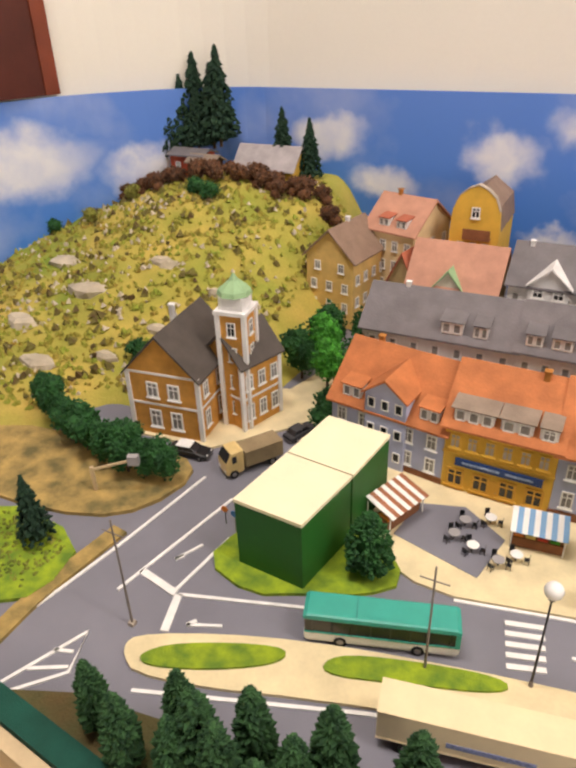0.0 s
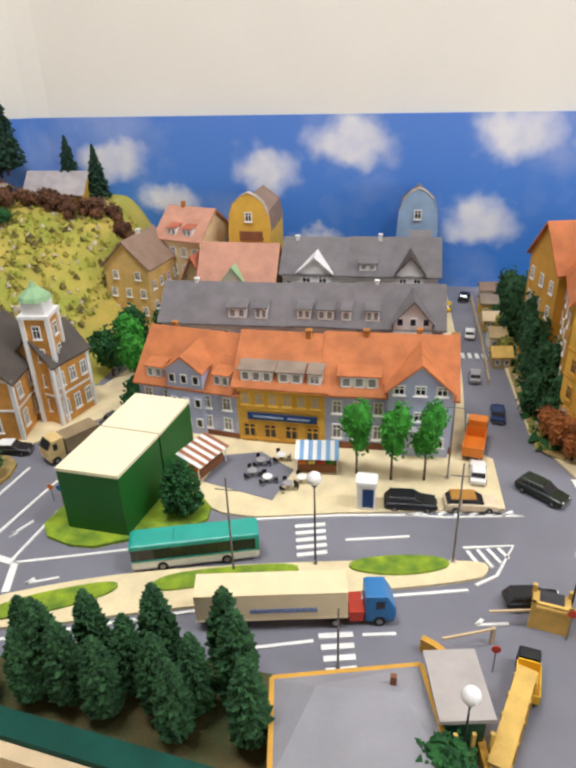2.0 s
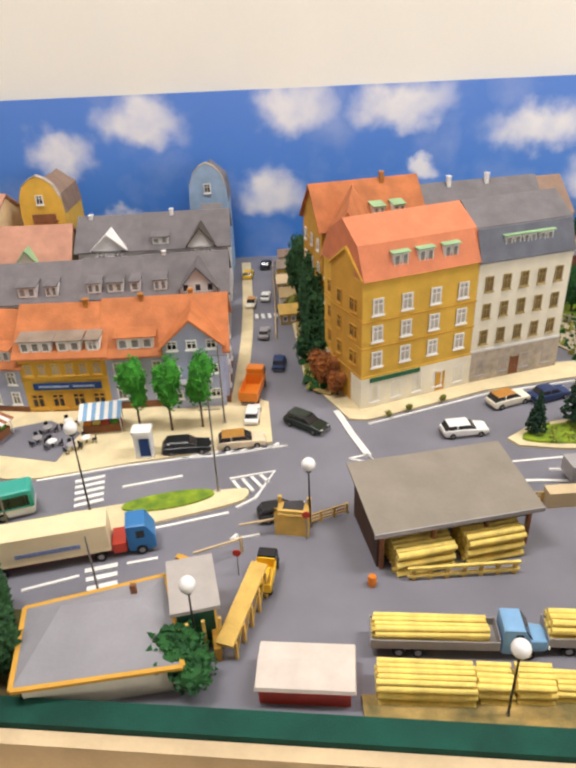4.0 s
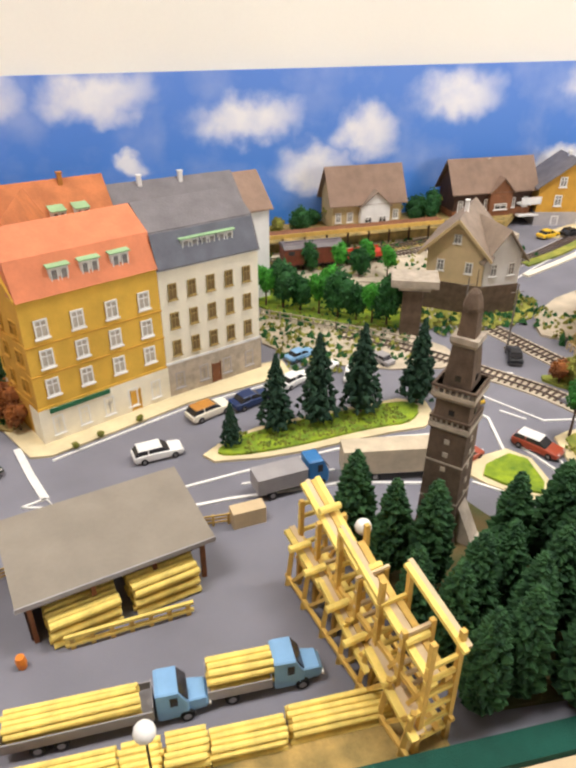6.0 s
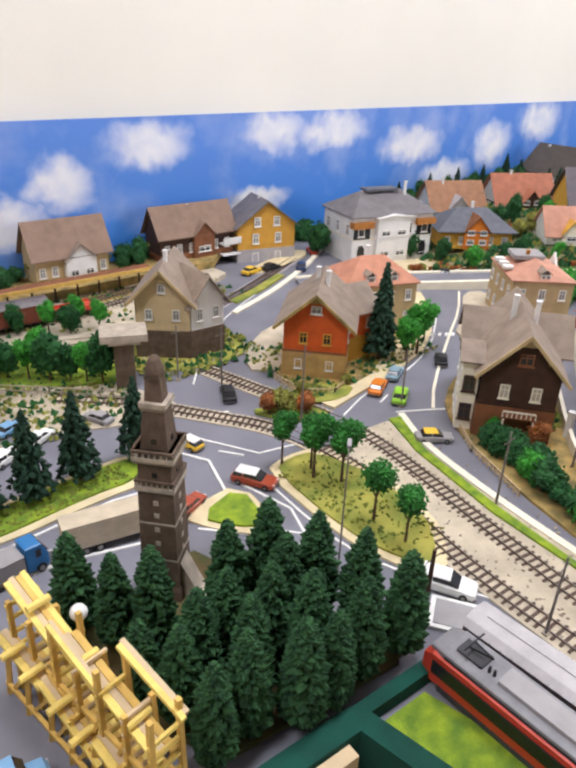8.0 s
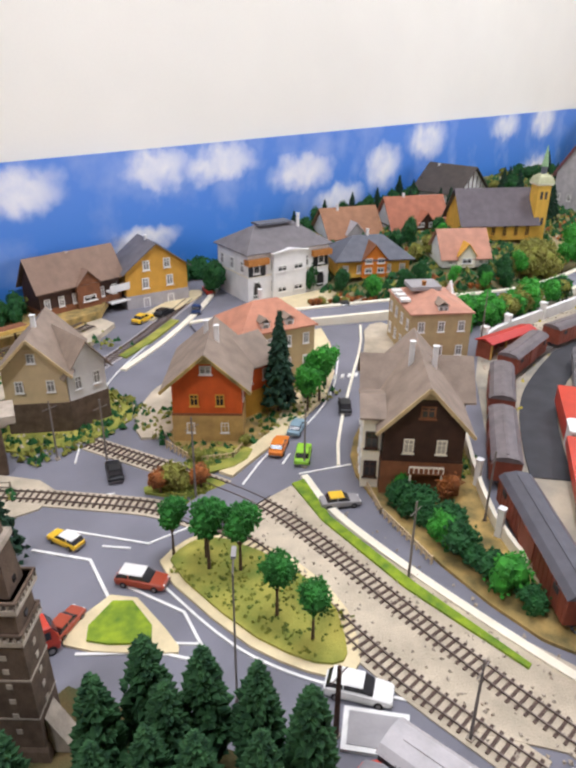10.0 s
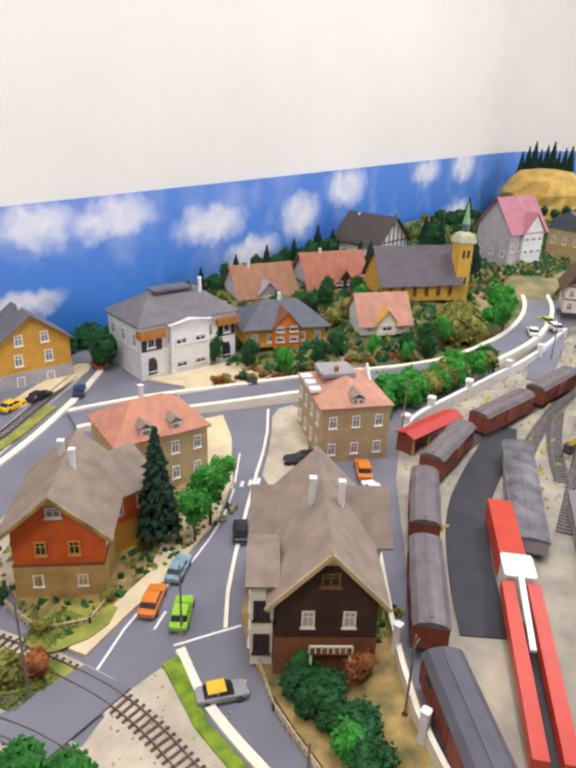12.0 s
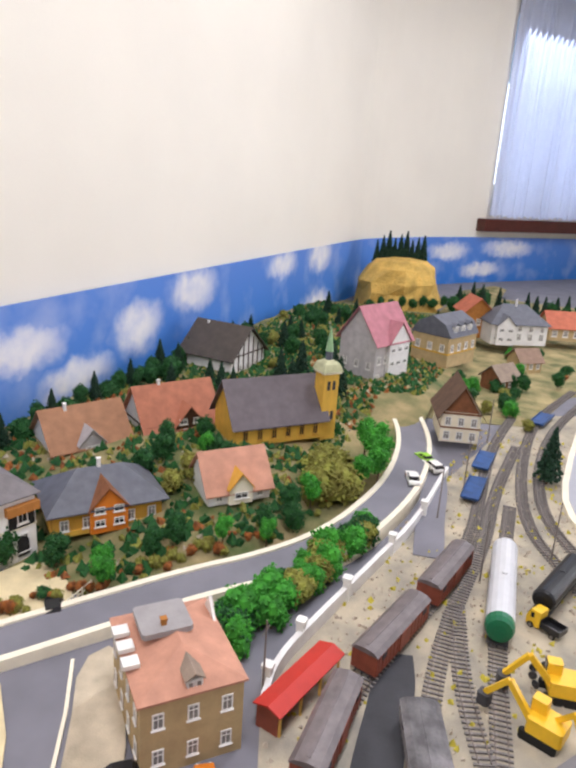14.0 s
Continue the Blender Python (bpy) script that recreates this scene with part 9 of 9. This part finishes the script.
vhouse("grey house with mauve roof and half timbered gable", (3.27, 0.51), (3.44, 0.44), 0.15, 0.16, 0.1, mat("stucco_grey", (0.5, 0.47, 0.47), 0.85), MAUVE_ROOF, "side", 0.045, o=0.014, rows=[("front", 5, 0.02, 0.02, 0.026), ("front", 5, 0.08, 0.02, 0.026), ("left", 3, 0.06, 0.018, 0.024)], cross=[(0.115, 0.11, 0.15, 0.06, 0.012, MAUVE_ROOF, 3, (0.02, 0.07, 0.115), WHITE_WALL)])
vhouse("tan house with blue dormered roof", (3.68, 0.336), (3.87, 0.259), 0.16, 0.115, 0.075, TAN_WALL, SLATE, "mansard", 0.045, o=0.008, rows=[("front", 4, 0.06, 0.02, 0.028), ("left", 3, 0.06, 0.02, 0.028)], dormers=[(0.05, 0.03, 0.13, 0.024, SLATE, "gable"), (0.1, 0.03, 0.13, 0.024, SLATE, "gable"), (0.15, 0.03, 0.13, 0.024, SLATE, "gable")], bands=[(0.05, 0.006, YELLOW_WALL)])
vhouse("white villa with blue grey roof far in the yard", (4.232, 0.229), (4.35, 0.0), 0.18, 0.09, 0.08, WHITE_WALL, SLATE, "hip", 0.045, o=0.012, rows=[("front", 5, 0.02, 0.024, 0.034), ("front", 5, 0.06, 0.02, 0.026)], cross=[(0.06, 0.08, 0.09, 0.04, 0.015, SLATE, 2, (0.02, 0.06), WHITE_WALL)], chimneys=[(0.13, 0.08, 0.19)])
vhouse("tan house with red roof at the yard end", (4.5, -0.01), (4.57, -0.2), 0.16, 0.065, 0.06, TAN_WALL, RED_ROOF, "side", 0.045, o=0.012, rows=[("front", 4, 0.02, 0.024, 0.03)])
vhouse("orange brick house behind the villa", (4.3, 0.36), (4.36, 0.24), 0.14, 0.12, 0.06, BRICK_WALL, RED_ROOF, "gable", 0.045, o=0.01, rows=[("front", 3, 0.06, 0.02, 0.028)])
vhouse("half timbered farm house with steep brown roof", (2.975, 0.24), (3.005, 0.14), 0.14, 0.085, 0.075, IVORY_WALL, mat("umber_roof", (0.12, 0.07, 0.045), 0.8, var=0.2), "gable", 0.024, o=0.014, rows=[("front", 3, 0.048, 0.016, 0.024), ("front", 3, 0.008, 0.018, 0.024)], bands=[(0.04, 0.004, BROWN_TIMBER), (0.08, 0.005, BROWN_TIMBER)])
part("gable_boarding", Acc().loft([[(0.006, y, 0.088), (0.098, y, 0.088), (0.052, y, 0.157)] for y in (-0.002, 0.001)]), BROWN_TIMBER, bpy.data.objects["village_house.010"])
# village road
VR = [(1.6, 0.84), (1.75, 0.76), (1.846, 0.684), (1.963, 0.6), (2.1, 0.5), (2.202, 0.405), (2.341, 0.322), (2.55, 0.276), (2.727, 0.268), (2.926, 0.296), (3.108, 0.365)]
strip("road", VR, 0.075, 0.0, 0.003, ASPHALT, "curving grey village road", 2, heights=(0.004, 0.038))
for o in (0.04, -0.04):
    l, r = ribbon_points(smooth_line(VR, 2), abs(o) * 2)
    strip("pavement", l if o > 0 else r, 0.012, 0.0, 0.007, IVORY_WALL, "pale kerb along the village road", 0, heights=(0.004, 0.038))
strip("road", [(2.40, 0.16), (2.55, 0.185), (2.7, 0.2), (2.84, 0.24), (2.95, 0.3)], 0.06, 0.0, 0.004, ASPHALT, "grey side road to the yard", 2, heights=(0.0, 0.03))
car(2.776, 0.222, 40, WHITE, "white van on the side road", L=0.07, estate=True, z=0.024)
car(2.81, 0.25, 45, LIME, "lime green car on the side road", L=0.06, z=0.028)
car(2.666, 0.25, 20, WHITE, "white car on the village road", L=0.07, z=0.03)
car(1.954, 0.673, 40, BLACK, "black car on the villa street", L=0.07)
car(1.74, 0.40, 130, BLACK, "black car by the apartment house", L=0.07)
car(1.7, 0.345, 30, mat("coral_paint", (0.75, 0.16, 0.08), 0.4), "coral red car behind the chalet", L=0.075, estate=True)
car(1.775, 0.3, 35, ORANGE, "orange car before the apartment house", L=0.065)
car(1.725, 0.255, 50, WHITE, "white van with dark windows by the wall", L=0.06, estate=True)
for k in range(4):
    mark([(1.6 + 0.012 * k, 0.448 - 0.008 * k), (1.616 + 0.012 * k, 0.456 - 0.008 * k)], 0.006)
# hedges, gardens and trees
rng = random.Random(21)
for i in range(46):
    t = i / 45
    x = 2.0 + 0.42 * t
    y = 0.40 - 0.115 * t + rng.uniform(-0.035, 0.03) * (1 - 0.6 * t)
    plant((BUSH_G, BUSH, BUSH_G, BUSH_G, BUSH_O)[rng.randrange(5)], x, y, 0.002, rng.uniform(1.3, 2.1))
for i in range(60):
    t = i / 59
    p = Vector((1.9, 0.74)).lerp(Vector((2.3, 0.43)), min(1, t * 1.5)) if t < 0.667 else Vector((2.3, 0.43)).lerp(Vector((2.75, 0.35)), (t - 0.667) * 3)
    plant((BUSH_R, BUSH_O, BUSH, BUSH_O, BUSH_R)[rng.randrange(5)], p.x + rng.uniform(-0.02, 0.03), p.y + rng.uniform(-0.005, 0.03), slope_z(p.x, p.y) - 0.004 if p.x > 1.99 else 0, rng.uniform(0.5, 1.0))
for x, y, k, s in ((2.06, 0.66, BROAD, 0.9), (2.028, 0.634, BROAD, 1.0), (2.14, 0.61, DARKTREE, 0.8), (2.18, 0.585, DARKTREE, 0.9), (2.217, 0.511, BROAD, 0.85), (2.272, 0.447, BROAD, 0.8), (2.3, 0.46, DARKTREE, 0.9), (2.35, 0.423, DARKTREE, 0.9), (2.44, 0.42, BROAD, 1.1), (2.4, 0.45, DARKTREE, 0.9), (2.577, 0.346, BROAD, 1.2), (2.619, 0.322, BROAD, 1.3), (2.66, 0.33, BROAD, 1.4), (2.7, 0.36, BROAD, 1.5), (2.75, 0.39, BROAD, 1.3), (2.442, 0.671, BROAD, 0.9), (2.394, 0.755, DARKTREE, 0.9), (2.33, 0.76, DARKTREE, 0.9), (2.25, 0.82, DARKTREE, 0.9), (2.2, 0.85, DARKTREE, 0.8), (2.46, 0.78, DARKTREE, 0.9), (2.42, 0.6, DARKTREE, 0.9), (2.45, 0.66, DARKTREE, 0.8), (2.53, 0.72, DARKTREE, 0.9), (2.02, 0.83, DARKTREE, 1.0), (2.05, 0.75, DARKTREE, 0.9), (2.36, 0.66, BUSH_O, 2.0), (2.3, 0.68, BUSH_O, 1.8)):
    plant(k, x, y, slope_z(x, y) - 0.004, s)
for x, y, s in ((2.5, 0.4, 3.4), (2.54, 0.43, 3.0), (2.47, 0.43, 2.8), (2.58, 0.4, 3.0), (2.52, 0.37, 2.6), (2.62, 0.44, 2.4)):
    plant(BUSH_O, x, y, slope_z(x, y) - 0.006, s)
for i in range(26):
    x = 2.25 + i * 0.055
    plant((DARKTREE, FIR, BUSH)[i % 3], x, 1.12, slope_z(x, 1.12) - 0.01, (0.9, 0.75, 1.8)[i % 3])
rng = random.Random(77)
for i in range(64):
    x, y = rng.uniform(2.75, 4.4), rng.uniform(0.6, 1.12)
    if not (3.08 < x < 3.46 and y > 0.86) and not (3.2 < x < 3.62 and y < 0.72):
        plant((DARKTREE, BUSH, FIR, BUSH_O, DARKTREE)[i % 5], x, y, slope_z(x, y) - 0.006, (0.95, 1.9, 0.85, 1.7, 0.75)[i % 5] * rng.uniform(0.8, 1.15))
for x, y, s in ((3.05, 0.75, 1.0), (3.02, 0.7, 0.9), (2.98, 0.72, 1.1), (3.1, 0.7, 1.2), (3.1, 0.6, 1.3), (3.05, 0.56, 1.1)):
    plant(FIR, x, y, slope_z(x, y) - 0.005, s)
for i in range(30):
    x, y = 3.25 + rng.random() * 1.2, 0.0 + rng.random() * 0.42
    if min(gap((x, y), q) for q in ((3.38, 0.45), (3.78, 0.3), (4.3, 0.1), (3.16, 0.19), (4.55, -0.1), (4.35, 0.3))) > 0.13:
        plant((BUSH_G, BUSH, BUSH_O, DARKTREE)[i % 4], x, y, 0.0, 1.5 if i % 4 < 3 else 0.8)
for x, y in ((4.1, 0.42), (4.2, 0.38), (4.15, 0.46)):
    plant(FIR, x, y, 0.02, 1.3)
plant(FIR, 2.881, -0.044, 0.002, 1.25)
slab("pavement", [(2.95, -0.08), (2.74, -0.08), (2.6, -0.14), (2.6, -0.3), (3.6, -0.3), (3.5, -0.14)], 0.002, 0.009, IVORY_WALL, "pale kerb round the grey yard", 1)
slab("road", [(2.94, -0.095), (2.75, -0.095), (2.62, -0.15), (2.62, -0.29), (3.58, -0.29), (3.48, -0.15)], 0.009, 0.0105, mat("yard_grey", (0.42, 0.42, 0.46), 0.8, var=0.05), "smooth grey paved yard", 1)
for k, (a, b) in enumerate((((2.67, 0.118), (2.8, 0.113)), ((2.86, 0.116), (2.98, 0.108)), ((3.3, -0.005), (3.42, -0.035)))):
    wagon(a, b, mat("wagon_blue", (0.02, 0.07, 0.22), 0.4, var=0.3), SKYBLUE, "blue open wagons on the far tracks", 0.002, kind="flat")

# far corner: planted ground, tree belt and sheds before the side wall
slab("ground_field", [(3.2, 0.36), (3.3, 0.0), (3.7, -0.1), (4.4, -0.5), (5.9, -0.9), (5.95, 0.33), (4.6, 0.34)], 0.0, 0.0025, mat("far_ground", (0.33, 0.26, 0.13), 0.95, var=0.4, scale=12, bump=0.8, bscale=300, rgb2=(0.12, 0.13, 0.05)), "brown and green planted ground in the far corner")
for i in range(44):
    t = i / 43
    x, y = 5.0 + 0.45 * t + rng.uniform(-0.12, 0.12), 0.5 - 1.1 * t + rng.uniform(-0.03, 0.03)
    z = slope_z(x, y) - 0.004 if y > 0.31 else 0.002
    plant((DARKTREE, FIR, DARKTREE, BUSH, FIR2)[i % 5], x, y, z, (1.5, 1.25, 1.2, 2.6, 1.4)[i % 5] * rng.uniform(0.8, 1.15))
for i in range(40):
    x, y = rng.uniform(3.35, 4.9), rng.uniform(-0.35, 0.3)
    if y > 0.05 - 0.35 * max(0, x - 3.4) and min(gap((x, y), q) for q in ((3.78, 0.3), (3.85, 0.35), (4.3, 0.1), (4.38, 0.12), (3.16, 0.19), (4.55, -0.1), (4.65, -0.08), (4.4, 0.3))) > 0.15:
        plant((BUSH, BUSH_G, BUSH_O, BUSH_R, DARKTREE)[i % 5], x, y, 0.002, rng.uniform(0.9, 1.7) if i % 5 < 4 else 0.9)
for x, y, d, wl, rf in ((3.62, 0.13, -35, BROWN_TIMBER, TAUPE_ROOF), (3.95, 0.08, -50, TAN_WALL, BROWN_ROOF), (4.75, 0.22, -60, IVORY_WALL, RED_ROOF), (4.85, 0.02, -65, TAN_WALL, GREY_ROOF)):
    q = Vector((math.cos(radians(d)), math.sin(radians(d)))) * 0.1
    house("village_house", "small far house among bushes in the corner", (x, y), (x + q.x, y + q.y), 0.09, 0.05, 0.04, wl, rf, "side", z=0.002, o=0.01, rows=[("front", 3, 0.018, 0.016, 0.02)], category="house")


# ---- loose scatter: turf, shrubs and gravel nobody could count ----
def scatter(name, label, n, place, size, material, seed):
    rng, a = random.Random(seed), Acc()
    done = 0
    while done < n:
        got = place(rng)
        if got is None:
            continue
        x, y, z = got
        tuft(a, (x, y, z + size * 0.2), (rng.uniform(-0.5, 0.5), rng.uniform(-0.5, 0.5), 1), size * rng.uniform(0.5, 1.5), rng)
        done += 1
    ob = part(name, a, material)
    return tagged(ob, label, name.replace("_", " "), kind="stuff")


def clear(x, y):
    return all(not ob_hit(x, y, h) for h in FOOT)


def ob_hit(x, y, h):
    (ox, oy), (ux, uy), w, d = h
    px, py = x - ox, y - oy
    u, v = px * ux + py * uy, -px * uy + py * ux
    return -0.01 < u < w + 0.01 and -0.01 < v < d + 0.01


FOOT = []
for ob in list(scene.objects):
    if ob.parent is None and ob.name.split(".")[0] in ("village_house", "church", "villa", "chalet", "brick_house", "farmhouse", "hill_hut", "apartment_house"):
        m = ob.matrix_basis
        xs = [v.co for c in ob.children if c.name.startswith("wall") for v in c.data.vertices]
        ux = m.to_3x3() @ Vector((1, 0, 0))
        FOOT.append(((m.translation.x, m.translation.y), (ux.x, ux.y), max(v.x for v in xs), max(v.y for v in xs)))


def on_hill(rng):
    x, y = rng.uniform(-1.05, -0.38), rng.uniform(0.45, 1.12)
    z = hill_z(x, y)
    return (x, y, z) if z > 0.004 and clear(x, y) else None


def on_slope(rng):
    x, y = rng.uniform(2.02, 4.6), rng.uniform(0.34, 1.15)
    z = slope_z(x, y)
    near = min(gap((x, y), q) for q in VR)
    return (x, y, z) if near > 0.1 and clear(x, y) and (y > 0.45 or x > 3.15) else None


scatter("turf", "yellow green turf scatter on the hill", 2600, on_hill, 0.005, mat("turf_green", (0.2, 0.24, 0.03), 0.95, var=0.4, rgb2=(0.3, 0.2, 0.04)), 1)
scatter("scrub", "brown and olive scrub on the hill", 420, on_hill, 0.0075, mat("scrub_olive", (0.13, 0.12, 0.025), 0.9, var=0.4, scale=60, rgb2=(0.09, 0.05, 0.02)), 2)
scatter("stones", "pale stones on the hill", 520, on_hill, 0.005, SAND, 3)
scatter("garden_scrub", "green garden scrub on the village slope", 3200, on_slope, 0.012, LEAF_D, 4)
scatter("garden_flowers", "rust and orange garden plants on the slope", 900, on_slope, 0.009, LEAF_R, 5)
scatter("garden_shrubs", "olive shrubs on the village slope", 1300, on_slope, 0.011, LEAF_O, 6)
scatter("garden_stones", "pale stones on the slope", 320, on_slope, 0.006, SAND, 7)


def in_yard(rng):
    x, y = rng.uniform(1.5, 3.2), rng.uniform(-0.28, 0.27)
    lo = -0.1 + (x - 1.5) * -0.1
    hi = min(0.04 + (x - 1.45) * 0.55, 0.27 - max(0, x - 2.2) * 0.12)
    return (x, y, 0.002) if lo < y < hi and not (x < 2.02 and y < 0) and min(gap((x, y), q) for q in ((1.52, 0), (1.57, 0.03), (1.62, 0.055), (1.68, 0.08), (1.75, 0.11), (1.81, 0.12), (1.88, 0.13), (1.95, 0.135), (2.03, 0.14), (2.1, 0.16))) > 0.045 else None


scatter("yard_gravel", "grey gravel between the yard tracks", 1500, in_yard, 0.0035, STONE_L, 8)
scatter("yard_weeds", "yellow weeds between the yard tracks", 420, in_yard, 0.005, mat("weed_yellow", (0.5, 0.42, 0.05), 0.9, var=0.3), 9)


def by_rails(rng):
    x, y = rng.uniform(1.06, 1.3), rng.uniform(-0.2, 0.28)
    t = (0.28 - y) / 0.48
    mid = 1.215 - 0.1 * t
    return (x, y, 0.002) if abs(x - mid) < 0.07 else None


scatter("rail_gravel", "grey and tan gravel round the rails", 260, by_rails, 0.0022, STONE_L, 10)
BEDS = [(1.39, 1.5, 0.1, 0.2, 0.004), (1.22, 1.56, 0.4, 0.6, 0.004), (1.05, 1.29, 0.6, 0.78, 0.003), (0.78, 1.0, 0.55, 0.8, 0.0025), (0.8, 1.45, 0.86, 1.17, 0.012), (0.36, 0.42, 0.56, 0.95, 0.005)]


def in_beds(rng):
    x0, x1, y0, y1, z = BEDS[rng.randrange(len(BEDS))]
    x, y = rng.uniform(x0, x1), rng.uniform(y0, y1)
    return (x, y, z) if clear(x, y) else None


scatter("bed_scrub", "small green scrub on the ochre beds", 850, in_beds, 0.006, LEAF_D, 11)
scatter("bed_weeds", "small olive weeds on the ochre beds", 1300, in_beds, 0.005, LEAF_O, 12)
scatter("bed_stones", "small pale stones on the ochre beds", 420, in_beds, 0.0035, SAND, 13)
LAWNS = [(1.03, 1.11, 0.07, 0.28, 0.006), (0.66, 0.88, 0.393, 0.436, 0.006), (1.2, 1.26, 0.4, 0.44, 0.006), (1.13, 1.19, 0.36, 0.42, 0.004), (-0.48, -0.37, 0.2, 0.275, 0.0045)]


def on_lawns(rng):
    x0, x1, y0, y1, z = LAWNS[rng.randrange(len(LAWNS))]
    return (rng.uniform(x0, x1), rng.uniform(y0, y1), z)


scatter("lawn_turf", "olive and yellow turf on the lawns", 1500, on_lawns, 0.0024, mat("turf_olive", (0.2, 0.2, 0.03), 0.95, var=0.45, scale=50, rgb2=(0.09, 0.13, 0.02)), 14)
